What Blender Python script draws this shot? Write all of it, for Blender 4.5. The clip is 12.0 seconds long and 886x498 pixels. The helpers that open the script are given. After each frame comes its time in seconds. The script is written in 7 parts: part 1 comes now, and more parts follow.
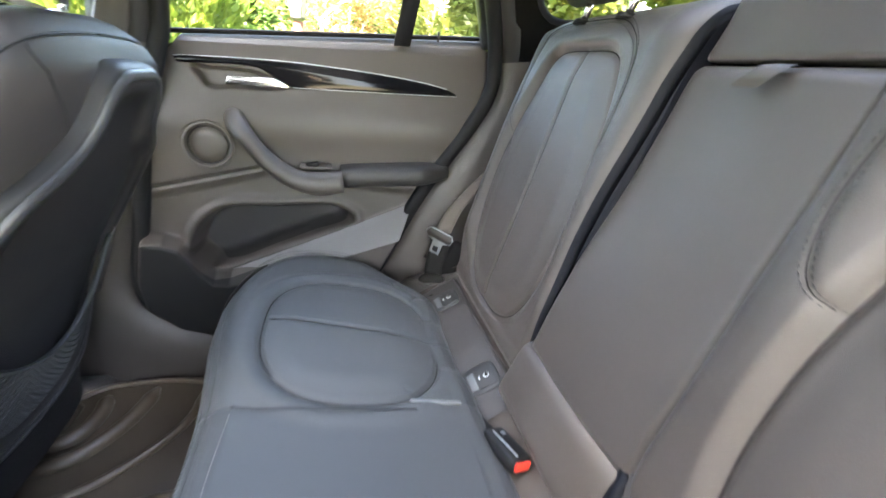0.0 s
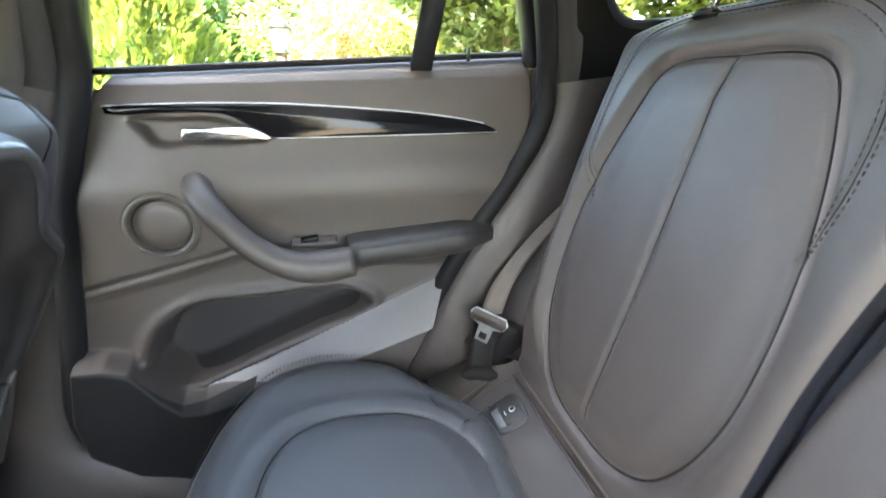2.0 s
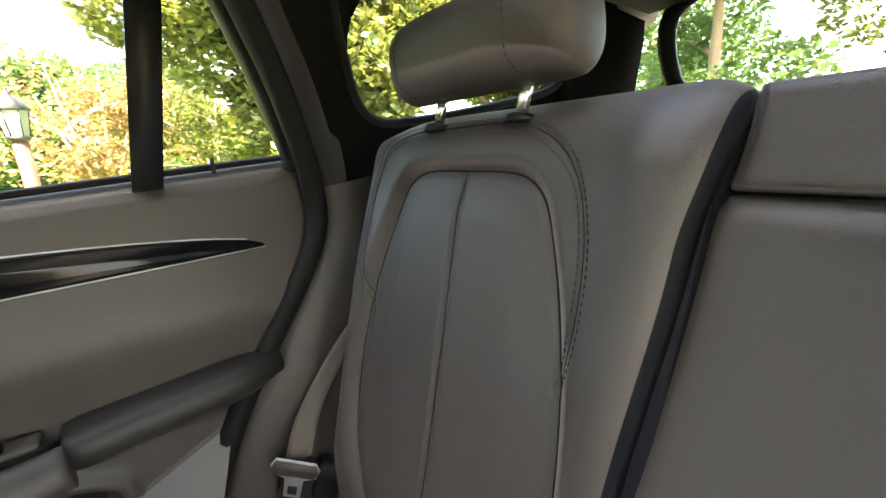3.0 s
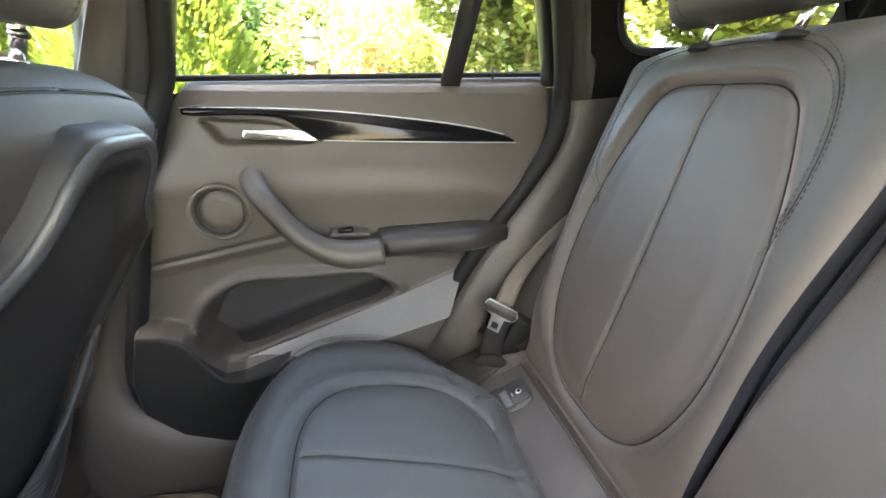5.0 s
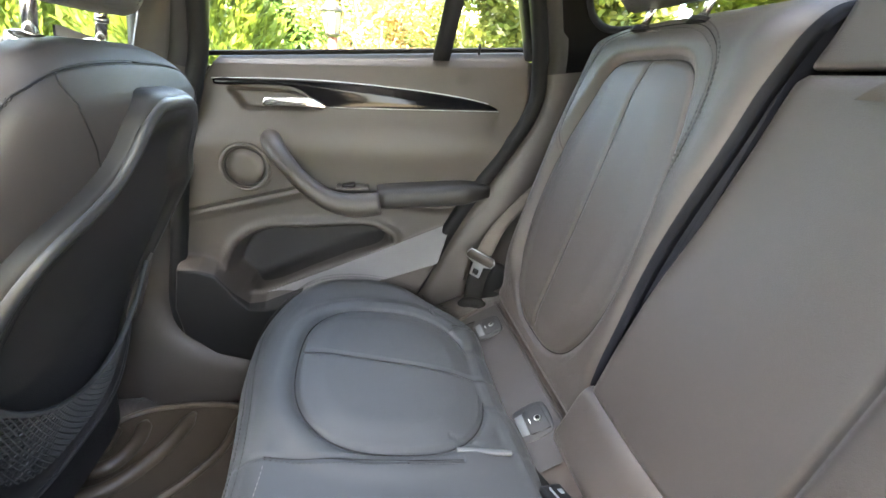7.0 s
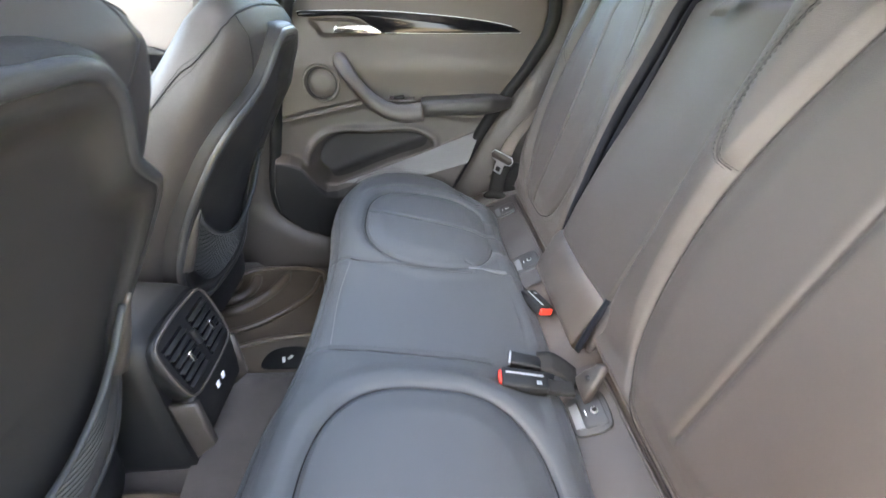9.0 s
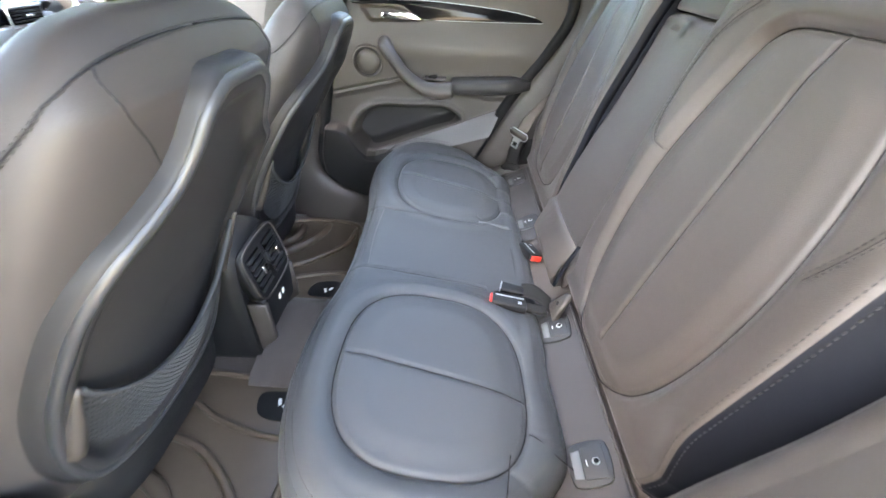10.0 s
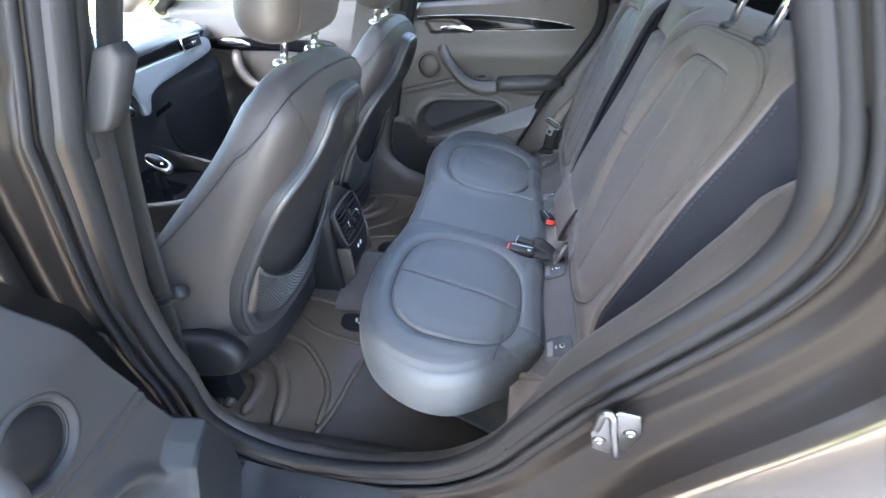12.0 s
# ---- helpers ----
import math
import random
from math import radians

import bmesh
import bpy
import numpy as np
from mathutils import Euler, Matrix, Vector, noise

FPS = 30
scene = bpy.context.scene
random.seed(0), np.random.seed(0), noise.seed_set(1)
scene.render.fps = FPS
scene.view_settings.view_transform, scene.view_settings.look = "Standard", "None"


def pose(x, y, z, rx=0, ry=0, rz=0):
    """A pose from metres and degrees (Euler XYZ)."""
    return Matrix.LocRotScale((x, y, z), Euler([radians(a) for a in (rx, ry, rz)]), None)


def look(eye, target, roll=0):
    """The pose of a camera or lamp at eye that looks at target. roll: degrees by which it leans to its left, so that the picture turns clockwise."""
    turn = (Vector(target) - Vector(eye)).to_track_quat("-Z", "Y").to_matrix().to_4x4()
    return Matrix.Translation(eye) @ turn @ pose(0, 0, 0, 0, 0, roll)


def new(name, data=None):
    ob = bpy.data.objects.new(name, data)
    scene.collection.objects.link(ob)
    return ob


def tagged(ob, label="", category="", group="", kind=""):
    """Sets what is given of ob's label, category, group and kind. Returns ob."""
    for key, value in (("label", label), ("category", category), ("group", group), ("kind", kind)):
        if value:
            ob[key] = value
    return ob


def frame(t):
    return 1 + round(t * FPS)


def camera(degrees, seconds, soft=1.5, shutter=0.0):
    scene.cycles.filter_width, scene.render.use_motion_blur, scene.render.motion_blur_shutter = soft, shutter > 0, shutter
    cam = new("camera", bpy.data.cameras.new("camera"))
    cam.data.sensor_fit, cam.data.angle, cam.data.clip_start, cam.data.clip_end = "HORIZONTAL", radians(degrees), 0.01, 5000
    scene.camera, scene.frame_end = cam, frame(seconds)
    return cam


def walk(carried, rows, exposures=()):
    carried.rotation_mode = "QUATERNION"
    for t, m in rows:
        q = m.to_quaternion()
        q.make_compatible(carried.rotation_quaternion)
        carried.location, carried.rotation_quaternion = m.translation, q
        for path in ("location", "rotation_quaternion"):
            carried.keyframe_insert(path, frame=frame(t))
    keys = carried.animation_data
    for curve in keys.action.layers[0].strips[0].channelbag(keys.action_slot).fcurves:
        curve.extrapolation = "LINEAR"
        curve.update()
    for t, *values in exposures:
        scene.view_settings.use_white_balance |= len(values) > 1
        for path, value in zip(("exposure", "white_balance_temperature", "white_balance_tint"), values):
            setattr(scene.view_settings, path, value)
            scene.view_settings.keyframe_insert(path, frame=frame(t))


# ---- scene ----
cam = camera(94.0, 12.0, shutter=0.5)
PATH = [
    (0, (-0.256, -0.348, 1.213), (0.244, 1.416, 0.413), 5.4),
    (0.5, (-0.229, -0.232, 1.242), (0.368, 1.512, 0.466), 5.4),
    (1, (-0.22, -0.148, 1.258), (0.378, 1.608, 0.51), 3.3),
    (1.5, (-0.255, -0.071, 1.224), (0.249, 1.711, 0.467), 2.2),
    (2, (-0.272, -0.027, 1.218), (0.244, 1.769, 0.507), 1.1),
    (2.5, (-0.158, 0.025, 1.284), (0.967, 1.597, 0.77), -3.7),
    (3, (-0.14, 0.023, 1.289), (1.067, 1.545, 0.811), -3.5),
    (3.5, (-0.176, -0.008, 1.264), (0.934, 1.581, 0.77), -0.4),
    (3.7, (-0.208, -0.024, 1.248), (0.812, 1.623, 0.752), 1.4),
    (5.3, (-0.311, -0.129, 1.218), (0.092, 1.703, 0.525), 2.8),
    (5.5, (-0.307, -0.138, 1.215), (0.083, 1.693, 0.513), 2.9),
    (6, (-0.294, -0.171, 1.212), (0.069, 1.655, 0.481), 2.8),
    (6.5, (-0.275, -0.226, 1.215), (0.085, 1.593, 0.466), 3.3),
    (6.7, (-0.267, -0.248, 1.218), (0.095, 1.566, 0.457), 3.5),
    (8.3, (-0.274, -0.442, 1.227), (-0.029, 1.327, 0.328), 1.5),
    (8.5, (-0.268, -0.486, 1.23), (-0.08, 1.229, 0.219), 1.4),
    (9, (-0.261, -0.603, 1.239), (-0.134, 1.095, 0.189), 1.6),
    (9.5, (-0.261, -0.715, 1.256), (-0.2, 0.956, 0.159), 2.0),
    (10, (-0.239, -0.822, 1.307), (-0.24, 0.816, 0.161), 3.2),
    (10.5, (-0.201, -0.881, 1.323), (-0.458, 0.708, 0.136), 2.3),
    (11, (-0.169, -0.966, 1.364), (-0.537, 0.592, 0.165), 1.1),
    (11.5, (-0.171, -1.088, 1.403), (-0.514, 0.475, 0.203), -0.8),
    (12, (-0.133, -1.136, 1.432), (-0.441, 0.439, 0.238), -1.2),
]
EXPOSURES = [(0.0, 5.55, 7150, 8), (2.0, 5.72, 6950, 8), (2.6, 4.6, 7900, 7), (3.6, 4.6, 7900, 7), (5.4, 5.73, 7700, 9), (7.0, 5.57, 7600, 8), (8.4, 5.27, 7700, 9), (9.2, 5.72, 7200, 9), (10.0, 5.67, 7100, 9), (11.0, 5.64, 7250, 9), (11.5, 5.7, 6300, 8), (12.0, 5.34, 6050, 8)]
walk(cam, [(t, look(eye, target, roll)) for t, eye, target, roll in PATH], EXPOSURES)

# ---- world ----
SUN_EL, SUN_AZ = 60.0, 235.0  # degrees; azimuth: where the sun stands, counted from +x towards +y
world = bpy.data.worlds.new("sky")
scene.world = world
world.use_nodes = True
wn = world.node_tree
bg = wn.nodes["Background"]
sky = wn.nodes.new("ShaderNodeTexSky")
sky.sky_type = "NISHITA"
sky.sun_disc = False
sky.sun_elevation = radians(SUN_EL)
sky.sun_rotation = radians(90 - SUN_AZ)
sky.air_density, sky.dust_density, sky.ozone_density = 1.0, 4.0, 1.0
wn.links.new(sky.outputs[0], bg.inputs[0])
bg.inputs[1].default_value = 0.15
sun_data = bpy.data.lights.new("sun", "SUN")
sun_data.energy, sun_data.angle, sun_data.color = 4.5, radians(0.6), (1.0, 0.86, 0.68)
sun = new("sun", sun_data)
sa, se = radians(SUN_AZ), radians(SUN_EL)
sun.matrix_world = look((20 * math.cos(sa) * math.cos(se), 20 * math.sin(sa) * math.cos(se), 20 * math.sin(se)), (0, 0, 0))

# ---- tools ----
V = Vector


def spline(pts, n, closed=False):
    """n points along a smooth curve through pts (rows of any length)."""
    p = np.array(pts, float)
    m = len(p)
    segs = m if closed else m - 1
    if closed:
        q = np.vstack([p[-1:], p, p[:2]])
    else:
        q = np.vstack([2 * p[:1] - p[1:2], p, 2 * p[-1:] - p[-2:-1]])
    d = np.linalg.norm(np.diff(q, axis=0), axis=1) ** 0.5 + 1e-9
    fine = []
    for i in range(segs):
        t0, t1 = 0.0, d[i]
        t2 = t1 + d[i + 1]
        t3 = t2 + d[i + 2]
        p0, p1, p2, p3 = q[i:i + 4]
        for t in np.linspace(t1, t2, 24, endpoint=False):
            a1 = (t1 - t) / (t1 - t0) * p0 + (t - t0) / (t1 - t0) * p1
            a2 = (t2 - t) / (t2 - t1) * p1 + (t - t1) / (t2 - t1) * p2
            a3 = (t3 - t) / (t3 - t2) * p2 + (t - t2) / (t3 - t2) * p3
            b1 = (t2 - t) / (t2 - t0) * a1 + (t - t0) / (t2 - t0) * a2
            b2 = (t3 - t) / (t3 - t1) * a2 + (t - t1) / (t3 - t1) * a3
            fine.append((t2 - t) / (t2 - t1) * b1 + (t - t1) / (t2 - t1) * b2)
    fine.append(p[0] if closed else p[-1])
    fine = np.array(fine)
    s = np.concatenate([[0], np.cumsum(np.linalg.norm(np.diff(fine, axis=0), axis=1))])
    at = np.linspace(0, s[-1], n, endpoint=not closed)
    return np.stack([np.interp(at, s, fine[:, k]) for k in range(p.shape[1])], 1)


def line_dist(px, py, poly, closed=False):
    """Distance from each (px, py) to a polyline."""
    poly = np.array(poly, float)
    if closed:
        poly = np.vstack([poly, poly[:1]])
    best = np.full(np.shape(px), 1e9)
    for a, b in zip(poly[:-1], poly[1:]):
        ab = b - a
        k = np.clip(((px - a[0]) * ab[0] + (py - a[1]) * ab[1]) / (ab @ ab + 1e-12), 0, 1)
        best = np.minimum(best, np.hypot(px - a[0] - k * ab[0], py - a[1] - k * ab[1]))
    return best


def inside(px, py, poly):
    res = np.zeros(np.shape(px), bool)
    poly = np.array(poly, float)
    for a, b in zip(poly, np.roll(poly, -1, 0)):
        hit = (a[1] > py) != (b[1] > py)
        with np.errstate(divide="ignore", invalid="ignore"):
            cut = (b[0] - a[0]) * (py - a[1]) / (b[1] - a[1]) + a[0]
        res ^= hit & (px < cut)
    return res


def signed(px, py, poly):
    """Positive inside a closed outline, in metres."""
    return np.where(inside(px, py, poly), 1, -1) * line_dist(px, py, poly, True)


def smooth(x, a, b):
    t = np.clip((x - a) / (b - a), 0, 1)
    return t * t * (3 - 2 * t)


def groove(d, width, depth):
    return -depth * np.exp(-(d / width) ** 2)


def mesh_ob(name, verts, faces, material, parent=None, label="", flat=False):
    me = bpy.data.meshes.new(name)
    me.from_pydata([tuple(map(float, v)) for v in verts], [], faces)
    me.polygons.foreach_set("use_smooth", [not flat and len(p.vertices) < 9 for p in me.polygons])
    me.materials.append(material)
    me.update()
    ob = new(name, me)
    if parent:
        fix(ob, parent)
    if label:
        tagged(ob, label)
    return ob


def fix(ob, parent):
    ob.parent = parent
    base = parent.matrix_world.copy() if parent.parent is None else parent.parent.matrix_world.copy()
    if parent.type == "EMPTY" or parent.parent is None:
        ob.matrix_parent_inverse = base.inverted()
    return ob


def thing(name, loc, label, category, group="", kind=""):
    ob = new(name)
    ob.empty_display_size = 0.05
    ob.matrix_world = Matrix.Translation(loc)
    return tagged(ob, label, category, group, kind)


def part(name, bm, material, parent, label="", flat=False):
    me = bpy.data.meshes.new(name)
    bm.normal_update()
    bm.to_mesh(me)
    bm.free()
    me.polygons.foreach_set("use_smooth", [not flat] * len(me.polygons))
    me.materials.append(material)
    ob = new(name, me)
    if parent:
        fix(ob, parent)
    if label:
        tagged(ob, label)
    return ob


def grid_faces(nu, nv, wrap_u=False, wrap_v=False):
    f = []
    for i in range(nu if wrap_u else nu - 1):
        for j in range(nv if wrap_v else nv - 1):
            a, b = i, (i + 1) % nu
            c, d = j, (j + 1) % nv
            f.append((a * nv + c, b * nv + c, b * nv + d, a * nv + d))
    return f


def loft(name, rings, material, parent=None, closed=True, caps=(True, True), label="", loop=False, flat=False):
    """Skin over rings of equal length; closed: each ring is a loop; loop: the last ring joins the first."""
    nu, nv = len(rings), len(rings[0])
    verts = [p for r in rings for p in r]
    faces = grid_faces(nu, nv, loop, closed)
    if closed and not loop:
        if caps[0]:
            faces.append(tuple(range(nv)))
        if caps[1]:
            faces.append(tuple(reversed(range((nu - 1) * nv, nu * nv))))
    return mesh_ob(name, verts, faces, material, parent, label, flat)


def tube_rings(pts, r, n=8, closed=False, squash=1.0, up=None):
    pts = [V(p) for p in pts]
    m = len(pts)
    rad = [r] * m if np.isscalar(r) else list(r)
    rings, prev = [], V(up) if up else None
    for i, p in enumerate(pts):
        a = pts[(i - 1) % m] if (closed or i) else p
        b = pts[(i + 1) % m] if (closed or i < m - 1) else p
        t = (b - a).normalized()
        if prev is None:
            prev = V((0, 0, 1)) if abs(t.z) < 0.9 else V((1, 0, 0))
        nrm = (prev - t * prev.dot(t)).normalized()
        if up is None:
            prev = nrm
        bi = t.cross(nrm)
        rings.append([p + nrm * (rad[i] * squash * math.cos(k)) + bi * (rad[i] * math.sin(k)) for k in (2 * math.pi * j / n for j in range(n))])
    return rings


def tube(name, pts, r, material, parent=None, n=8, closed=False, squash=1.0, up=None, label=""):
    return loft(name, tube_rings(pts, r, n, closed, squash, up), material, parent, True, (True, True), label, closed)


def box_bm(size, bevel=0.004, m=None, segments=2):
    bm = bmesh.new()
    bmesh.ops.create_cube(bm, size=1.0)
    bmesh.ops.scale(bm, vec=size, verts=bm.verts)
    if bevel:
        bmesh.ops.bevel(bm, geom=list(bm.edges), offset=bevel, segments=segments, affect="EDGES", profile=0.5)
    if m is not None:
        bmesh.ops.transform(bm, matrix=m, verts=bm.verts)
    return bm


def box(name, loc, size, material, parent=None, bevel=0.004, rot=(0, 0, 0), label="", segments=2):
    return part(name, box_bm(size, min(bevel, min(size) * 0.45), pose(*loc, *rot), segments), material, parent, label)


def slab(name, outline, place, depth, material, parent=None, bevel=0.003, label="", segments=2):
    """A plate cut to an outline (a, b) of the plane; place(a, b, c) gives the world point, c running from 0 to depth."""
    bm = bmesh.new()
    vs = [bm.verts.new((a, b, 0)) for a, b in outline]
    f = bm.faces.new(vs)
    ex = bmesh.ops.extrude_face_region(bm, geom=[f])
    top = [g for g in ex["geom"] if isinstance(g, bmesh.types.BMVert)]
    for v in top:
        v.co.z = depth
    bmesh.ops.recalc_face_normals(bm, faces=bm.faces)
    if bevel:
        edges = [e for e in bm.edges if all(v.co.z > depth * 0.5 for v in e.verts)] if depth > 0 else []
        bmesh.ops.bevel(bm, geom=edges, offset=bevel, segments=segments, affect="EDGES", profile=0.5)
    for v in bm.verts:
        v.co = place(*v.co)
    return part(name, bm, material, parent, label)


def pane(outline, place, parent):
    """A flat sheet of window glass."""
    g = mesh_ob("pane", [place(a, b) for a, b in outline], [tuple(range(len(outline)))], M_GLASS, parent, flat=True)
    g.visible_shadow = False
    return g


def lathe(name, profile, m, material, parent=None, n=32, label=""):
    """profile: (radius, height) pairs, turned round local z and set by m."""
    rings = [[m @ V((r * math.cos(a), r * math.sin(a), h)) for a in (2 * math.pi * k / n for k in range(n))] for r, h in profile]
    return loft(name, rings, material, parent, True, (profile[0][0] > 0, profile[-1][0] > 0), label)


def stitch_row(name, pts, material, parent=None, length=0.0045, gap=0.0025, r=0.0007, label="pale thread stitching"):
    """A run of single stitches along a curve, joined."""
    p = np.array(pts, float)
    s = np.concatenate([[0], np.cumsum(np.linalg.norm(np.diff(p, axis=0), axis=1))])
    verts, faces = [], []
    at = 0.0
    while at + length < s[-1]:
        a = V([np.interp(at, s, p[:, k]) for k in range(3)])
        b = V([np.interp(at + length, s, p[:, k]) for k in range(3)])
        t = (b - a).normalized()
        n1 = t.orthogonal().normalized()
        n2 = t.cross(n1)
        i = len(verts)
        mid = (a + b) / 2
        for q, rr in ((a, r * 0.6), (mid, r * 1.15), (b, r * 0.6)):
            verts += [q + n1 * rr, q + n2 * rr, q - n1 * rr, q - n2 * rr]
        for k in (0, 4):
            for j in range(4):
                faces.append((i + k + j, i + k + (j + 1) % 4, i + k + 4 + (j + 1) % 4, i + k + 4 + j))
        at += length + gap
    return mesh_ob(name, verts, faces, material, parent, label)


def superring(cx, cy, a, b, z, n=48, e=2.6):
    out = []
    for k in range(n):
        t = 2 * math.pi * k / n
        c, s = math.cos(t), math.sin(t)
        out.append((cx + a * math.copysign(abs(c) ** (2 / e), c), cy + b * math.copysign(abs(s) ** (2 / e), s), z))
    return out


# ---- materials ----
def material(name, color, rough=0.5, metal=0.0, bump=0.0, scale=200.0, kind="NOISE", vary=0.15, broad=6.0, spec=0.5, coat=0.0, sheen=0.0, detail=4.0, rough_vary=0.08, island=0.0):
    """Principled material with a fine relief, a fine grain in the colour and broad, slow variation (wear, dust)."""
    m = bpy.data.materials.new(name)
    m.use_nodes = True
    nt = m.node_tree
    b = nt.nodes["Principled BSDF"]
    tc = nt.nodes.new("ShaderNodeTexCoord")
    big = nt.nodes.new("ShaderNodeTexNoise")
    big.inputs["Scale"].default_value = broad
    big.inputs["Detail"].default_value = 5
    big.inputs["Roughness"].default_value = 0.62
    if kind == "NOISE":
        fine = nt.nodes.new("ShaderNodeTexNoise")
        fine.inputs["Detail"].default_value = detail
        out = fine.outputs[0]
    else:
        fine = nt.nodes.new("ShaderNodeTexVoronoi")
        fine.feature = "DISTANCE_TO_EDGE" if kind == "GRAIN" else "F1"
        out = fine.outputs["Distance"]
    fine.inputs["Scale"].default_value = scale
    nt.links.new(tc.outputs["Object"], big.inputs["Vector"])
    nt.links.new(tc.outputs["Object"], fine.inputs["Vector"])
    mix = nt.nodes.new("ShaderNodeMix")
    mix.data_type = "RGBA"
    mix.inputs[6].default_value = (*[c * (1 - vary) for c in color], 1)
    mix.inputs[7].default_value = (*[min(1, c * (1 + vary)) for c in color], 1)
    nt.links.new(big.outputs[0], mix.inputs[0])
    nt.links.new(mix.outputs[2], b.inputs["Base Color"])
    rr = nt.nodes.new("ShaderNodeMapRange")
    rr.inputs[3].default_value = max(0.02, rough - rough_vary)
    rr.inputs[4].default_value = min(1, rough + rough_vary)
    nt.links.new(big.outputs[0], rr.inputs[0])
    nt.links.new(rr.outputs[0], b.inputs["Roughness"])
    b.inputs["Metallic"].default_value = metal
    b.inputs["Specular IOR Level"].default_value = spec
    b.inputs["Coat Weight"].default_value = coat
    b.inputs["Coat Roughness"].default_value = 0.05
    b.inputs["Sheen Weight"].default_value = sheen
    if bump:
        bp = nt.nodes.new("ShaderNodeBump")
        bp.inputs["Strength"].default_value = bump
        bp.inputs["Distance"].default_value = 0.001
        nt.links.new(out, bp.inputs["Height"])
        nt.links.new(bp.outputs[0], b.inputs["Normal"])
    return m


def leaf_material(name, color, second, through_color):
    m = bpy.data.materials.new(name)
    m.use_nodes = True
    nt = m.node_tree
    b = nt.nodes["Principled BSDF"]
    geo = nt.nodes.new("ShaderNodeNewGeometry")
    mix = nt.nodes.new("ShaderNodeMix")
    mix.data_type = "RGBA"
    mix.inputs[6].default_value = (*color, 1)
    mix.inputs[7].default_value = (*second, 1)
    nt.links.new(geo.outputs["Random Per Island"], mix.inputs[0])
    nt.links.new(mix.outputs[2], b.inputs["Base Color"])
    b.inputs["Roughness"].default_value = 0.5
    tr = nt.nodes.new("ShaderNodeBsdfTranslucent")
    tr.inputs[0].default_value = (*through_color, 1)
    ms = nt.nodes.new("ShaderNodeMixShader")
    ms.inputs[0].default_value = 0.45
    nt.links.new(b.outputs[0], ms.inputs[1])
    nt.links.new(tr.outputs[0], ms.inputs[2])
    nt.links.new(ms.outputs[0], nt.nodes["Material Output"].inputs[0])
    return m


def glass_material(name, tint=(0.80, 0.84, 0.83)):
    m = bpy.data.materials.new(name)
    m.use_nodes = True
    nt = m.node_tree
    nt.nodes.remove(nt.nodes["Principled BSDF"])
    tr = nt.nodes.new("ShaderNodeBsdfTransparent")
    tr.inputs[0].default_value = (*tint, 1)
    gl = nt.nodes.new("ShaderNodeBsdfGlossy")
    gl.inputs["Roughness"].default_value = 0.01
    fr = nt.nodes.new("ShaderNodeFresnel")
    fr.inputs[0].default_value = 1.45
    ms = nt.nodes.new("ShaderNodeMixShader")
    nt.links.new(fr.outputs[0], ms.inputs[0])
    nt.links.new(tr.outputs[0], ms.inputs[1])
    nt.links.new(gl.outputs[0], ms.inputs[2])
    nt.links.new(ms.outputs[0], nt.nodes["Material Output"].inputs[0])
    return m


M_LEATHER = material("leather", (0.039, 0.0312, 0.0265), 0.47, bump=0.42, scale=650, kind="GRAIN", vary=0.14, broad=5, sheen=0.05)
M_LEATHER_SIDE = material("leather_side", (0.036, 0.0315, 0.0295), 0.50, spec=0.33, bump=0.25, scale=700, kind="GRAIN", vary=0.1, broad=5)
M_SEAMLINE = material("seam_line", (0.010, 0.009, 0.009), 0.8, spec=0.1, vary=0.2, broad=60)
# same leather; blue skylight on the cushions is put into its colour
M_LEATHER_SKYLIT = material("skylit_leather", (0.039, 0.0418, 0.0448), 0.52, spec=0.4, bump=0.35, scale=650, kind="GRAIN", vary=0.12, broad=5, sheen=0.05)
M_COVER = material("anchor_plastic", (0.017, 0.016, 0.0155), 0.5, bump=0.25, scale=900, kind="GRAIN", vary=0.1)
M_SIDE = material("seat_side_vinyl", (0.0070, 0.0078, 0.0105), 0.48, bump=0.2, scale=700, kind="GRAIN", vary=0.12, broad=6, spec=0.06)
M_DOOR = material("door_leatherette", (0.036, 0.0298, 0.0262), 0.52, bump=0.3, scale=600, kind="GRAIN", vary=0.08, broad=4)
# door plastic with the skylight on the upward ledge painted in as pale grey
M_LEDGE_LIT = material("lit_ledge_plastic", (0.128, 0.127, 0.129), 0.36, bump=0.1, scale=900, kind="GRAIN", vary=0.08, broad=5)
M_PLASTIC = material("grained_plastic", (0.037, 0.0308, 0.0265), 0.48, bump=0.35, scale=900, kind="GRAIN", vary=0.1, broad=5)
M_DARK = material("black_plastic", (0.0085, 0.0085, 0.009), 0.5, spec=0.25, bump=0.25, scale=900, kind="GRAIN", vary=0.15, broad=8)
M_GLOSS = material("piano_black", (0.004, 0.004, 0.005), 0.12, vary=0.1, spec=0.14, coat=0.0, rough_vary=0.03)
M_CHROME = material("satin_chrome", (0.78, 0.77, 0.75), 0.2, metal=1.0, vary=0.04, rough_vary=0.06)
M_STEEL = material("zinc_steel", (0.17, 0.175, 0.185), 0.30, metal=1.0, bump=0.1, scale=300, vary=0.15)
M_CARPET = material("carpet", (0.062, 0.051, 0.045), 0.95, bump=1.0, scale=900, vary=0.3, broad=25, spec=0.2, sheen=0.3)
M_RUBBER = material("mat_rubber", (0.075, 0.056, 0.039), 0.36, bump=0.3, scale=500, vary=0.25, broad=12)
M_SEAL = material("seal_rubber", (0.010, 0.010, 0.0105), 0.55, spec=0.08, bump=0.3, scale=500, vary=0.2)
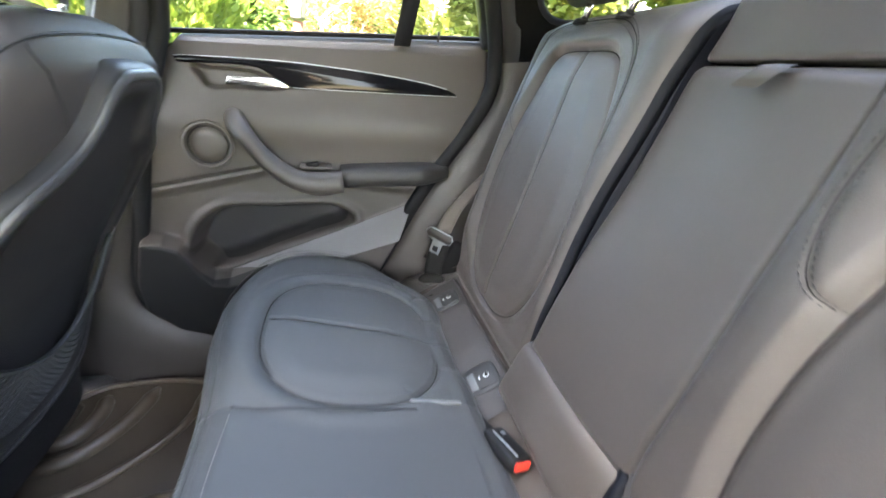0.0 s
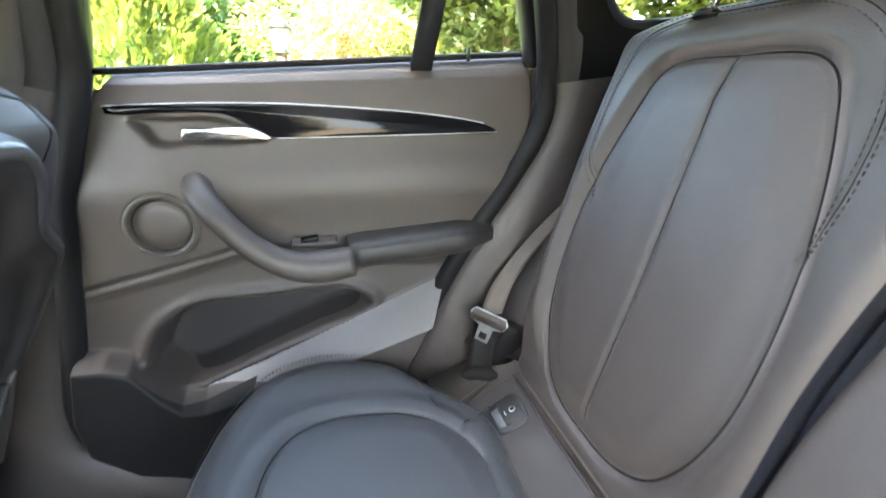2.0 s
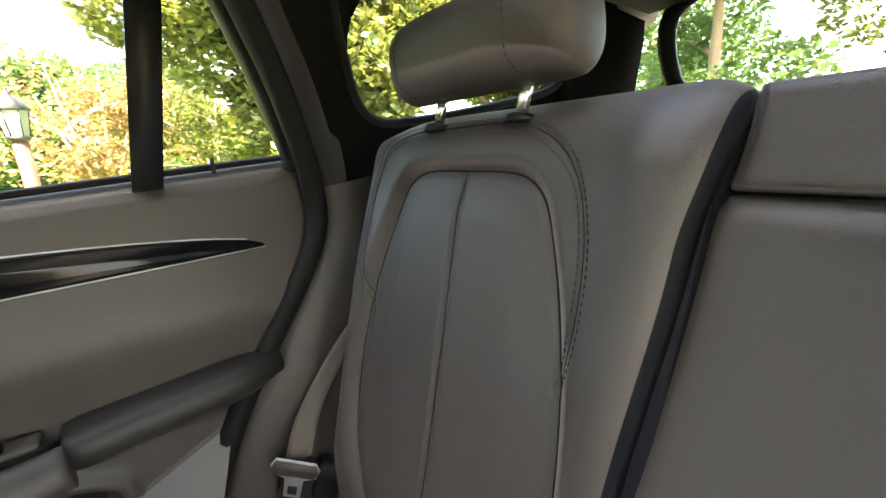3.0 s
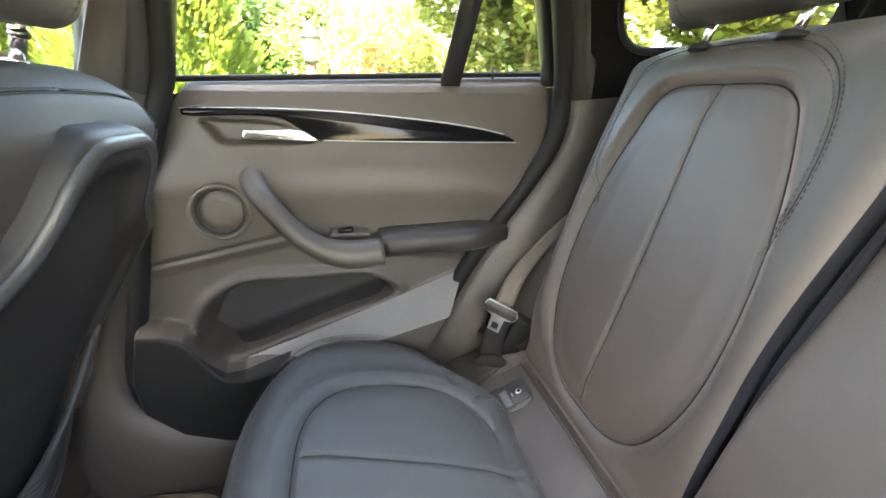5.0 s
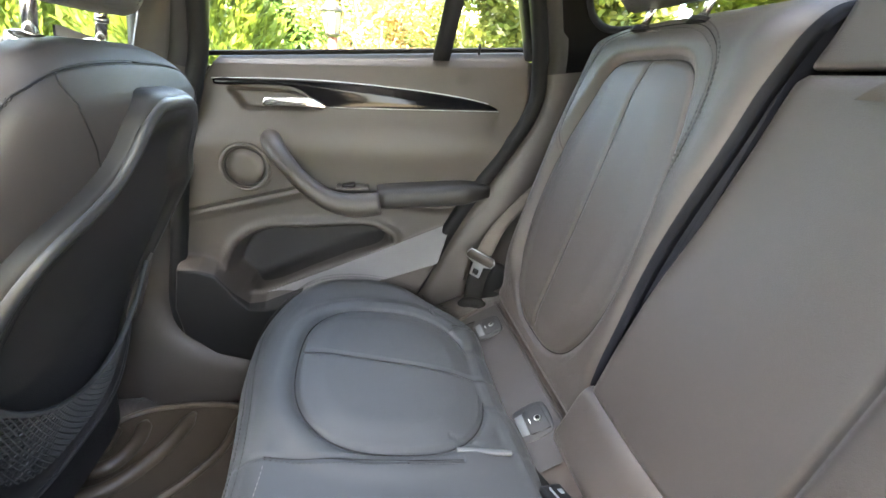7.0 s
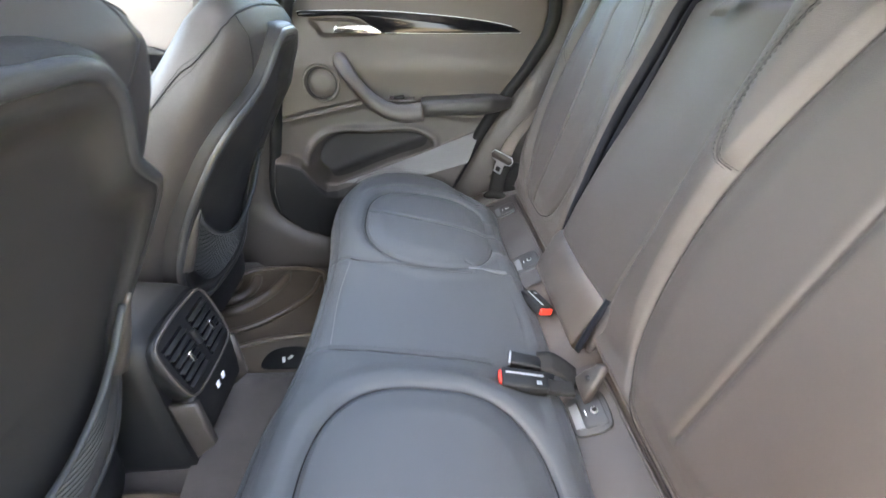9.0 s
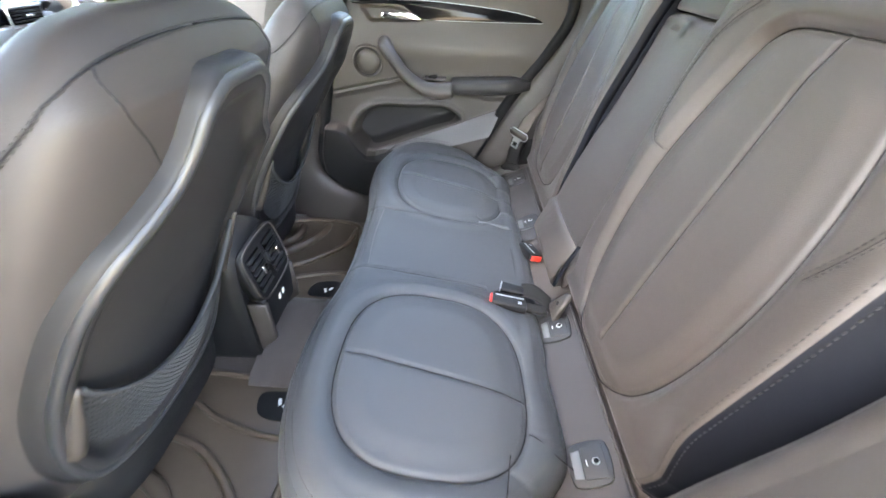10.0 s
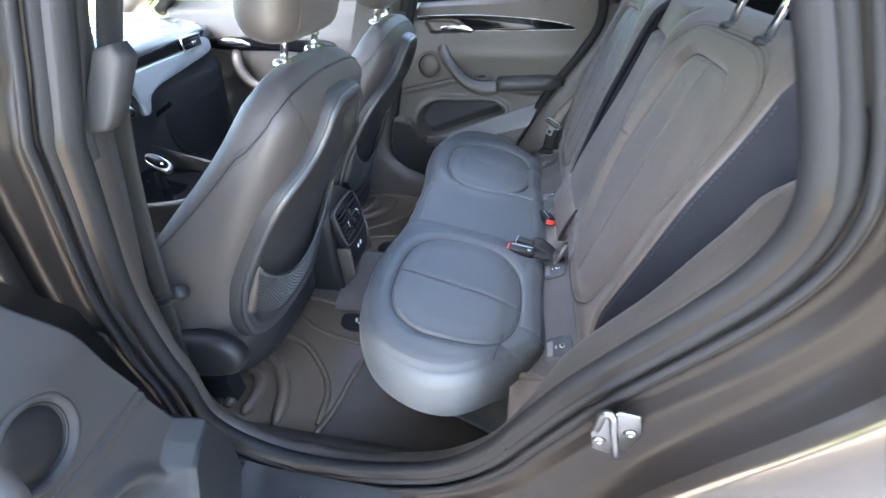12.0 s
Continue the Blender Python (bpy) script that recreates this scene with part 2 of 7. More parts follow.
M_PAINT = material("body_paint", (0.020, 0.017, 0.015), 0.30, metal=0.5, bump=0.02, scale=2500, vary=0.06, coat=0.7, spec=0.3, broad=3)
# body paint with the shade of the door opening put into the colour
M_JAMB_SHADED = material("shaded_jamb_paint", (0.0095, 0.0082, 0.0076), 0.30, bump=0.02, scale=2500, vary=0.08, spec=0.09, broad=3)
M_WEB = material("belt_webbing", (0.014, 0.0135, 0.013), 0.85, spec=0.2, bump=0.8, scale=900, vary=0.15, broad=20)
# black webbing with the tan light on its upper run put into the colour
M_WEB_LIT = material("lit_webbing", (0.11, 0.095, 0.08), 0.8, spec=0.3, bump=0.8, scale=900, vary=0.15, broad=20)
M_RED = material("red_button", (0.62, 0.035, 0.02), 0.35, vary=0.06)
M_THREAD = material("thread", (0.15, 0.14, 0.135), 0.7, vary=0.2, broad=80)
M_BLACKTRIM = material("black_trim", (0.026, 0.025, 0.025), 0.6, spec=0.15, bump=0.3, scale=900, kind="GRAIN", vary=0.12)
M_THREAD_LOW = material("dark_grey_thread", (0.013, 0.012, 0.0115), 0.7, vary=0.2, broad=80)
M_PILLAR = material("black_pillar_trim", (0.008, 0.0077, 0.0075), 0.8, spec=0.0, bump=0.3, scale=900, kind="GRAIN", vary=0.12)
M_THREAD_DARK = material("dark_thread", (0.022, 0.020, 0.019), 0.7, vary=0.2, broad=80)
M_NET = material("net_cord", (0.022, 0.023, 0.024), 0.75, vary=0.2, broad=60)
M_NOTCH = material("notch_plastic", (0.10, 0.105, 0.108), 0.5, vary=0.1)
M_RIM = material("shell_rim", (0.026, 0.026, 0.027), 0.38, bump=0.25, scale=900, kind="GRAIN", vary=0.12)
M_GREY = material("silver_plastic", (0.35, 0.37, 0.38), 0.35, metal=0.4, vary=0.06)
M_WHITE = material("white_print", (0.7, 0.7, 0.68), 0.5, vary=0.05)
M_HEADLINER = material("headliner", (0.06, 0.058, 0.056), 0.95, bump=0.6, scale=800, vary=0.08, spec=0.2)
M_DASH = material("dash_soft", (0.075, 0.078, 0.080), 0.27, spec=0.7, bump=0.35, scale=500, kind="GRAIN", vary=0.1)
M_SCREEN = material("dark_screen", (0.01, 0.008, 0.008), 0.15, vary=0.1)
M_CAR = material("blue_car_paint", (0.012, 0.02, 0.05), 0.25, metal=0.3, coat=0.8, vary=0.05)
M_ROOFGLASS = glass_material("roof_glass", (0.34, 0.37, 0.40))
M_GLASS = glass_material("window_glass")
M_GRASS = material("lawn", (0.11, 0.17, 0.035), 0.9, bump=1.0, scale=60, vary=0.4, broad=3, spec=0.2)
M_DRIVE = material("driveway", (0.33, 0.29, 0.24), 0.85, bump=0.6, scale=90, vary=0.2, broad=2)
M_BARK = material("bark", (0.20, 0.15, 0.11), 0.9, bump=1.0, scale=50, vary=0.3, broad=14)
M_BARK_PALE = material("pale_bark", (0.42, 0.33, 0.25), 0.8, bump=0.6, scale=30, vary=0.3, broad=12)
M_LAMP_METAL = material("bronze_lantern", (0.014, 0.013, 0.013), 0.45, metal=0.0, vary=0.2)
M_POST = material("painted_post", (0.09, 0.036, 0.024), 0.7, bump=0.4, scale=80, vary=0.2)
M_FROST = material("lantern_pane", (0.20, 0.20, 0.19), 0.25, vary=0.05)
M_SHELL = material("seat_shell_plastic", (0.021, 0.020, 0.020), 0.46, spec=0.24, bump=0.3, scale=800, kind="GRAIN", vary=0.14, broad=7)
M_DARKSOFT = material("black_soft_trim", (0.017, 0.016, 0.016), 0.5, spec=0.35, bump=0.3, scale=700, kind="GRAIN", vary=0.12)
M_SIDING = material("blue_siding", (0.16, 0.27, 0.38), 0.7, vary=0.08)
M_TRIM_WHITE = material("white_trim", (0.78, 0.78, 0.76), 0.6, vary=0.05)
M_ROOF = material("shingles", (0.12, 0.11, 0.11), 0.9, bump=1, scale=30, vary=0.25)
M_PANE = material("house_pane", (0.02, 0.025, 0.03), 0.08, vary=0.2)
L_CONIFER = leaf_material("conifer_leaf", (0.035, 0.065, 0.012), (0.09, 0.13, 0.02), (0.14, 0.18, 0.03))
L_GREEN = leaf_material("green_leaf", (0.028, 0.065, 0.016), (0.06, 0.115, 0.028), (0.09, 0.15, 0.04))
L_YELLOW = leaf_material("yellow_green_leaf", (0.04, 0.08, 0.018), (0.115, 0.125, 0.026), (0.18, 0.19, 0.045))
L_DARK = leaf_material("dark_leaf", (0.02, 0.06, 0.015), (0.05, 0.11, 0.03), (0.14, 0.26, 0.05))
L_AUTUMN = leaf_material("autumn_leaf", (0.15, 0.08, 0.035), (0.21, 0.15, 0.06), (0.21, 0.16, 0.065))

# ---- car shell ----
def lean(y, z):
    """Sides of the cabin tip inwards above the belt line."""
    k = max(0.0, z - 1.24) * 0.34
    return y - math.copysign(k, y)


OPENING = [(-0.535, 1.51), (-0.572, 1.393), (-0.598, 1.27), (-0.625, 1.18), (-0.665, 1.06), (-0.692, 0.93), (-0.72, 0.79), (-0.742, 0.67), (-0.732, 0.595), (-0.67, 0.537), (-0.57, 0.502), (-0.45, 0.505), (-0.32, 0.536),
           (-0.225, 0.582), (-0.138, 0.675), (-0.096, 0.755), (-0.029, 0.885), (0.032, 0.98), (0.09, 1.065), (0.13, 1.135), (0.145, 1.19), (0.138, 1.26), (0.112, 1.34), (0.07, 1.44), (0.015, 1.53), (-0.06, 1.56), (-0.29, 1.57), (-0.47, 1.56)]
OPEN_N = 200
open_pts = spline(OPENING, OPEN_N, True)
tang = np.roll(open_pts, -1, 0) - np.roll(open_pts, 1, 0)
tang /= np.linalg.norm(tang, axis=1)[:, None]
open_nrm = np.stack([tang[:, 1], -tang[:, 0]], 1)
if ((open_nrm * (open_pts - open_pts.mean(0))).sum(1) < 0).mean() > 0.5:
    open_nrm = -open_nrm


def opening(s):
    """Outline of a rear door opening; the pillar edge of the left one stands a little further forward."""
    if s > 0:
        return open_pts
    out = open_pts.copy()
    z = out[:, 1]
    line = sum(np.interp(z + d, [0.60, 0.80, 0.90, 0.98, 1.09, 1.20, 1.28, 1.36, 1.45, 1.56], [-0.742, -0.749, -0.752, -0.744, -0.714, -0.682, -0.664, -0.652, -0.632, -0.600]) for d in np.linspace(-0.06, 0.06, 9)) / 9
    w = smooth(z, 0.66, 0.80) * smooth(-out[:, 0], 0.44, 0.55)
    out[:, 0] = out[:, 0] * (1 - w) + line * w
    return out


def open_ring(offset, y, s):
    out = []
    for (x, z), (nx, nz) in zip(opening(s), open_nrm):
        k = offset
        if s < 0 and x < -0.5 and z > 0.8 and k > 0.036:
            k = 0.036 + (k - 0.036) * 0.35
        if offset > 0:
            top = max(0.0, nz) * (z > 1.3)
            k = offset * (1 - 0.75 * top) * (1 - 0.45 * max(0.0, -nz) * (z < 0.5))
            if x > -0.25 and k > 0.07:
                f = float(np.interp(z, [0.55, 0.80, 1.0, 1.15], [1.0, 0.75, 0.55, 0.42]))
                k = 0.07 + min(k - 0.07, 0.09) * f + max(0.0, k - 0.16)
        px, pz = x + nx * k, z + nz * k
        out.append((px, lean(s * y, pz), pz))
    return out


def bolster(trim, s):
    """The padded side trim between a seat back and the door opening, rising out of the frame trim."""
    pad = [(0.006, 0.712), (0.010, 0.690), (0.020, 0.664), (0.028, 0.646), (0.0315, 0.640), (0.033, 0.634), (0.040, 0.620), (0.049, 0.609), (0.060, 0.603), (0.075, 0.600), (0.10, 0.602), (0.13, 0.615)]
    keep = [i for i, (x, z) in enumerate(open_pts) if x > -0.16 and 0.64 < z < 1.25]
    keep.sort(key=lambda i: open_pts[i][1])
    offs, ys = [o for o, _ in trim], [y for _, y in trim]
    rows = []
    for o, y in pad:
        row = []
        for i in keep:
            (x, z), (nx, nz) = open_pts[i], open_nrm[i]
            w = float(smooth(z, 0.66, 0.86) * (1 - smooth(z, 1.16, 1.25)))
            k = o * (1.0 - 0.30 * float(smooth(z, 0.98, 1.12)))
            yy = y * w + (float(np.interp(o, offs[2:], ys[2:])) + 0.003) * (1 - w)
            row.append((x + nx * k, lean(s * yy, z), z + nz * k))
        rows.append(row)
    tagged(loft("side_bolster", rows[:5], M_PLASTIC, None, False), "dark brown plastic trim rising beside the seat back", "interior trim", kind="structure")
    tagged(loft("side_bolster_pad", rows[4:], M_LEATHER, None, False), "brown-black padded side trim beside the seat back", "interior trim", kind="structure")


def side_frame(s, side):
    """Rubber seals, painted jamb and plastic trim round a rear door opening."""
    def split(name, profile, keep, mat, label, category):
        """The part of a swept frame whose points pass a test on (x, z)."""
        rings = [open_ring(o, y, s) for o, y in profile]
        faces = [f for f in grid_faces(len(rings), OPEN_N, False, True) if keep(*open_pts[f[0] % OPEN_N])]
        tagged(mesh_ob(name + side, [p for r in rings for p in r], faces, mat), label, category, kind="structure")

    everywhere = lambda x, z: True
    split("door_jamb_", ((0.0, 0.752), (0.018, 0.756), (0.030, 0.757), (0.033, 0.764), (0.036, 0.772), (0.040, 0.766), (0.052, 0.764), (0.060, 0.770), (0.065, 0.781), (0.070, 0.787), (0.082, 0.789), (0.115, 0.792), (0.140, 0.798), (0.152, 0.808), (0.157, 0.822), (0.160, 0.838)), everywhere, M_JAMB_SHADED, "dark brown painted door jamb, darkened for shade, round the rear door opening", "car body")
    split("body_side_", ((0.160, 0.838), (0.164, 0.850), (0.174, 0.859), (0.20, 0.866), (0.25, 0.872), (0.32, 0.876)), lambda x, z: z < 1.18, M_PAINT, "glossy dark brown metallic body round the rear door opening", "car body")
    seal = thing("door_seal_" + side, (-0.3, s * 0.7, 0.4), "black rubber door seal round the rear door opening", "door seal", kind="structure")
    for name, off, y, r in (("inner_lip", -0.010 if s > 0 else 0.002, 0.714 if s > 0 else 0.738, 0.019 if s > 0 else 0.014), ("middle_lip", 0.020, 0.748, 0.012), ("outer_lip", 0.031, 0.766, 0.006)):
        tube(name, [(x + nx * off, lean(s * y, z), z + nz * off) for (x, z), (nx, nz) in zip(opening(s), open_nrm)], r, M_SEAL, seal, 10, True)
    trim = ((0.008, 0.748), (0.004, 0.734), (0.000, 0.722), (0.004, 0.706), (0.018, 0.692), (0.05, 0.682), (0.10, 0.676), (0.20, 0.668))
    if s < 0:
        bolster(trim, s)
    split("inner_trim_", trim, lambda x, z: z <= 1.22, M_PLASTIC, "dark brown grained plastic trim round the rear door opening", "interior trim")
    split("pillar_trim_", trim[:5] + ((0.034, 0.688), (0.044, 0.692)), lambda x, z: z > 1.22, M_BLACKTRIM, "black grained plastic pillar trim above the window line", "interior trim")


side_frame(1, "right")
side_frame(-1, "left")


def panel(name, quad, mat, label, category, kind="structure", thick=0.02, nu=12, nv=12, bulge=0.0):
    """A slightly bowed panel between four corners, with thickness."""
    a, b, c, d = [V(q) for q in quad]
    n = (b - a).cross(d - a).normalized()
    verts = []
    for layer in (0, 1):
        for i in range(nu):
            u = i / (nu - 1)
            for j in range(nv):
                v = j / (nv - 1)
                p = (a * (1 - u) + b * u) * (1 - v) + (d * (1 - u) + c * u) * v
                verts.append(p + n * (bulge * 16 * u * (1 - u) * v * (1 - v) - layer * thick))
    f = grid_faces(nu, nv)
    k = nu * nv
    faces = f + [tuple(x + k for x in reversed(q)) for q in f]
    rim = [i * nv for i in range(nu)] + [(nu - 1) * nv + j for j in range(1, nv)] + [i * nv + nv - 1 for i in reversed(range(nu - 1))] + [j for j in reversed(range(1, nv - 1))]
    for p, q in zip(rim, rim[1:] + rim[:1]):
        faces.append((p, p + k, q + k, q))
    return tagged(mesh_ob(name, verts, faces, mat), label, category, kind=kind)


# floor pan, tunnel, roof, rear
panel("floor", [(-2.0, -0.74, 0.375), (0.45, -0.74, 0.375), (0.45, 0.74, 0.375), (-2.0, 0.74, 0.375)], M_CARPET, "dark grey carpeted car floor", "floor", nu=40, nv=30)
def holed(name, z, x0, x1, hw, depth, mat, label, category):
    """A roof skin with the opening of the glass roof, added to admit skylight, cut through it."""
    out = [(x0, -hw), (x1, -hw), (x1, hw), (x0, hw)]
    hole = [(-0.86, -0.37), (0.46, -0.37), (0.46, 0.37), (-0.86, 0.37)]
    verts = [(a, b, c - 0.03 * (b / hw) ** 2) for c in (z, z + depth) for ring in (out, hole) for a, b in ring]
    faces = []
    for k in range(4):
        n = (k + 1) % 4
        faces += [(k, n, 4 + n, 4 + k), (8 + n, 8 + k, 12 + k, 12 + n), (k, 8 + k, 8 + n, n), (4 + k, 4 + n, 12 + n, 12 + k)]
    return tagged(mesh_ob(name, verts, faces, mat, flat=True), label, category, kind="structure")


holed("ceiling", 1.612, -1.15, 1.0, 0.62, 0.02, M_HEADLINER, "grey woven headliner round the added glass roof", "ceiling")
holed("roof", 1.648, -1.2, 1.05, 0.66, 0.025, M_PAINT, "dark grey painted car roof round the added glass panel", "roof")
# unseen roof glazing, added so that blue skylight reaches seats and floor
added_glass_roof = thing("added_window_roof", (-0.2, 0, 1.64), "unseen tinted glass roof panel, added to let skylight in", "window", kind="structure")
pane([(-0.88, -0.39), (0.48, -0.39), (0.48, 0.39), (-0.88, 0.39)], lambda a, b: V((a, b, 1.668)), added_glass_roof).data.materials[0] = M_ROOFGLASS
panel("cargo_floor", [(0.15, -0.55, 0.70), (1.12, -0.55, 0.70), (1.12, 0.55, 0.70), (0.15, 0.55, 0.70)], M_CARPET, "dark carpeted cargo floor behind the rear seats", "floor")
panel("tailgate", [(1.16, -0.62, 0.66), (1.16, 0.62, 0.66), (1.10, 0.60, 1.36), (1.10, -0.60, 1.36)], M_PLASTIC, "dark plastic inner side of the tailgate", "tailgate")
panel("seat_pan", [(-0.22, -0.50, 0.59), (0.30, -0.56, 0.66), (0.30, 0.56, 0.66), (-0.22, 0.50, 0.59)], M_CARPET, "dark carpeted pan under the rear bench", "floor")
for s_, side_ in ((-1, "left"), (1, "right")):
    panel("side_filler_" + side_, [(-0.02, s_ * 0.69, 0.72), (0.26, s_ * 0.69, 1.14), (0.34, s_ * 0.54, 1.14), (0.12, s_ * 0.54, 0.72)], M_PLASTIC, "dark plastic side trim beside the rear seat", "interior trim", thick=0.01)
panel("seat_gap_filler", [(-0.10, -0.68, 0.640), (0.20, -0.68, 0.78), (0.20, 0.68, 0.78), (-0.10, 0.68, 0.640)], M_CARPET, "dark carpeted pan behind the seat cushion", "floor", thick=0.01)
for s_, side_ in ((-1, "left"), (1, "right")):
    panel("seat_end_carpet_" + side_, [(-0.24, s_ * 0.50, 0.375), (0.12, s_ * 0.62, 0.375), (0.12, s_ * 0.62, 0.72), (-0.24, s_ * 0.50, 0.62)], M_CARPET, "dark carpeted side under the end of the rear bench", "interior trim", thick=0.01)
panel("cargo_cover", [(0.42, -0.56, 1.13), (1.06, -0.56, 1.15), (1.06, 0.56, 1.15), (0.42, 0.56, 1.13)], M_CARPET, "black parcel shelf behind the rear seats", "shelf")


def rear_glass():
    win = thing("window_rear", (1.1, 0, 1.2), "wide rear window in the tailgate", "window", kind="structure")
    o = spline([(-0.50, 1.375), (0.0, 1.352), (0.50, 1.375), (0.535, 1.42), (0.53, 1.56), (0.46, 1.605), (0, 1.615), (-0.46, 1.605), (-0.53, 1.56), (-0.535, 1.42)], 80, True)
    tube("window_frame", [(1.09 - (z - 1.4) * 0.45, y, z) for y, z in o], 0.022, M_DARK, win, 8, True)
    pane([(y, z) for y, z in o[::2]], lambda a, b: V((1.095 - (b - 1.4) * 0.45, a, b)), win)


rear_glass()


def quarter(s, side):
    """The body side behind the rear door: a wall with a fixed window let in."""
    o = spline([(0.32, 1.338), (0.50, 1.362), (0.70, 1.405), (0.73, 1.43), (0.69, 1.52), (0.58, 1.555), (0.20, 1.565), (0.148, 1.545), (0.158, 1.49), (0.178, 1.425), (0.206, 1.362), (0.245, 1.337)], 70, True)
    outer = spline([(0.24, 1.16), (0.26, 0.70), (0.60, 0.66), (1.14, 0.68), (1.14, 1.20), (1.08, 1.42), (0.98, 1.60), (0.50, 1.62), (0.09, 1.615), (0.06, 1.58), (0.098, 1.42), (0.150, 1.29)], 70, True)
    # turn the outer loop so that it starts beside the inner one
    start = int(np.argmin(np.hypot(*(outer - o[0]).T)))
    outer = np.roll(outer, -start, 0)
    if np.cross(outer[10] - outer[0], outer.mean(0) - outer[0]) * np.cross(o[10] - o[0], o.mean(0) - o[0]) < 0:
        outer = np.roll(outer[::-1], 1, 0)
    rings = [[(x, lean(s * 0.70, z), z) for x, z in outer]]
    for k in (0.5, 0.9):
        rings.append([(a * (1 - k) + b * k, lean(s * 0.695, c * (1 - k) + d * k), c * (1 - k) + d * k) for (a, c), (b, d) in zip(outer, o)])
    rings.append([(x, lean(s * 0.70, z), z) for x, z in o])
    rings.append([(x, lean(s * 0.75, z), z) for x, z in o])
    tagged(loft("quarter_trim_" + side, rings, M_PILLAR, None, True, (False, False)), "black plastic side trim behind the rear door", "interior trim", kind="structure")
    win = thing("window_quarter_" + side, (0.5, s * 0.7, 1.33), "small fixed side window behind the rear door", "window", kind="structure")
    tube("window_frame", [(x, lean(s * 0.70, z), z) for x, z in o], 0.009, M_SEAL, win, 6, True)
    pane([(x, z) for x, z in o[::2]], lambda a, b: V((a, s * (0.745 - (b - 1.24) * 0.34), b)), win)
    body = [(0.16, 0.30), (0.62, 0.30), (1.2, 0.45), (1.2, 1.1), (0.75, 1.30), (0.24, 1.28), (0.32, 1.05), (0.24, 0.75)]
    tagged(slab("quarter_panel_" + side, body, lambda a, b, c: V((a, s * (0.80 + c - 0.03 * max(0, b - 0.9) / 0.4), b)), 0.045, M_PAINT, None, 0.02, "", 4), "glossy dark grey metallic rear quarter body panel", "car body", kind="structure")


quarter(1, "right")
quarter(-1, "left")

# windscreen with its pillars and the bulkhead
def windscreen():
    win = thing("window_front", (-1.6, 0, 1.05), "windscreen between two dark pillars", "window", kind="structure")
    q = [(-2.0, -0.70, 1.20), (-2.0, 0.70, 1.20), (-1.18, 0.58, 1.61), (-1.18, -0.58, 1.61)]
    me = mesh_ob("pane", q, [(0, 1, 2, 3)], M_GLASS, win, flat=True)
    me.visible_shadow = False
    for s in (-1, 1):
        tube("pillar", spline([(-2.03, s * 0.74, 1.17), (-1.55, s * 0.685, 1.42), (-1.15, s * 0.60, 1.60)], 14), 0.04, M_PLASTIC, win, 10)


windscreen()
panel("bulkhead", [(-2.0, -0.75, 0.36), (-2.0, 0.75, 0.36), (-2.0, 0.75, 1.20), (-2.0, -0.75, 1.20)], M_CARPET, "dark carpeted bulkhead in front of the footwells", "bulkhead")
for s_, side_ in ((-1, "left"), (1, "right")):
    panel("sill_" + side_, [(-2.0, s_ * 0.745, 0.20), (0.2, s_ * 0.745, 0.20), (0.2, s_ * 0.70, 0.46), (-2.0, s_ * 0.70, 0.46)], M_PLASTIC, "dark plastic covered body sill", "sill", thick=0.05)
    # roof rail above the doors
    tagged(tube("roof_rail_" + side_, spline([(-1.2, s_ * 0.61, 1.60), (-0.5, s_ * 0.625, 1.605), (0.4, s_ * 0.625, 1.61), (1.05, s_ * 0.60, 1.60)], 24), 0.035, M_BLACKTRIM), "black lined roof rail above the doors", "roof rail", kind="structure")

# ---- doors ----
X_FRONT = [(0.505, -0.58), (0.537, -0.67), (0.60, -0.735), (0.67, -0.742), (0.79, -0.72), (0.93, -0.692), (1.06, -0.665), (1.18, -0.625), (1.27, -0.60), (1.315, -0.59)]
X_REAR = [(0.505, -0.45), (0.54, -0.32), (0.582, -0.225), (0.675, -0.138), (0.755, -0.096), (0.885, -0.029), (0.98, 0.032), (1.065, 0.09), (1.135, 0.13), (1.19, 0.146), (1.27, 0.142)]
RIM = [(-0.76, 0.79), (-0.66, 0.785), (-0.625, 0.772), (-0.585, 0.715), (-0.557, 0.688), (-0.52, 0.69), (-0.40, 0.735), (-0.20, 0.812), (-0.062, 0.868), (0.05, 0.915)]
POCKET = [(-0.605, 0.745), (-0.575, 0.815), (-0.515, 0.852), (-0.40, 0.858), (-0.27, 0.862), (-0.235, 0.850), (-0.205, 0.825), (-0.30, 0.787), (-0.40, 0.748), (-0.52, 0.700), (-0.557, 0.695), (-0.585, 0.715)]
TRIM = [(-0.585, 1.1875), (-0.47, 1.193), (-0.35, 1.194), (-0.244, 1.190), (-0.12, 1.182), (-0.03, 1.172), (0.02, 1.163), (0.048, 1.150), (-0.10, 1.1465), (-0.233, 1.144), (-0.345, 1.1415), (-0.385, 1.160), (-0.415, 1.177), (-0.47, 1.1815), (-0.585, 1.1795)]


def bin_rim(x):
    """Height of the lower bin's rim and the width of the ledge below it."""
    return np.interp(x, [p[0] for p in RIM], [p[1] for p in RIM]), np.interp(x, [-0.76, -0.60, -0.5, -0.1, 0.05], [0.015, 0.02, 0.035, 0.068, 0.075])


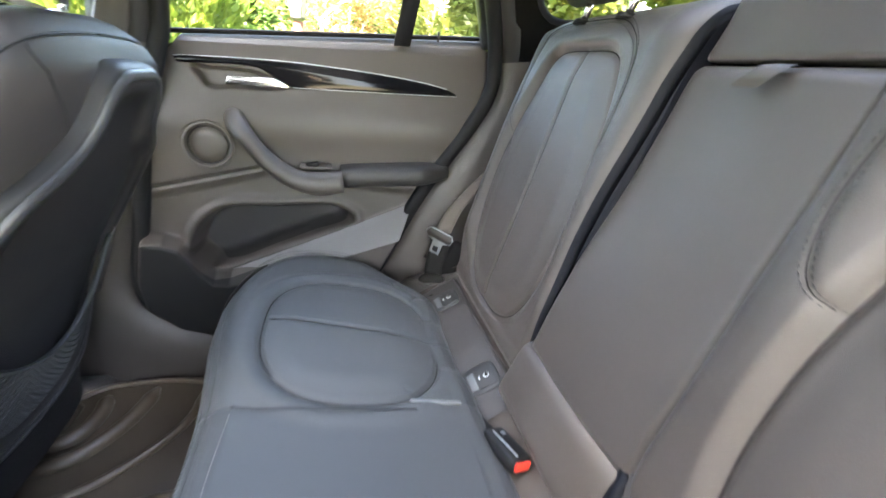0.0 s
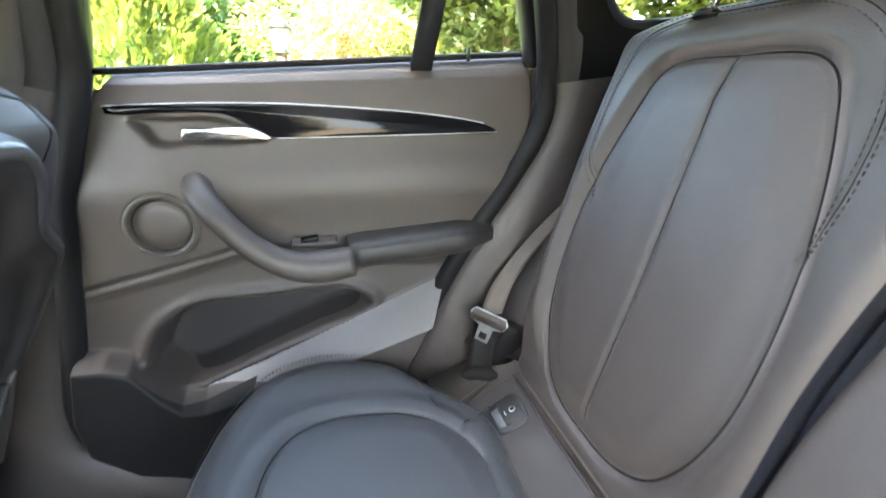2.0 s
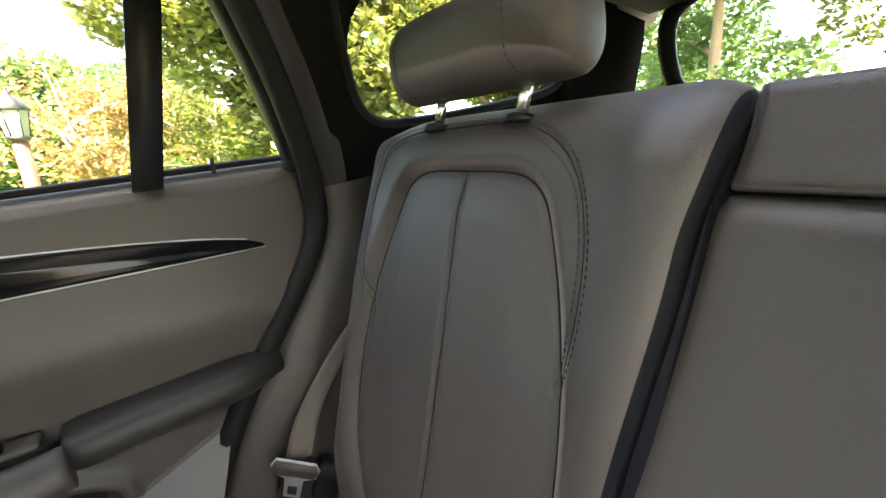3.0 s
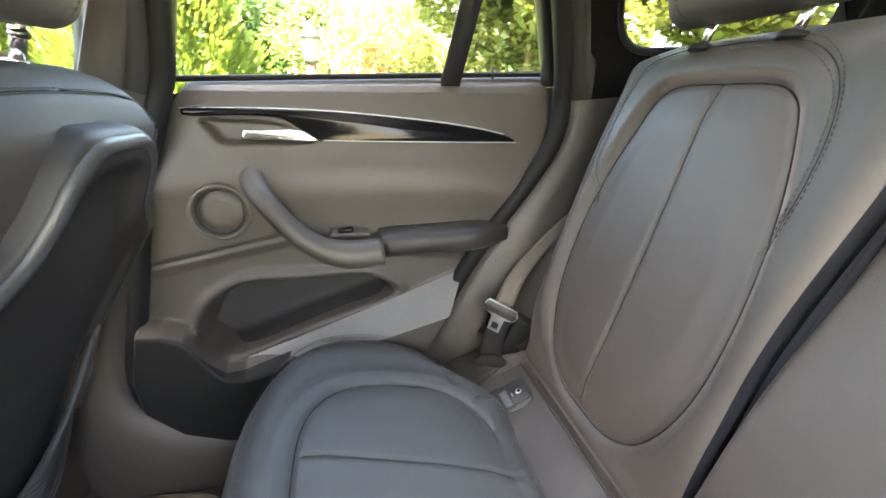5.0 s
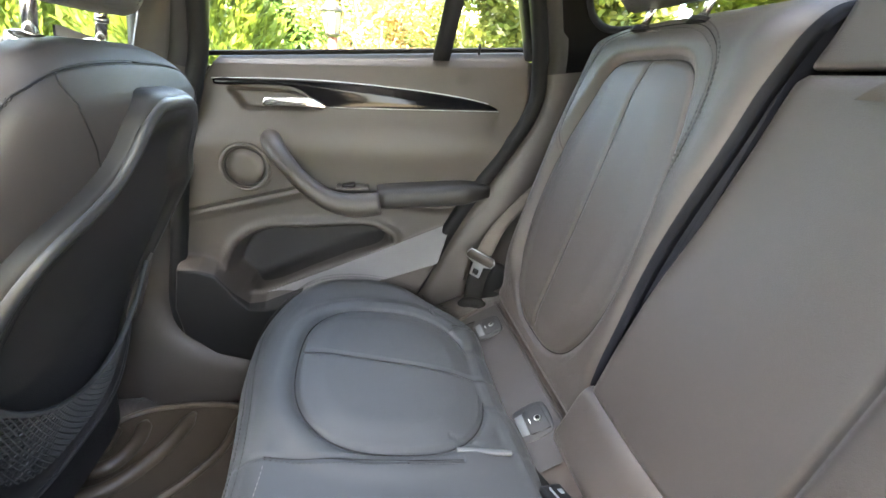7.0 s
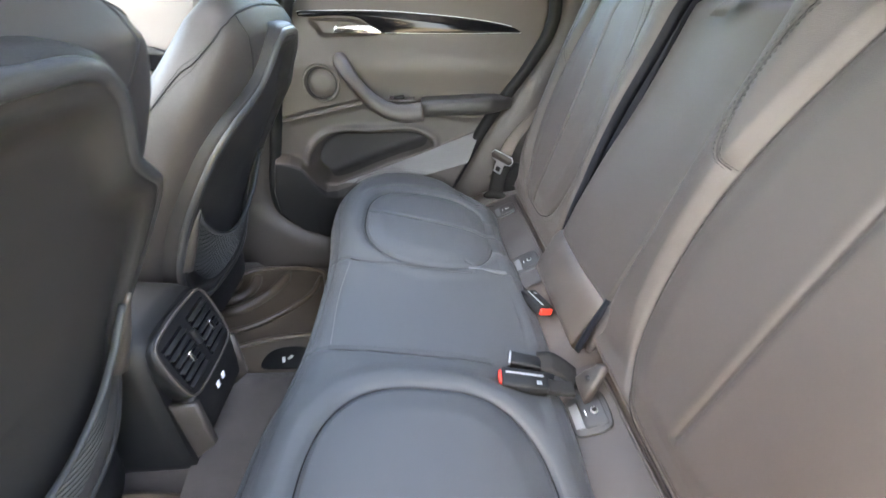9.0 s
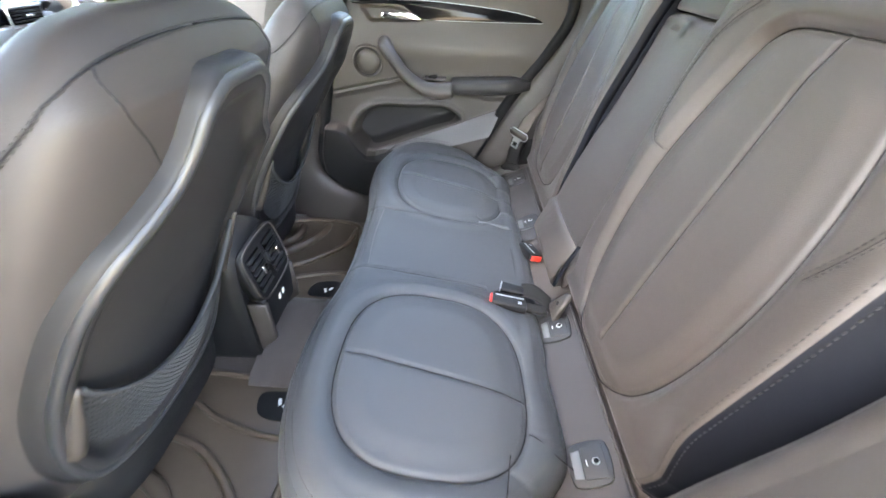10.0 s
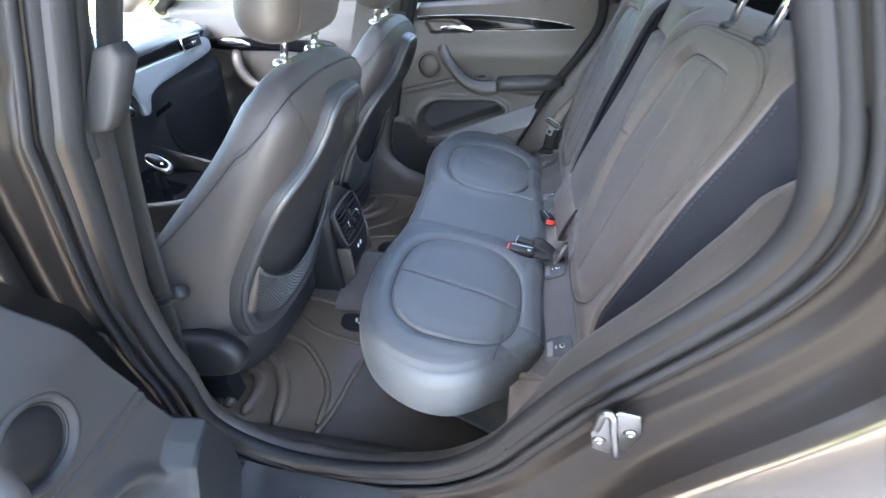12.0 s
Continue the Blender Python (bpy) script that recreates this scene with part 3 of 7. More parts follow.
def door_skin(x, z):
    """Depth of the trim panel, measured outwards from the cabin's middle."""
    heights, depths = [0.40, 0.55, 0.70, 0.85, 0.95, 1.05, 1.14, 1.19, 1.25, 1.27, 1.29], [0.715, 0.708, 0.708, 0.712, 0.713, 0.716, 0.730, 0.742, 0.755, 0.765, 0.785]
    reach = 0.045 * smooth(-np.abs(z - 1.04), -0.13, -0.08)
    y = sum(np.interp(z + k * reach, heights, depths) for k in np.linspace(-1, 1, 9)) / 9
    y = y - 0.010 * np.exp(-((z - 1.06) / 0.05) ** 2)
    # upper and lower halves meet at a crease
    crease = np.interp(x, [-0.75, -0.66, -0.42, -0.30, -0.10, 0.10], [0.895, 0.901, 0.957, 0.945, 0.918, 0.930])
    d = z - crease
    y = y + 0.006 * np.exp(-(d / 0.005) ** 2) + 0.008 * smooth(-d, 0.0, 0.03)
    # the lower bin stands proud, with a sloping ledge along its rim
    rim, ledge = bin_rim(x)
    below = rim - z
    y = y - np.interp(x, [-0.60, -0.45, -0.1], [0.045, 0.055, 0.068]) * (0.25 * smooth(below, -0.004, ledge) + 0.75 * np.clip((below + 0.003) / (ledge + 0.003), 0, 1))
    k = signed(x, z, spline(POCKET, 60, True))
    y = y - 0.010 * np.exp(-((k + 0.012) / 0.012) ** 2) * (below < 0) + 0.080 * smooth(k, -0.004, 0.018)
    # dished pull recess beside the chrome lever
    rec = signed(x, z, spline([(-0.560, 1.172), (-0.50, 1.1745), (-0.44, 1.174), (-0.405, 1.165), (-0.356, 1.138), (-0.40, 1.131), (-0.46, 1.130), (-0.525, 1.129), (-0.542, 1.148)], 60, True))
    y = y + 0.020 * smooth(rec, 0.0, 0.009)
    spk = np.hypot(x + 0.536, z - 1.005)
    y = y + 0.010 * smooth(0.055 - spk, 0.0, 0.006)
    return y


def rear_door(s, turned=None):
    """A rear door with its trim, glass and fittings; turned: the pose that swings it open."""
    label = "closed rear passenger door, grey leatherette trim with gloss black inlay" if turned is None else "open rear door, trim coloured darker for its shade, with round speaker"
    door = thing("door_1" if s > 0 else "door_2", (-0.3, s * 0.75, 0.42), label, "car door", "rear doors", "structure")
    nz, nu = 210, 230
    zs = np.linspace(0.507, 1.29, nz)
    xl = np.interp(zs, *zip(*X_FRONT)) + 0.004
    xr = np.interp(zs, *zip(*X_REAR)) - 0.004
    u = np.linspace(0, 1, nu)
    X = xl[:, None] + (xr - xl)[:, None] * u[None]
    Z = np.repeat(zs[:, None], nu, 1)
    Y = door_skin(X, Z)
    belt = 1.236 + (X + 0.576) * 0.072
    Z = np.where(Z > 1.195, 1.195 + (Z - 1.195) / 0.095 * (belt - 1.195), Z)
    edge = np.minimum(X - xl[:, None], xr[:, None] - X)
    Y = Y + 0.055 * (1 - smooth(edge, 0, 0.018))
    verts = np.stack([X, s * Y, Z], -1).reshape(-1, 3)
    # both doors share one trim; the open door's shade is put in as black
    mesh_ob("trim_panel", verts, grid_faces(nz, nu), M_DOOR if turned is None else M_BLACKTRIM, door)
    # smooth ledge along the rim of the bin, widening towards the rear, lightened for skylight
    rows = []
    for v in np.linspace(0, 1, 14):
        t = np.linspace(0, 1, 90)
        x = -0.53 + 0.56 * t
        for _ in range(4):
            rim, ledge = bin_rim(x)
            z = rim - 0.001 - (ledge - 0.001) * v * smooth(x, -0.54, -0.33)
            x = -0.53 + (np.interp(z, *zip(*X_REAR)) - 0.016 + 0.53) * t
        rows.append(np.column_stack([x, s * (door_skin(x, z) - 0.0025), z]))
    loft("bin_ledge", rows, M_LEDGE_LIT if turned is None else M_BLACKTRIM, door, False, label="smooth door bin ledge, skylight painted in as lighter grey" if turned is None else "")
    # a dark sheet over the recess paints in the pocket's shade
    po = spline(POCKET, 90, True)
    pc_ = po.mean(0) + np.array([0.02, 0.0])
    rings = []
    for f in (0.915, 0.905, 0.89, 0.86, 0.80, 0.7, 0.5, 0.25, 0.02):
        q = pc_ + (po - pc_) * f
        rings.append(np.column_stack([q[:, 0], s * (door_skin(q[:, 0], q[:, 1]) - 0.003), q[:, 1]]))
    loft("map_pocket", rings, M_BLACKTRIM, door, True, (False, True), "map pocket, its inner shade painted dark")
    # the black bin face below the rim
    vs, us = np.linspace(0, 1, 60), np.linspace(0.0, 0.50, 70)
    bz = np.full((60, 70), 0.6)
    for _ in range(4):
        bl, br = np.interp(bz, *zip(*X_FRONT)) + 0.006, np.interp(bz, *zip(*X_REAR)) - 0.006
        bx = bl + (br - bl) * us[None]
        rim = bin_rim(bx)[0]
        bz = 0.510 + (rim - 0.016 - 0.510) * vs[:, None]
    by = door_skin(bx, bz) - 0.003 + 0.055 * (1 - smooth(np.minimum(bx - bl, br - bx), 0, 0.018))
    mesh_ob("door_bin", np.stack([bx, s * by, bz], -1).reshape(-1, 3), grid_faces(60, 70), M_DARK, door, "black plastic lower door bin")
    slab("outer_skin", [(-0.80, 0.42), (-0.30, 0.42), (-0.1, 0.62), (0.03, 0.80), (0.19, 1.0), (0.24, 1.16), (0.16, 1.265), (-0.64, 1.21), (-0.76, 1.0)], lambda a, b, c: V((a, s * (0.80 + c), b)), 0.045, M_PAINT, door, 0.02, "dark grey painted outer door skin", 3)
    trim = spline(TRIM, 110, True)
    yt = lambda a, b: 0.7345 + (b - 1.167) * 0.167
    inlay = slab("inlay", trim, lambda a, b, c: V((a, s * (yt(a, b) - c), b)), 0.008, M_GLOSS, door, 0.004, "gloss black inlay strip")
    low = spline([(-0.345, 1.1415), (-0.233, 1.143), (-0.10, 1.1455), (0.046, 1.149)], 40)
    # the glint on the inlay's lower bevel, modelled as a thin grey bead
    tube("bright_edge", [(a, s * (yt(a, b) - 0.007), b) for a, b in low], 0.0010, M_GREY, inlay, 6)
    top = spline([(-0.585, 1.189), (-0.47, 1.1945), (-0.35, 1.1955), (-0.244, 1.1915), (-0.12, 1.1835), (-0.03, 1.1735), (0.02, 1.1645)], 50)
    tube("upper_edge", [(a, s * (yt(a, b) - 0.006), b) for a, b in top], 0.0012, M_GREY, inlay, 6)
    lever = [(-0.490, 1.1385), (-0.484, 1.1570), (-0.388, 1.1590), (-0.372, 1.1540), (-0.349, 1.1395), (-0.42, 1.1375)]
    slab("lever", lever, lambda a, b, c: V((a, s * (0.737 - c - 0.006 * (a + 0.49) / 0.14), b)), 0.010, M_CHROME, door, 0.004, "satin chrome door opener", 3)
    # speaker
    spk = pose(-0.536, s * 0.724, 1.005, 90 * s, 0, 0)
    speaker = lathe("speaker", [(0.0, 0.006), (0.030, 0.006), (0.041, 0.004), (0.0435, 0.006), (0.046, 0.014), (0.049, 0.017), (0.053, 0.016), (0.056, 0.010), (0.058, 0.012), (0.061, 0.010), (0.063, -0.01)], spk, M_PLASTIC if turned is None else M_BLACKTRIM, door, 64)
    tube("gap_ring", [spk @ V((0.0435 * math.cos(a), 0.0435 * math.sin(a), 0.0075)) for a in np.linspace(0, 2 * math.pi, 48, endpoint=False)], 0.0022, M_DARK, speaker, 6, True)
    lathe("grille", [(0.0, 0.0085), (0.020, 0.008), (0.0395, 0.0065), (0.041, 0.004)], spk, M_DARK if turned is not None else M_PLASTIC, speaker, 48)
    # pull handle and arm rest
    path = spline([(-0.476, 0.728, 1.074), (-0.470, 0.700, 1.062), (-0.452, 0.672, 1.042), (-0.420, 0.655, 1.005), (-0.385, 0.648, 0.972), (-0.345, 0.645, 0.948), (-0.300, 0.645, 0.938), (-0.238, 0.648, 0.943)], 34)
    rad = np.interp(np.linspace(0, 1, 34), [0, 0.12, 0.35, 0.6, 0.85, 1], [0.024, 0.023, 0.020, 0.023, 0.029, 0.027])
    tube("pull_handle", [(x, s * y, z) for x, y, z in path], rad, M_DOOR, door, 18, False, 0.85)
    arm_rings = []
    for x in np.concatenate([np.linspace(-0.243, -0.225, 5), np.linspace(-0.20, 0.030, 14)]):
        k = max(0.35, min(1.0, 0.88 + (x + 0.243) / 0.15, 1.0 - max(0.0, x + 0.03) * 7))
        z0, z1 = 0.921 + (x + 0.24) * 0.055, 0.972 + (x + 0.24) * 0.06
        c, h = (z0 + z1) / 2, (z1 - z0) / 2 * k
        y0 = 0.646 + max(0, x + 0.05) * 0.12
        ring = []
        for a in np.linspace(0, 2 * math.pi, 20, endpoint=False):
            cc, ss = math.cos(a), math.sin(a)
            ring.append((x, s * (0.70 - (0.70 - y0) * math.copysign(abs(cc) ** 0.5, cc) * k), c + h * math.copysign(abs(ss) ** 0.6, ss)))
        arm_rings.append(ring)
    loft("arm_rest", arm_rings, M_DARKSOFT, door, label="black soft arm rest")
    cup = box("switch_bezel", (-0.300, s * 0.690, 0.968), (0.075, 0.030, 0.008), M_PLASTIC, door, 0.003, (8 * s, 0, 0))
    box("window_switch", (-0.308, s * 0.687, 0.974), (0.030, 0.016, 0.010), M_GLOSS, cup, 0.003, (8 * s, -10, 0), "glossy black window switch")
    # window frame, divider, glass
    bot = lambda x: 1.236 + (x + 0.576) * 0.072
    tube("window_seal", [(x, s * 0.776, bot(x) + 0.003) for x in np.linspace(-0.62, 0.125, 30)], 0.0055, M_SEAL, door, 6)
    post = [(-0.112, 1.25), (-0.073, 1.253), (-0.028, 1.57), (-0.067, 1.57)]
    slab("divider_post", post, lambda a, b, c: V((a, lean(s * (0.768 + c), b), b)), 0.02, M_DARK, door, 0.004)
    tube("pull_pin", [(-0.002, s * 0.768, 1.270), (-0.002, s * 0.768, 1.294)], 0.0035, M_DARK, door, 8)
    for a in (spline([(-0.628, 1.20), (-0.595, 1.30), (-0.568, 1.40), (-0.532, 1.52), (-0.46, 1.562), (-0.28, 1.57), (-0.06, 1.565), (0.005, 1.53), (0.055, 1.44), (0.097, 1.34), (0.125, 1.27)], 60),):
        tube("window_frame", [(x, lean(s * 0.775, z), z) for x, z in a], 0.020, M_DARK, door, 10, False, 0.7)
    pane([(-0.62, 1.20), (0.15, 1.27), (0.06, 1.47), (-0.02, 1.565), (-0.47, 1.565), (-0.55, 1.40)], lambda a, b: V((a, s * (0.787 - (b - 1.24) * 0.34), b)), door)
    if turned is not None:
        door.matrix_world = turned @ door.matrix_world
    return door


rear_door(1)
HINGE = (-0.76, -0.80)
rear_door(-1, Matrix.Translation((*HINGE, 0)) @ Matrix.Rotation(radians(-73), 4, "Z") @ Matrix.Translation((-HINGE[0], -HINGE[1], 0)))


def front_door(s):
    """Front doors: seen only past the seats."""
    door = thing("door_3" if s > 0 else "door_4", (-1.2, s * 0.75, 0.42), "closed front door with speaker and pull handle in grey trim", "car door", "front doors", "structure")
    nz, nu = 90, 100
    back = -0.07 if s < 0 else 0.0
    zs = np.linspace(0.42, 1.24, nz)
    xl, xr = np.full(nz, -1.75), np.interp(zs, [0.42, 0.8, 1.22], [-0.84, -0.84, -0.76])
    u = np.linspace(0, 1, nu)
    X = xl[:, None] + (xr - xl)[:, None] * u[None]
    Z = np.repeat(zs[:, None], nu, 1)
    Y = np.interp(Z, [0.42, 0.6, 0.9, 1.1, 1.20, 1.24], [0.71, 0.70, 0.712, 0.725, 0.745, 0.775]) - 0.05 * smooth(-Z, -0.72, -0.66) + 0.02 * np.exp(-((Z - 0.86) / 0.06) ** 2)
    mesh_ob("trim_panel", np.stack([X, s * Y, Z], -1).reshape(-1, 3), grid_faces(nz, nu), M_DOOR, door)
    slab("outer_skin", [(-1.85, 0.34), (-0.82, 0.34), (-0.82, 1.0), (-0.70 + back, 1.22), (-1.85, 1.16)], lambda a, b, c: V((a, s * (0.80 + c), b)), 0.045, M_PAINT, door, 0.02, "dark grey painted outer door skin", 3)
    slab("inlay", spline([(-1.64, 1.075), (-1.45, 1.105), (-1.2, 1.105), (-0.95, 1.08), (-0.95, 1.04), (-1.2, 1.05), (-1.5, 1.05)], 50, True), lambda a, b, c: V((a, s * (0.726 - c), b)), 0.012, M_GLOSS, door, 0.004, "gloss black inlay strip")
    slab("lever", spline([(-1.52, 1.08), (-1.50, 1.095), (-1.38, 1.090), (-1.35, 1.070), (-1.42, 1.065)], 30, True), lambda a, b, c: V((a, s * (0.717 - c), b)), 0.012, M_CHROME, door, 0.004, "satin chrome door opener")
    spk = pose(-1.53, s * 0.722, 0.985, 90 * s, 0, 0)
    lathe("speaker", [(0.0, 0.006), (0.036, 0.006), (0.044, 0.012), (0.055, 0.012), (0.060, -0.01)], spk, M_PLASTIC, door, 40)
    tube("pull_handle", [(x, s * y, z) for x, y, z in spline([(-1.44, 0.725, 1.035), (-1.42, 0.675, 1.00), (-1.36, 0.65, 0.925), (-1.22, 0.645, 0.88), (-0.92, 0.65, 0.87)], 24)], 0.024, M_PLASTIC, door, 12)
    tube("window_frame", [(x, lean(s * 0.76, z), z) for x, z in spline([(-1.80, 1.20), (-1.5, 1.40), (-1.2, 1.54), (-1.0, 1.57), (-0.66 + back, 1.57), (-0.63 + back, 1.52), (-0.72 + back, 1.22)], 40)], 0.026, M_DARK, door, 8)
    pane([(-1.78, 1.20), (-0.72 + back, 1.22), (-0.63 + back, 1.56), (-1.15, 1.56)], lambda a, b: V((a, s * (0.787 - (b - 1.24) * 0.34), b)), door)


front_door(1)
front_door(-1)
for s_, side_ in ((-1, "left"), (1, "right")):
    shape = [(-0.90, 0.42), (-0.77, 0.42), (-0.775, 0.72), (-0.72, 0.95), (-0.66, 1.18), (-0.545, 1.52), (-0.52, 1.60), (-0.585, 1.60), (-0.675, 1.3), (-0.82, 0.9)]
    if s_ < 0:
        shape = [(-0.90, 0.42), (-0.77, 0.42), (-0.778, 0.72), (-0.756, 0.95), (-0.695, 1.18), (-0.676, 1.26), (-0.665, 1.36), (-0.635, 1.52), (-0.60, 1.60), (-0.67, 1.60), (-0.735, 1.3), (-0.84, 0.9)]
    tagged(slab("pillar_" + side_, shape, lambda a, b, c, s_=s_: V((a, lean(s_ * (0.69 + c), b), b)), 0.058, M_PLASTIC, None, 0), "dark plastic covered pillar between front and rear doors", "pillar", kind="structure")

# ---- rear bench ----
SEAT_Y = 0.355
BENCH_HALF = [(0.0, -0.01), (0.30, -0.028), (0.49, -0.03), (0.535, -0.065), (0.585, -0.12), (0.63, -0.17), (0.655, -0.23), (0.655, -0.31), (0.62, -0.39), (0.555, -0.44), (0.44, -0.470), (0.30, -0.470), (0.18, -0.455), (0.0, -0.450)]


def cushion():
    seat = thing("rear_bench_cushion", (-0.25, 0, 0.45), "black leather three-place bench cushion with stitched oval seat panels", "seat cushion")
    half = BENCH_HALF
    left = [(x, -y) for y, x in reversed(half[1:-1])]
    outline = spline([(x, y) for y, x in half] + left, 860, True)
    K, R = 130, 0.055
    N = len(outline)
    mid_y = np.clip(outline[:, 1], -0.50, 0.50)
    M = np.stack([np.full(N, -0.245), mid_y * 0.93], 1)
    D = outline - M
    L = np.linalg.norm(D, axis=1)
    steps = [("t", f) for f in np.linspace(0.0, 1.0, K)] + [("r", a) for a in np.linspace(0, 90, 14)[1:]] + [("s", h) for h in np.linspace(0, 1, 12)[1:]]
    ov = {s: [((-0.229, -0.243)[s < 0] + 0.155 * math.copysign(abs(math.cos(t)) ** 0.74, math.cos(t)), (0.315, -0.374)[s < 0] + 0.179 * math.copysign(abs(math.sin(t)) ** 0.74, math.sin(t))) for t in np.linspace(0, 2 * math.pi, 90, endpoint=False)] for s in (-1, 1)}

    SEAMS = {1: [(-0.374, 0.336), (-0.076, 0.299)], -1: [(-0.388, -0.367), (-0.092, -0.405)]}

    def relief(x, y):
        z = 0.700 - 0.165 * x
        z = z + 0.010 * smooth(np.abs(y), 0.10, 0.20) * smooth(-x, 0.05, 0.2)
        z = z + 0.008 * np.exp(-((np.abs(y) - 0.60) / 0.05) ** 2)
        for s in (-1, 1):
            d = signed(x, y, ov[s])
            z = z + groove(d, 0.0050, 0.0060) + 0.007 * smooth(d, 0.0, 0.05) + 0.006 * np.exp(-((d + 0.024) / 0.018) ** 2)
            seam = line_dist(x, y, SEAMS[s])
            z = z + groove(seam, 0.0048, 0.0034) * (d > -0.003)
            # seams from the seat panel to the back edge and to the outer corner
            z = z + groove(line_dist(x, y, [(-0.125, s * 0.50), (-0.145, s * 0.60), (-0.165, s * 0.66)]), 0.003, 0.002)
            z = z + groove(line_dist(x, y, [(-0.100, s * 0.448), (-0.03, s * 0.505), (0.0, s * 0.53)]), 0.003, 0.0022)
            z = z + groove(line_dist(x, y, [(-0.15, s * 0.165), (-0.10, s * 0.145), (-0.02, s * 0.135)]), 0.003, 0.002)
            z = z + groove(line_dist(x, y, [(-0.43, s * 0.132), (-0.35, s * 0.125), (-0.14, s * 0.125)]), 0.003, 0.003)
        z = z + groove(line_dist(x, y, [(-0.405, -0.13), (-0.41, 0.0), (-0.405, 0.13)]), 0.003, 0.002)
        z = z + groove(line_dist(x, y, [(-0.062, -0.12), (-0.062, 0.125)]), 0.003, 0.003)
        z = z - 0.016 * np.exp(-((x + 0.085) / 0.055) ** 2 - ((y + 0.142) / 0.034) ** 2)
        return z

    verts = []
    for kind, v in steps:
        if kind == "t":
            f = v * (L - R) / L
            P = M + D * f[:, None]
            z = relief(P[:, 0], P[:, 1])
        else:
            if kind == "r":
                a = radians(v)
                inset, drop = R * (1 - math.sin(a)), R * (1 - math.cos(a))
                top = M + D * ((L - R) / L)[:, None]
                zt = relief(top[:, 0], top[:, 1])
                z = zt - drop
                if 30 < v < 40:
                    z = z - 0.003
            else:
                inset = 0.085 * v ** 2.2 - 0.008 * math.sin(math.pi * v)
                low = 0.185 + 0.02 * smooth(np.abs(outline[:, 1]), 0.6, 0.3)
                z = zt - R - low * v
            P = M + D * ((L - inset) / L)[:, None]
        verts.append(np.column_stack([P, z]))
    mesh_ob("seat_body", np.vstack(verts), grid_faces(len(steps), N, False, True), M_LEATHER_SKYLIT, seat)
    # piped and stitched seam round the edge
    r1 = verts[K + 3]
    ok = [i for i in range(N) if r1[i][0] < -0.10]
    first = next(i for i in range(N) if r1[i][0] < -0.10 and r1[i - 1][0] >= -0.10)
    run = [(first + i) % N for i in range(len(ok))]
    for dz, nm in ((0.0065, "stitching"), (-0.0065, "stitching")):
        c = [(M[i][0] + D[i][0] * (L[i] - 0.0215 + dz * 0.9) / L[i], M[i][1] + D[i][1] * (L[i] - 0.0215 + dz * 0.9) / L[i], r1[i][2] + 0.0055 - dz * 0.95) for i in run]
        stitch_row(nm, c, M_THREAD_DARK, seat, label="dark thread stitching")

    def line_on(pts, lift=0.0008, n=80):
        p = spline(pts, n)
        return np.column_stack([p, relief(p[:, 0], p[:, 1]) + lift])

    def sewn(pts, n=60, closed=False):
        p = spline(pts, n, closed)
        tube("seam", np.column_stack([p, relief(p[:, 0], p[:, 1]) + 0.0004]), 0.0010, M_SEAMLINE, seat, 5, closed)

    for s in (-1, 1):
        sewn(ov[s], 180, True)
        sewn(SEAMS[s], 50)
        sewn([(-0.125, s * 0.50), (-0.135, s * 0.55), (-0.141, s * 0.58)], 30)
        sewn([(-0.092, s * 0.462), (-0.05, s * 0.49), (-0.03, s * 0.505)], 20)
        sewn([(-0.40, s * 0.130), (-0.35, s * 0.125), (-0.14, s * 0.125)], 50)
    sewn([(-0.062, -0.12), (-0.062, 0.0), (-0.062, 0.125)], 40)
    for s in (-1, 1):
        for off in (0.006,):
            stitch_row("stitching", line_on([(-0.125, s * 0.50 + off), (-0.132, s * 0.54 + off), (-0.139, s * 0.575 + off)]), M_THREAD_DARK, seat, label="dark thread stitching")
        stitch_row("stitching", line_on([(-0.40, s * 0.125), (-0.35, s * 0.118), (-0.14, s * 0.118)]), M_THREAD_DARK, seat, label="dark thread stitching")
    stitch_row("stitching", line_on([(-0.398, -0.12), (-0.403, 0.0), (-0.398, 0.12)]), M_THREAD, seat)
    return relief


seat_relief = cushion()


def bench_base():
    """Carpeted riser that follows the cushion's outline down to the floor."""
    half = [(y, x) for y, x in BENCH_HALF if x < -0.02]
    p = np.vstack([spline([(-0.02, 0.50)] + [(x, y) for y, x in half if y > 0.0], 60), spline([(x, -y) for y, x in reversed(half) if y > 0.0] + [(-0.02, -0.50)], 60)])
    c = np.array([-0.12, 0.0])
    rings = []
    for z, k in ((0.62, 0.80), (0.56, 0.74), (0.50, 0.72), (0.42, 0.72), (0.374, 0.73)):
        q = c + (p - c) * np.array([k, k + 0.02])
        rings.append([(a, b, z) for a, b in q])
    tagged(loft("bench_riser", rings, M_CARPET, None, False), "dark carpeted riser under the rear bench", "riser", kind="structure")


bench_base()

INSET = [(0.0, 0.779), (0.064, 0.783), (0.108, 0.806), (0.136, 0.848), (0.155, 0.915), (0.160, 0.99), (0.156, 1.06), (0.142, 1.14), (0.123, 1.205), (0.109, 1.238), (0.085, 1.256), (0.0, 1.261)]


SEAM = [(0.211, 1.083), (0.201, 1.112), (0.197, 1.15), (0.201, 1.205), (0.216, 1.252), (0.240, 1.284), (0.278, 1.303), (0.387, 1.309), (0.47, 1.306), (0.515, 1.288), (0.534, 1.25), (0.538, 1.205), (0.530, 1.137), (0.503, 1.070)]


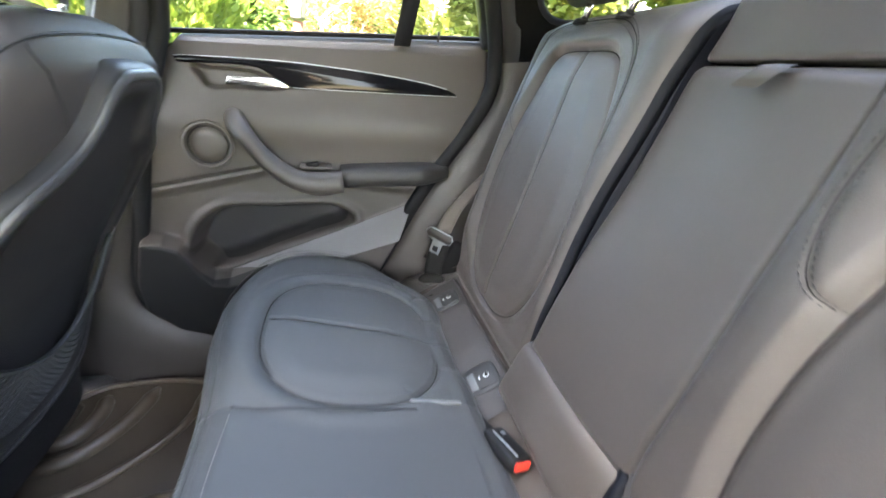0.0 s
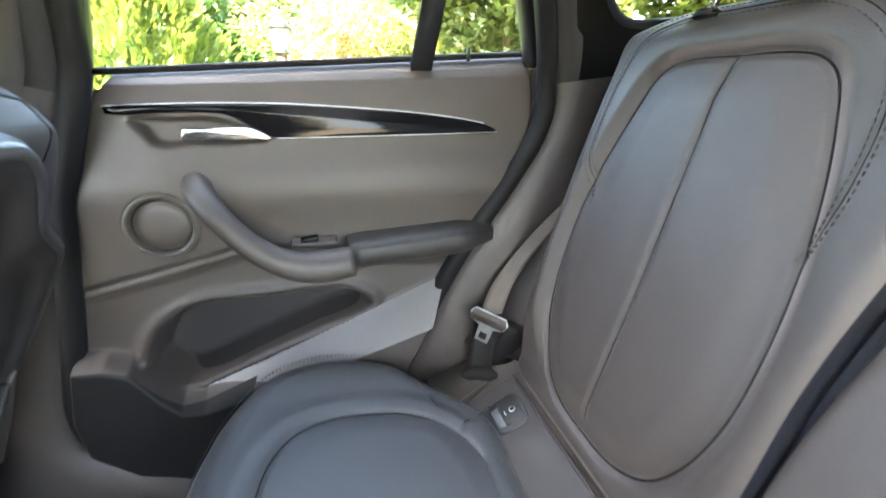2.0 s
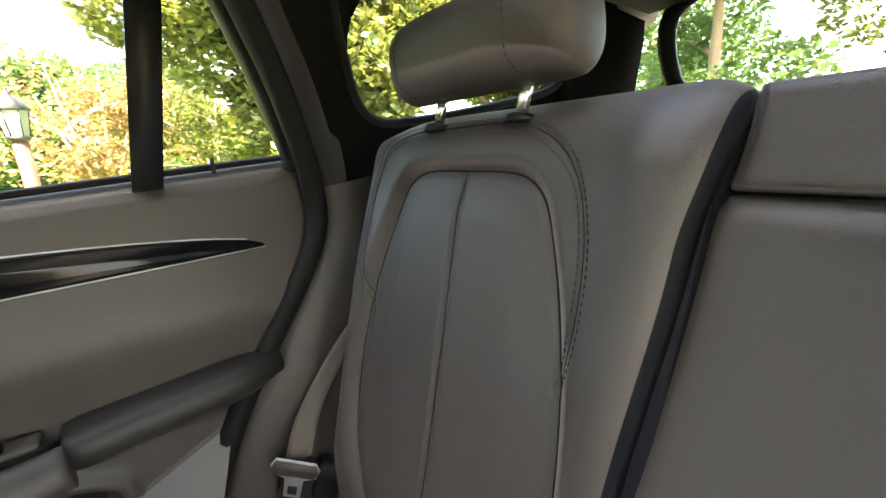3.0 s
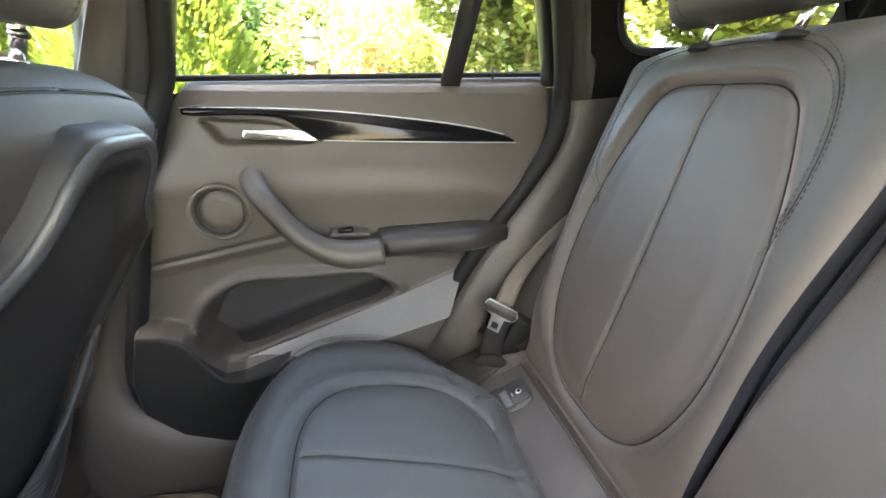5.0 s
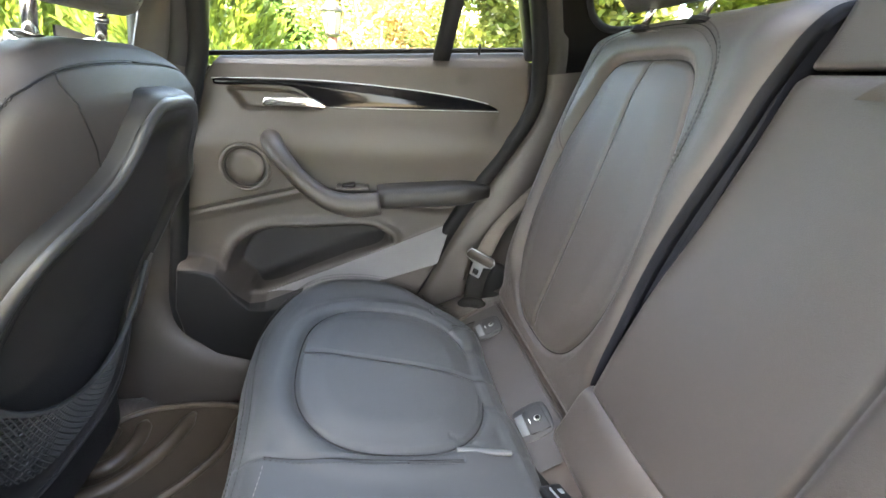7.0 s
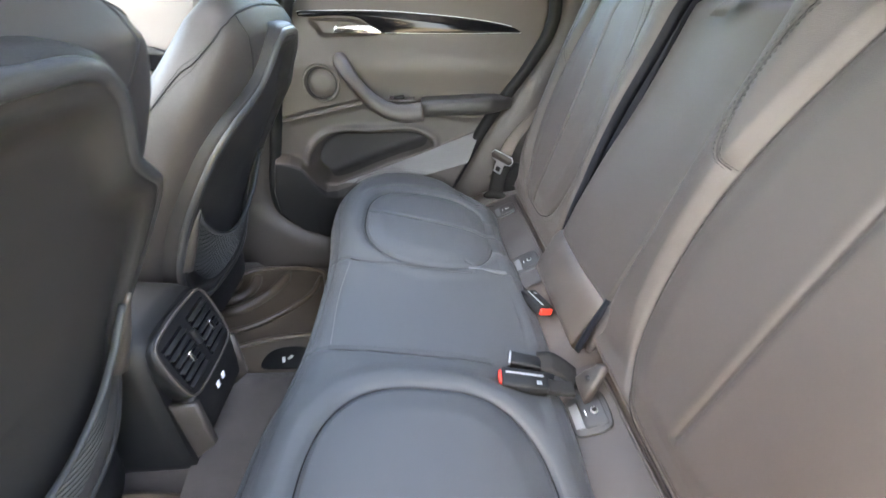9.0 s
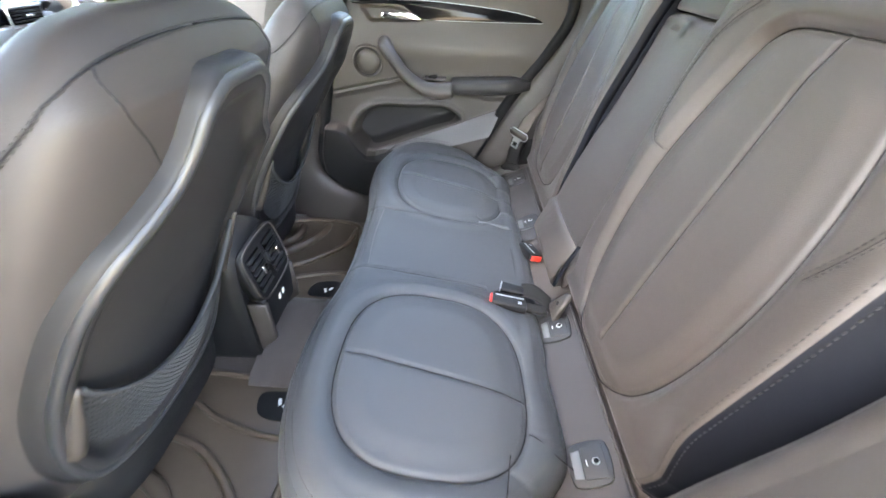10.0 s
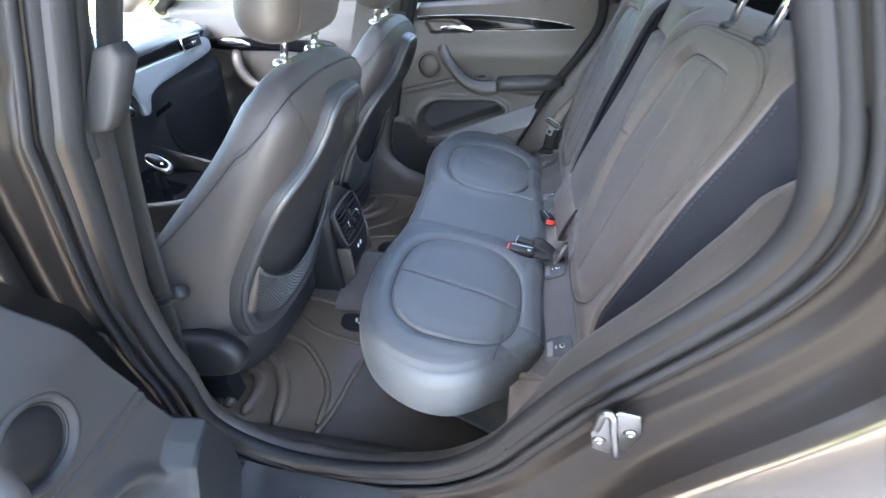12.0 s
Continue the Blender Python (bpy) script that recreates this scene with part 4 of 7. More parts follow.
SEAM_NEAR = [(0.160, 1.070), (0.140, 1.084), (0.126, 1.12), (0.124, 1.18), (0.138, 1.235), (0.165, 1.275), (0.215, 1.301), (0.34, 1.309)] + SEAM[8:]


def back_plane(z):
    return 0.051 + 0.276 * (z - 0.82)


def backrest(s, y_in, y_out, label):
    """An outer seat back: a padded shell with a sewn oval panel; s: the side of the car it stands on."""
    seat = thing("bench_seat", (0.08, s * SEAT_Y, 0.74), label, "car seat", "rear seats")
    mid = lambda z: (0.351, 0.322)[s < 0] + (0.040, 0.0)[s < 0] * (z - 0.80)
    panel_half = INSET if s > 0 else [(a, b - 0.024 * (1 - smooth(b, 0.78, 0.98))) for a, b in INSET]
    poly = spline([(s * mid(b) + a, b) for a, b in panel_half] + [(s * mid(b) - a, b) for a, b in panel_half[-2:0:-1]], 110, True)
    STRIPE = [(s * (mid(0.80) + 0.002), 0.80), (s * (mid(1.0) - 0.002), 1.0), (s * mid(1.258), 1.258)]
    sewing = SEAM if s > 0 else SEAM_NEAR
    nz, ny = 320, 290
    # section: along height over the top and down the back
    tt = np.linspace(0.735, 1.275, nz)
    KC = 238

    def outer_edge(z):
        return np.interp(z, [0.735, 0.80, 0.90, 1.0, 1.10, 1.20, 1.26, 1.30, 1.33], [0.600, 0.630, 0.650, 0.660, 0.662, 0.655, 0.635, 0.600, 0.53]) + (y_out - 0.655)

    def crease(z):
        return np.interp(z, [0.735, 0.80, 1.0, 1.2, 1.28], [0.530, 0.545, 0.555, 0.562, 0.560]) + (0.004 + 0.010 * smooth(-z, -0.90, -0.78) if s < 0 else 0.0)

    def flank(a, z):
        """How far the side of the seat falls back beyond its sewn edge."""
        q = a - crease(z)
        return 1.5 * (q + np.sqrt(q * q + 0.008 ** 2)) / 2 + 1.2 * np.clip(q - 0.03, 0, None) ** 2 * 8

    def across(yi, yo, z):
        """Columns from the inner edge to the sewn crease and on to the outer edge."""
        c = min(float(crease(z)), yo - 0.012)
        return np.concatenate([np.linspace(yi, c, KC + 1), np.linspace(c, yo, ny - KC)[1:]])

    def relief(y, z):
        a = s * y
        d = signed(y, z, poly)
        n = 0.012 * smooth(-d, -0.001, 0.022) * smooth(z, 0.76, 0.88)
        n = n + groove(d, 0.0046, 0.0045) + 0.008 * smooth(d, 0, 0.05)
        n = n + groove(line_dist(y, z, STRIPE), 0.0055, 0.0036) * (d > -0.004)
        # side bolsters
        n = n + (0.012, 0.015)[s < 0] * np.exp(-((a - (0.535, 0.552)[s < 0]) / 0.04) ** 2) * smooth(z, 0.74, 0.90) * smooth(-z, -1.28, -1.10)
        n = n + 0.014 * np.exp(-((a - y_in - 0.035) / 0.034) ** 2) * smooth(z, 0.85, 1.12)
        n = n + 0.011 * np.exp(-((z - 0.757) / 0.016) ** 2)
        # sewn seams that frame the panel
        seam = [(s * p, q) for p, q in sewing]
        n = n + groove(line_dist(y, z, seam), 0.0050, 0.0018)
        return n

    rows = []
    for z in tt:
        yo, yi = outer_edge(z), y_in + (0.022 * smooth(-z, -1.24, -0.95) - 0.012 * smooth(z, 1.21, 1.30) if s > 0 else 0.0)
        y = s * across(yi, yo, z)
        n = relief(y, np.full(ny, z))
        e_in = np.abs(np.abs(y) - yi)
        R2 = 0.022 if s > 0 else 0.013
        drop = flank(np.abs(y), z)
        drop = drop + np.where(e_in < R2, R2 - np.sqrt(np.clip(R2 ** 2 - (R2 - e_in) ** 2, 0, None)), 0)
        x = back_plane(z) - n + drop
        # bottom tucks under
        x = x + 0.014 * (1 - smooth(z, 0.735, 0.78))
        rows.append(np.column_stack([x, y, np.full(ny, z)]))
    # over the top
    zt = tt[-1]
    for a in np.linspace(0, 1, 22)[1:]:
        ang = a * math.pi * 0.62
        r = 0.052
        z = zt + r * math.sin(ang)
        yo = outer_edge(z) - (0.0 if a < 0.6 else 0.01)
        yi = y_in - (0.012 if s > 0 else 0.0) * float(smooth(z, 1.21, 1.30))
        y = s * across(yi, yo, z)
        e_out = yo - np.abs(y)
        drop = flank(np.abs(y), zt)
        e_in = np.abs(np.abs(y) - yi)
        R3 = 0.022 + 0.02 * a
        near = np.where(e_in < R3, R3 - np.sqrt(np.clip(R3 ** 2 - (R3 - e_in) ** 2, 0, None)), 0)
        x = back_plane(zt) + near * (1 - a) + r * (1 - math.cos(ang)) * 1.0 + 0.02 * a - relief(y, np.full(ny, z)) * (1 - a) + drop * (1 - a)
        # where the end roll lies, sink the crown
        rows.append(np.column_stack([x, y, np.full(ny, z) - 0.02 * (1 - smooth(e_out, 0, 0.06)) * a - near * a]))
    # flat back, behind
    for k in np.linspace(0, 1, 6)[1:]:
        zz = rows[nz + 20][:, 2] * (1 - k) + 0.74 * k
        xx = rows[nz + 20][:, 0] * (1 - k) + (back_plane(0.74) + 0.10) * k
        rows.append(np.column_stack([xx, rows[nz + 20][:, 1], zz]))
    nr = len(rows)
    verts = np.vstack(rows)
    faces = grid_faces(nr, ny)
    mesh_ob("front_panel", verts, [f for f in faces if 4 <= min(k % ny for k in f) < KC], M_LEATHER, seat)
    mesh_ob("side_panel", verts, [f for f in faces if min(k % ny for k in f) >= KC] + [tuple(i * ny + ny - 1 for i in reversed(range(nr)))], M_SIDE, seat, "smooth navy black side panel")
    mesh_ob("side_panel", verts, [f for f in faces if min(k % ny for k in f) < 4] + [tuple(i * ny for i in range(nr))], M_SIDE if s > 0 else M_LEATHER, seat, "smooth navy black side panel" if s > 0 else "")

    def on(pts, n=120, lift=0.0008):
        p = spline(pts, n)
        fl = np.array([float(flank(np.array([abs(q)]), min(w, 1.275))[0]) for q, w in p])
        x = back_plane(p[:, 1]) - relief(p[:, 0], p[:, 1]) - lift + fl
        over = p[:, 1] > 1.275
        x = np.where(over, back_plane(1.275) - relief(p[:, 0], p[:, 1]) + 0.052 * (1 - np.cos(np.arcsin(np.clip((p[:, 1] - 1.275) / 0.052, 0, 1)))) - lift + fl, x)
        return np.column_stack([x, p[:, 0], p[:, 1]])

    tube("seam", on([tuple(q) for q in poly[::2]] + [tuple(poly[0])], 200, 0.0003), 0.0010, M_SEAMLINE, seat, 5)
    tube("seam", on(STRIPE, 80, 0.0002), 0.0007, M_SEAMLINE, seat, 5)
    tube("seam", on([(s * p, q) for p, q in sewing], 120, 0.0001), 0.0006, M_SEAMLINE, seat, 5)
    for k in (-0.005, 0.005):
        ring = [(s * (p + k * np.sign(0.385 - p) * min(1, abs(p - 0.385) / 0.1)), q - k * (q > 1.27)) for p, q in sewing]
        stitch_row("stitching", on(ring), M_THREAD_DARK, seat, label="dark thread stitching")
    # double seam along the outer flank
    zz = np.linspace(0.80 if s > 0 else 0.762, 1.27, 90)
    for e in (-0.006, 0.005):
        pts = []
        for z in zz:
            yo = float(crease(z)) + e
            d = float(flank(np.array([yo]), z)[0])
            pts.append((back_plane(z) - float(relief(np.array([s * yo]), np.array([z]))[0]) + d - 0.0012, s * yo, z))
        stitch_row("stitching", pts, M_THREAD_LOW, seat, 0.0050, 0.0028, 0.0007, label="dark grey thread stitching")
        if e > 0:
            tube("seam", [(x + 0.0008, y - s * 0.0055, z) for x, y, z in pts], 0.0014, M_SEAMLINE, seat, 5)
    return seat


backrest(1, 0.128, 0.655, "black leather outer rear seat with sewn oval back panel")
backrest(-1, 0.099, 0.628, "black leather outer rear seat beside the open door")


def middle_back():
    seat = thing("middle_backrest", (0.1, 0.01, 0.74), "black leather middle seat back with folded armrest and fabric pull loop", "seat backrest")
    y0, y1 = -0.098, 0.127

    def slabby(name, z0, z1, push, ya=y0, yb=y1, mat=M_LEATHER, top=False):
        nz, ny = 60, 50
        rows = []
        for z in np.linspace(z0, z1, nz):
            y_far = yb + 0.022 * smooth(-z, -1.24, -0.95) - 0.012 * smooth(z, 1.21, 1.30)
            y = np.linspace(ya, y_far, ny)
            e = np.minimum(y - ya, y_far - y)
            ez = min(z - z0, z1 - z)
            r = 0.009
            rnd = lambda q: np.where(q < r, r - np.sqrt(np.clip(r * r - (r - q) ** 2, 0, None)), 0)
            x = back_plane(z) - push + 0.016 * smooth(z, 0.86, 1.12) * smooth(y, -0.08, 0.08) - 0.004 * np.sin(np.pi * (y - ya) / (yb - ya)) + rnd(e) + rnd(np.full(ny, ez))
            rows.append(np.column_stack([x, y, np.full(ny, z)]))
        rows.insert(0, rows[0] + np.array([0.09, 0, 0]))
        rows.append(rows[-1] + np.array([0.09, 0, 0]))
        v = np.vstack(rows)
        nr = len(rows)
        f = grid_faces(nr, ny) + [tuple(i * ny for i in range(nr)), tuple(i * ny + ny - 1 for i in reversed(range(nr)))]
        return mesh_ob(name, v, f, mat, seat)

    back = [(back_plane(z) + 0.045, y, z) for z in (0.76, 1.30) for y in (y0 - 0.02, y1 + 0.02)]
    mesh_ob("back_board", back, [(0, 1, 3, 2)], M_SIDE, seat, flat=True)
    slabby("armrest", 0.808, 1.243, 0.004)
    slabby("upper_pad", 1.248, 1.318, 0.0)
    o = spline([(0.066, 0.812), (0.052, 0.818), (0.040, 0.812), (0.019, 0.765), (0.006, 0.722), (0.02, 0.710), (0.060, 0.74)], 30, True)
    slab("lower_flap", [(x, z) for x, z in o], lambda a, b, c: V((a, c - 0.092, b)), 0.246, M_LEATHER, seat, 0.004)
    tab = [(0.170, -0.004, 1.2455), (0.158, 0.000, 1.243), (0.152, 0.010, 1.233), (0.153, 0.024, 1.222)]
    rows = [[(x, y + k, z) for k in np.linspace(-0.016, 0.016, 5)] for x, y, z in spline(tab, 10)]
    loft("pull_loop", rows, M_LEATHER, seat, False, label="grey woven pull loop")
    # flat rounded cover between the armrest and the outer seat back, with the end of a dark strap
    rows = []
    for t in np.linspace(0, 1, 12):
        w = 0.014 * math.sin(math.pi * (0.05 + 0.90 * t)) ** 0.45
        p = V((0.030, -0.112, 0.728)).lerp(V((0.056, -0.106, 0.832)), t)
        rows.append([(p.x + 0.8 * w * math.cos(a), p.y + w * math.sin(a), p.z) for a in np.linspace(0, 2 * math.pi, 18, endpoint=False)])
    loft("hinge_cover", rows, M_LEATHER_SIDE, seat)
    edge = spline([(0.048, -0.094, 0.822), (0.036, -0.100, 0.800), (0.022, -0.104, 0.765), (0.010, -0.108, 0.728)], 14)
    loft("strap_end", [[(x, y - 0.010, z), (x - 0.004, y, z), (x, y + 0.008, z), (x + 0.004, y, z)] for x, y, z in edge], M_SIDE, seat, label="dark navy strap end")


middle_back()


def headrest(name, y, x, z, w, h, d, post_y, post_z, group, tilt=12, extra="", post_n=1, barrel=False):
    hr = thing(name, (x, y, z - h / 2 - 0.06), "black leather headrest on two chrome posts" + extra, "headrest", group)
    rings = []
    R = Matrix.Translation((x, y, z)) @ Matrix.Rotation(radians(tilt), 4, "Y")
    for t in np.linspace(-1, 1, 26):
        k = max(0.02, (1 - abs(t) ** 2.6) ** 0.5 if barrel else (1 - abs(t) ** 5) ** 0.4)
        wide = 0.84 + 0.16 * k if barrel else 0.55 + 0.45 * k
        rings.append([R @ V((d / 2 * k * (1 + 0.08 * t) * math.copysign(abs(math.cos(a)) ** 0.7, math.cos(a)), w / 2 * wide * (1 - 0.04 * t) * math.copysign(abs(math.sin(a)) ** 0.55, math.sin(a)), h / 2 * t)) for a in np.linspace(0, 2 * math.pi, 40, endpoint=False)])
    loft("cushion", rings, M_LEATHER, hr)
    for s in (-1, 1):
        loop = [R @ V((d / 2 * 0.985 * math.copysign(abs(math.cos(a)) ** 0.7, math.cos(a)), s * w * 0.31, h / 2 * 0.90 * math.copysign(abs(math.sin(a)) ** 0.6, math.sin(a)))) for a in np.linspace(0, 2 * math.pi, 60)]
        stitch_row("stitching", loop, M_THREAD_DARK, hr, label="dark thread stitching")
        post = tube("post", [(x + 0.004, y + s * post_y, z - h * 0.3), (x - 0.012, y + s * post_y, post_z)], 0.0065, M_CHROME, hr, 12, label="polished chrome post")
        lathe("collar", [(0.0, 0.006), (0.010, 0.006), (0.018, 0.003), (0.022, -0.008)] if post_n > 1 else [(0.0, 0.004), (0.009, 0.004), (0.015, 0.002), (0.017, -0.006)], pose(x - 0.012, y + s * post_y, post_z + 0.001, 0, 10, 0), M_CHROME if post_n > 1 else M_DARK, hr, 20)
        if post_n > 1 and s > 0:
            for q in range(5):
                lathe("notch", [(0.0070, -0.004), (0.0085, 0.0), (0.0070, 0.004)], pose(x - 0.004 - 0.002 * q, y + s * post_y, post_z + 0.03 + 0.016 * q), M_STEEL, post, 10)
    return hr


headrest("rear_headrest", 0.372, 0.205, 1.391, 0.272, 0.098, 0.115, 0.066, 1.312, "rear headrests", 0, barrel=True)
headrest("rear_headrest", -0.355, 0.210, 1.450, 0.245, 0.110, 0.115, 0.068, 1.312, "rear headrests", 0, barrel=True)


def isofix_strip(s):
    """The upholstered strip between cushion and backrest."""
    strip = thing("seat_gap_strip", (0, s * 0.35, 0.68), "black leather strip between seat cushion and backrest", "seat trim", "seat gap strips")
    rows = []
    for t in np.linspace(0, 1, 14):
        x = -0.055 + 0.098 * t
        z = 0.6945 + 0.52 * x
        rows.append([(x + 0.004 * smooth(abs(y), 0.5, 0.6), s * y, z + 0.0015 * math.sin(47 * y)) for y in np.linspace(0.125, 0.560, 50)])
    loft("upholstery", rows, M_LEATHER_SIDE, strip, False)
    tube("piping", [(0.040, s * y, 0.7160 + 0.001 * math.sin(40 * y)) for y in np.linspace(0.13, 0.56, 30)], 0.0035, M_LEATHER_SIDE, strip, 8)


isofix_strip(1)
isofix_strip(-1)


def isofix_cover(y):
    c = thing("isofix_cover", (0.0, y, 0.695), "black plastic child seat anchor cover with icon", "anchor cover", "anchor covers")
    m = Matrix.Translation((0.0, y, 0.6955)) @ Matrix.Rotation(radians(-28), 4, "Y")
    o = spline([(-0.031, -0.020), (-0.026, -0.031), (0.020, -0.033), (0.028, -0.027), (0.030, 0.027), (0.022, 0.033), (-0.024, 0.031), (-0.031, 0.020)], 40, True)
    slab("frame", o, lambda a, b, q: m @ V((a, b, q - 0.005)), 0.007, M_COVER, c, 0.002)
    slab("flap", [(-0.010, -0.024), (0.024, -0.026), (0.024, 0.026), (-0.010, 0.024)], lambda a, b, q: m @ V((a, b, q + 0.001)), 0.003, M_COVER, c, 0.0012)
    slab("finger_notch", [(-0.026, -0.020), (-0.012, -0.022), (-0.012, 0.022), (-0.026, 0.020)], lambda a, b, q: m @ V((a, b, q + 0.001)), 0.0018, M_NOTCH, c, 0.001, "grey finger notch")
    lathe("icon", [(0.0, 0.0), (0.0060, 0.0)], m @ pose(0.010, 0.0, 0.0045), M_WHITE, c, 20, label="white round icon")
    lathe("icon_mark", [(0.0, 0.0), (0.0042, 0.0)], m @ pose(0.0108, 0.0008, 0.0048), M_DARK, c, 16)
    box("caption_bar", tuple(m @ V((-0.004, 0.0, 0.0043))), (0.0018, 0.009, 0.0006), M_WHITE, c, 0.0002, (0, -28, 0), "white caption bar")


for yy in (0.49, 0.21, -0.21, -0.49):
    isofix_cover(yy)


def strap(name, pts, width, mat, parent, across, thick=0.0014, label=""):
    """Flat webbing along a curve; across: the direction of its width."""
    rows = []
    for p, a in zip(pts, across):
        a = V(a).normalized()
        p = V(p)
        rows.append([p + a * (width / 2 * k) for k in (-1, -0.5, 0, 0.5, 1)])
    ob = loft(name, rows, mat, parent, False, label=label)
    mod = ob.modifiers.new("thick", "SOLIDIFY")
    mod.thickness = thick
    return ob


def buckle(loc, rot, label):
    b = thing("seat_belt_buckle", loc, label, "belt buckle", "belt buckles")
    m = pose(*loc, *rot)
    part("housing", box_bm((0.074, 0.036, 0.022), 0.004, m @ pose(0.039, 0, 0)), M_DARK, b)
    part("button", box_bm((0.006, 0.028, 0.014), 0.0025, m @ pose(0.0005, 0, 0)), M_RED, b, "red release button")
    part("slot", box_bm((0.060, 0.003, 0.002), 0.0005, m @ pose(0.038, 0.006, 0.0115)), M_GREY, b)
    part("caption_bar", box_bm((0.008, 0.007, 0.0008), 0.0002, m @ pose(0.060, -0.008, 0.0113)), M_GREY, b)
    part("stalk", box_bm((0.05, 0.026, 0.010), 0.003, m @ pose(0.095, 0, -0.004)), M_WEB, b)
    return b


buckle((-0.132, -0.160, 0.722), (0, 4, -8), "black seat belt buckle with red button on the cushion")
buckle((-0.006, 0.016, 0.706), (14, 8, 105), "black seat belt buckle with red button beside the armrest flap")


def middle_buckle():
    b = thing("seat_belt_buckle", (-0.11, -0.115, 0.71), "second black buckle lying behind the first", "belt buckle", "belt buckles")
    m = pose(-0.112, -0.118, 0.722, 0, 4, -14)
    part("housing", box_bm((0.05, 0.026, 0.016), 0.003, m @ pose(0.03, 0, 0)), M_DARK, b)
    part("edge", box_bm((0.003, 0.024, 0.012), 0.001, m @ pose(0.004, 0, 0.002)), M_GREY, b)
    strap("webbing", spline([(-0.065, -0.128, 0.722), (-0.045, -0.136, 0.730), (-0.02, -0.145, 0.720), (0.0, -0.15, 0.704)], 14), 0.038, M_WEB, b, [(0.2, 1, 0.3)] * 14)


middle_buckle()
t_ = thing("seat_hinge_cover", (0.045, -0.60, 0.66), "brown-black plastic hinge cover at the foot of the seat back", "hinge cover")
rings = []
for t in np.linspace(0, 1, 10):
    w = 0.030 * (1 - 0.45 * t) * math.sin(math.pi * (0.12 + 0.80 * t)) ** 0.4
    rings.append([(0.010 + 0.095 * t, -0.600 + w * math.copysign(abs(math.cos(a)) ** 0.7, math.cos(a)), 0.695 + 0.018 * t + 0.036 * (1 - 0.3 * t) * math.copysign(abs(math.sin(a)) ** 0.7, math.sin(a))) for a in np.linspace(0, 2 * math.pi, 20, endpoint=False)])
loft("cover", rings, M_PLASTIC, t_)
for k_, (dx_, dz_) in enumerate(((-0.006, 0.676), (0.006, 0.690), (-0.016, 0.688))):
    tube("latch_wire", spline([(dx_ - 0.018, -0.590, dz_), (dx_, -0.602, dz_ + 0.008), (dx_ + 0.018, -0.592, dz_ + 0.002)], 10), 0.0035, M_STEEL, t_, 8, label="bare steel latch wire")
t_ = thing("plastic_guide", (0.0, -0.165, 0.70), "grey plastic belt guide beside the anchor cover", "belt guide")
slab("guide_body", [(-0.196, 0.700), (-0.146, 0.702), (-0.150, 0.724), (-0.162, 0.752), (-0.174, 0.756), (-0.186, 0.730)], lambda a, b, q: V((0.006 - q + 0.5 * (b - 0.70), a, b)), 0.012, M_PLASTIC, t_, 0.004)
lathe("stud", [(0.0, 0.003), (0.004, 0.003), (0.005, 0.0)], pose(0.008, -0.168, 0.726, 0, -64, 0), M_DARK, t_, 12)
t_ = thing("card_holder", (-0.11, 0.135, 0.71), "pale grey plastic clip in the seat seam", "clip")
part("clip_body", box_bm((0.085, 0.008, 0.006), 0.002, pose(-0.105, 0.140, 0.722, 0, 9, -3)), M_NOTCH, t_)


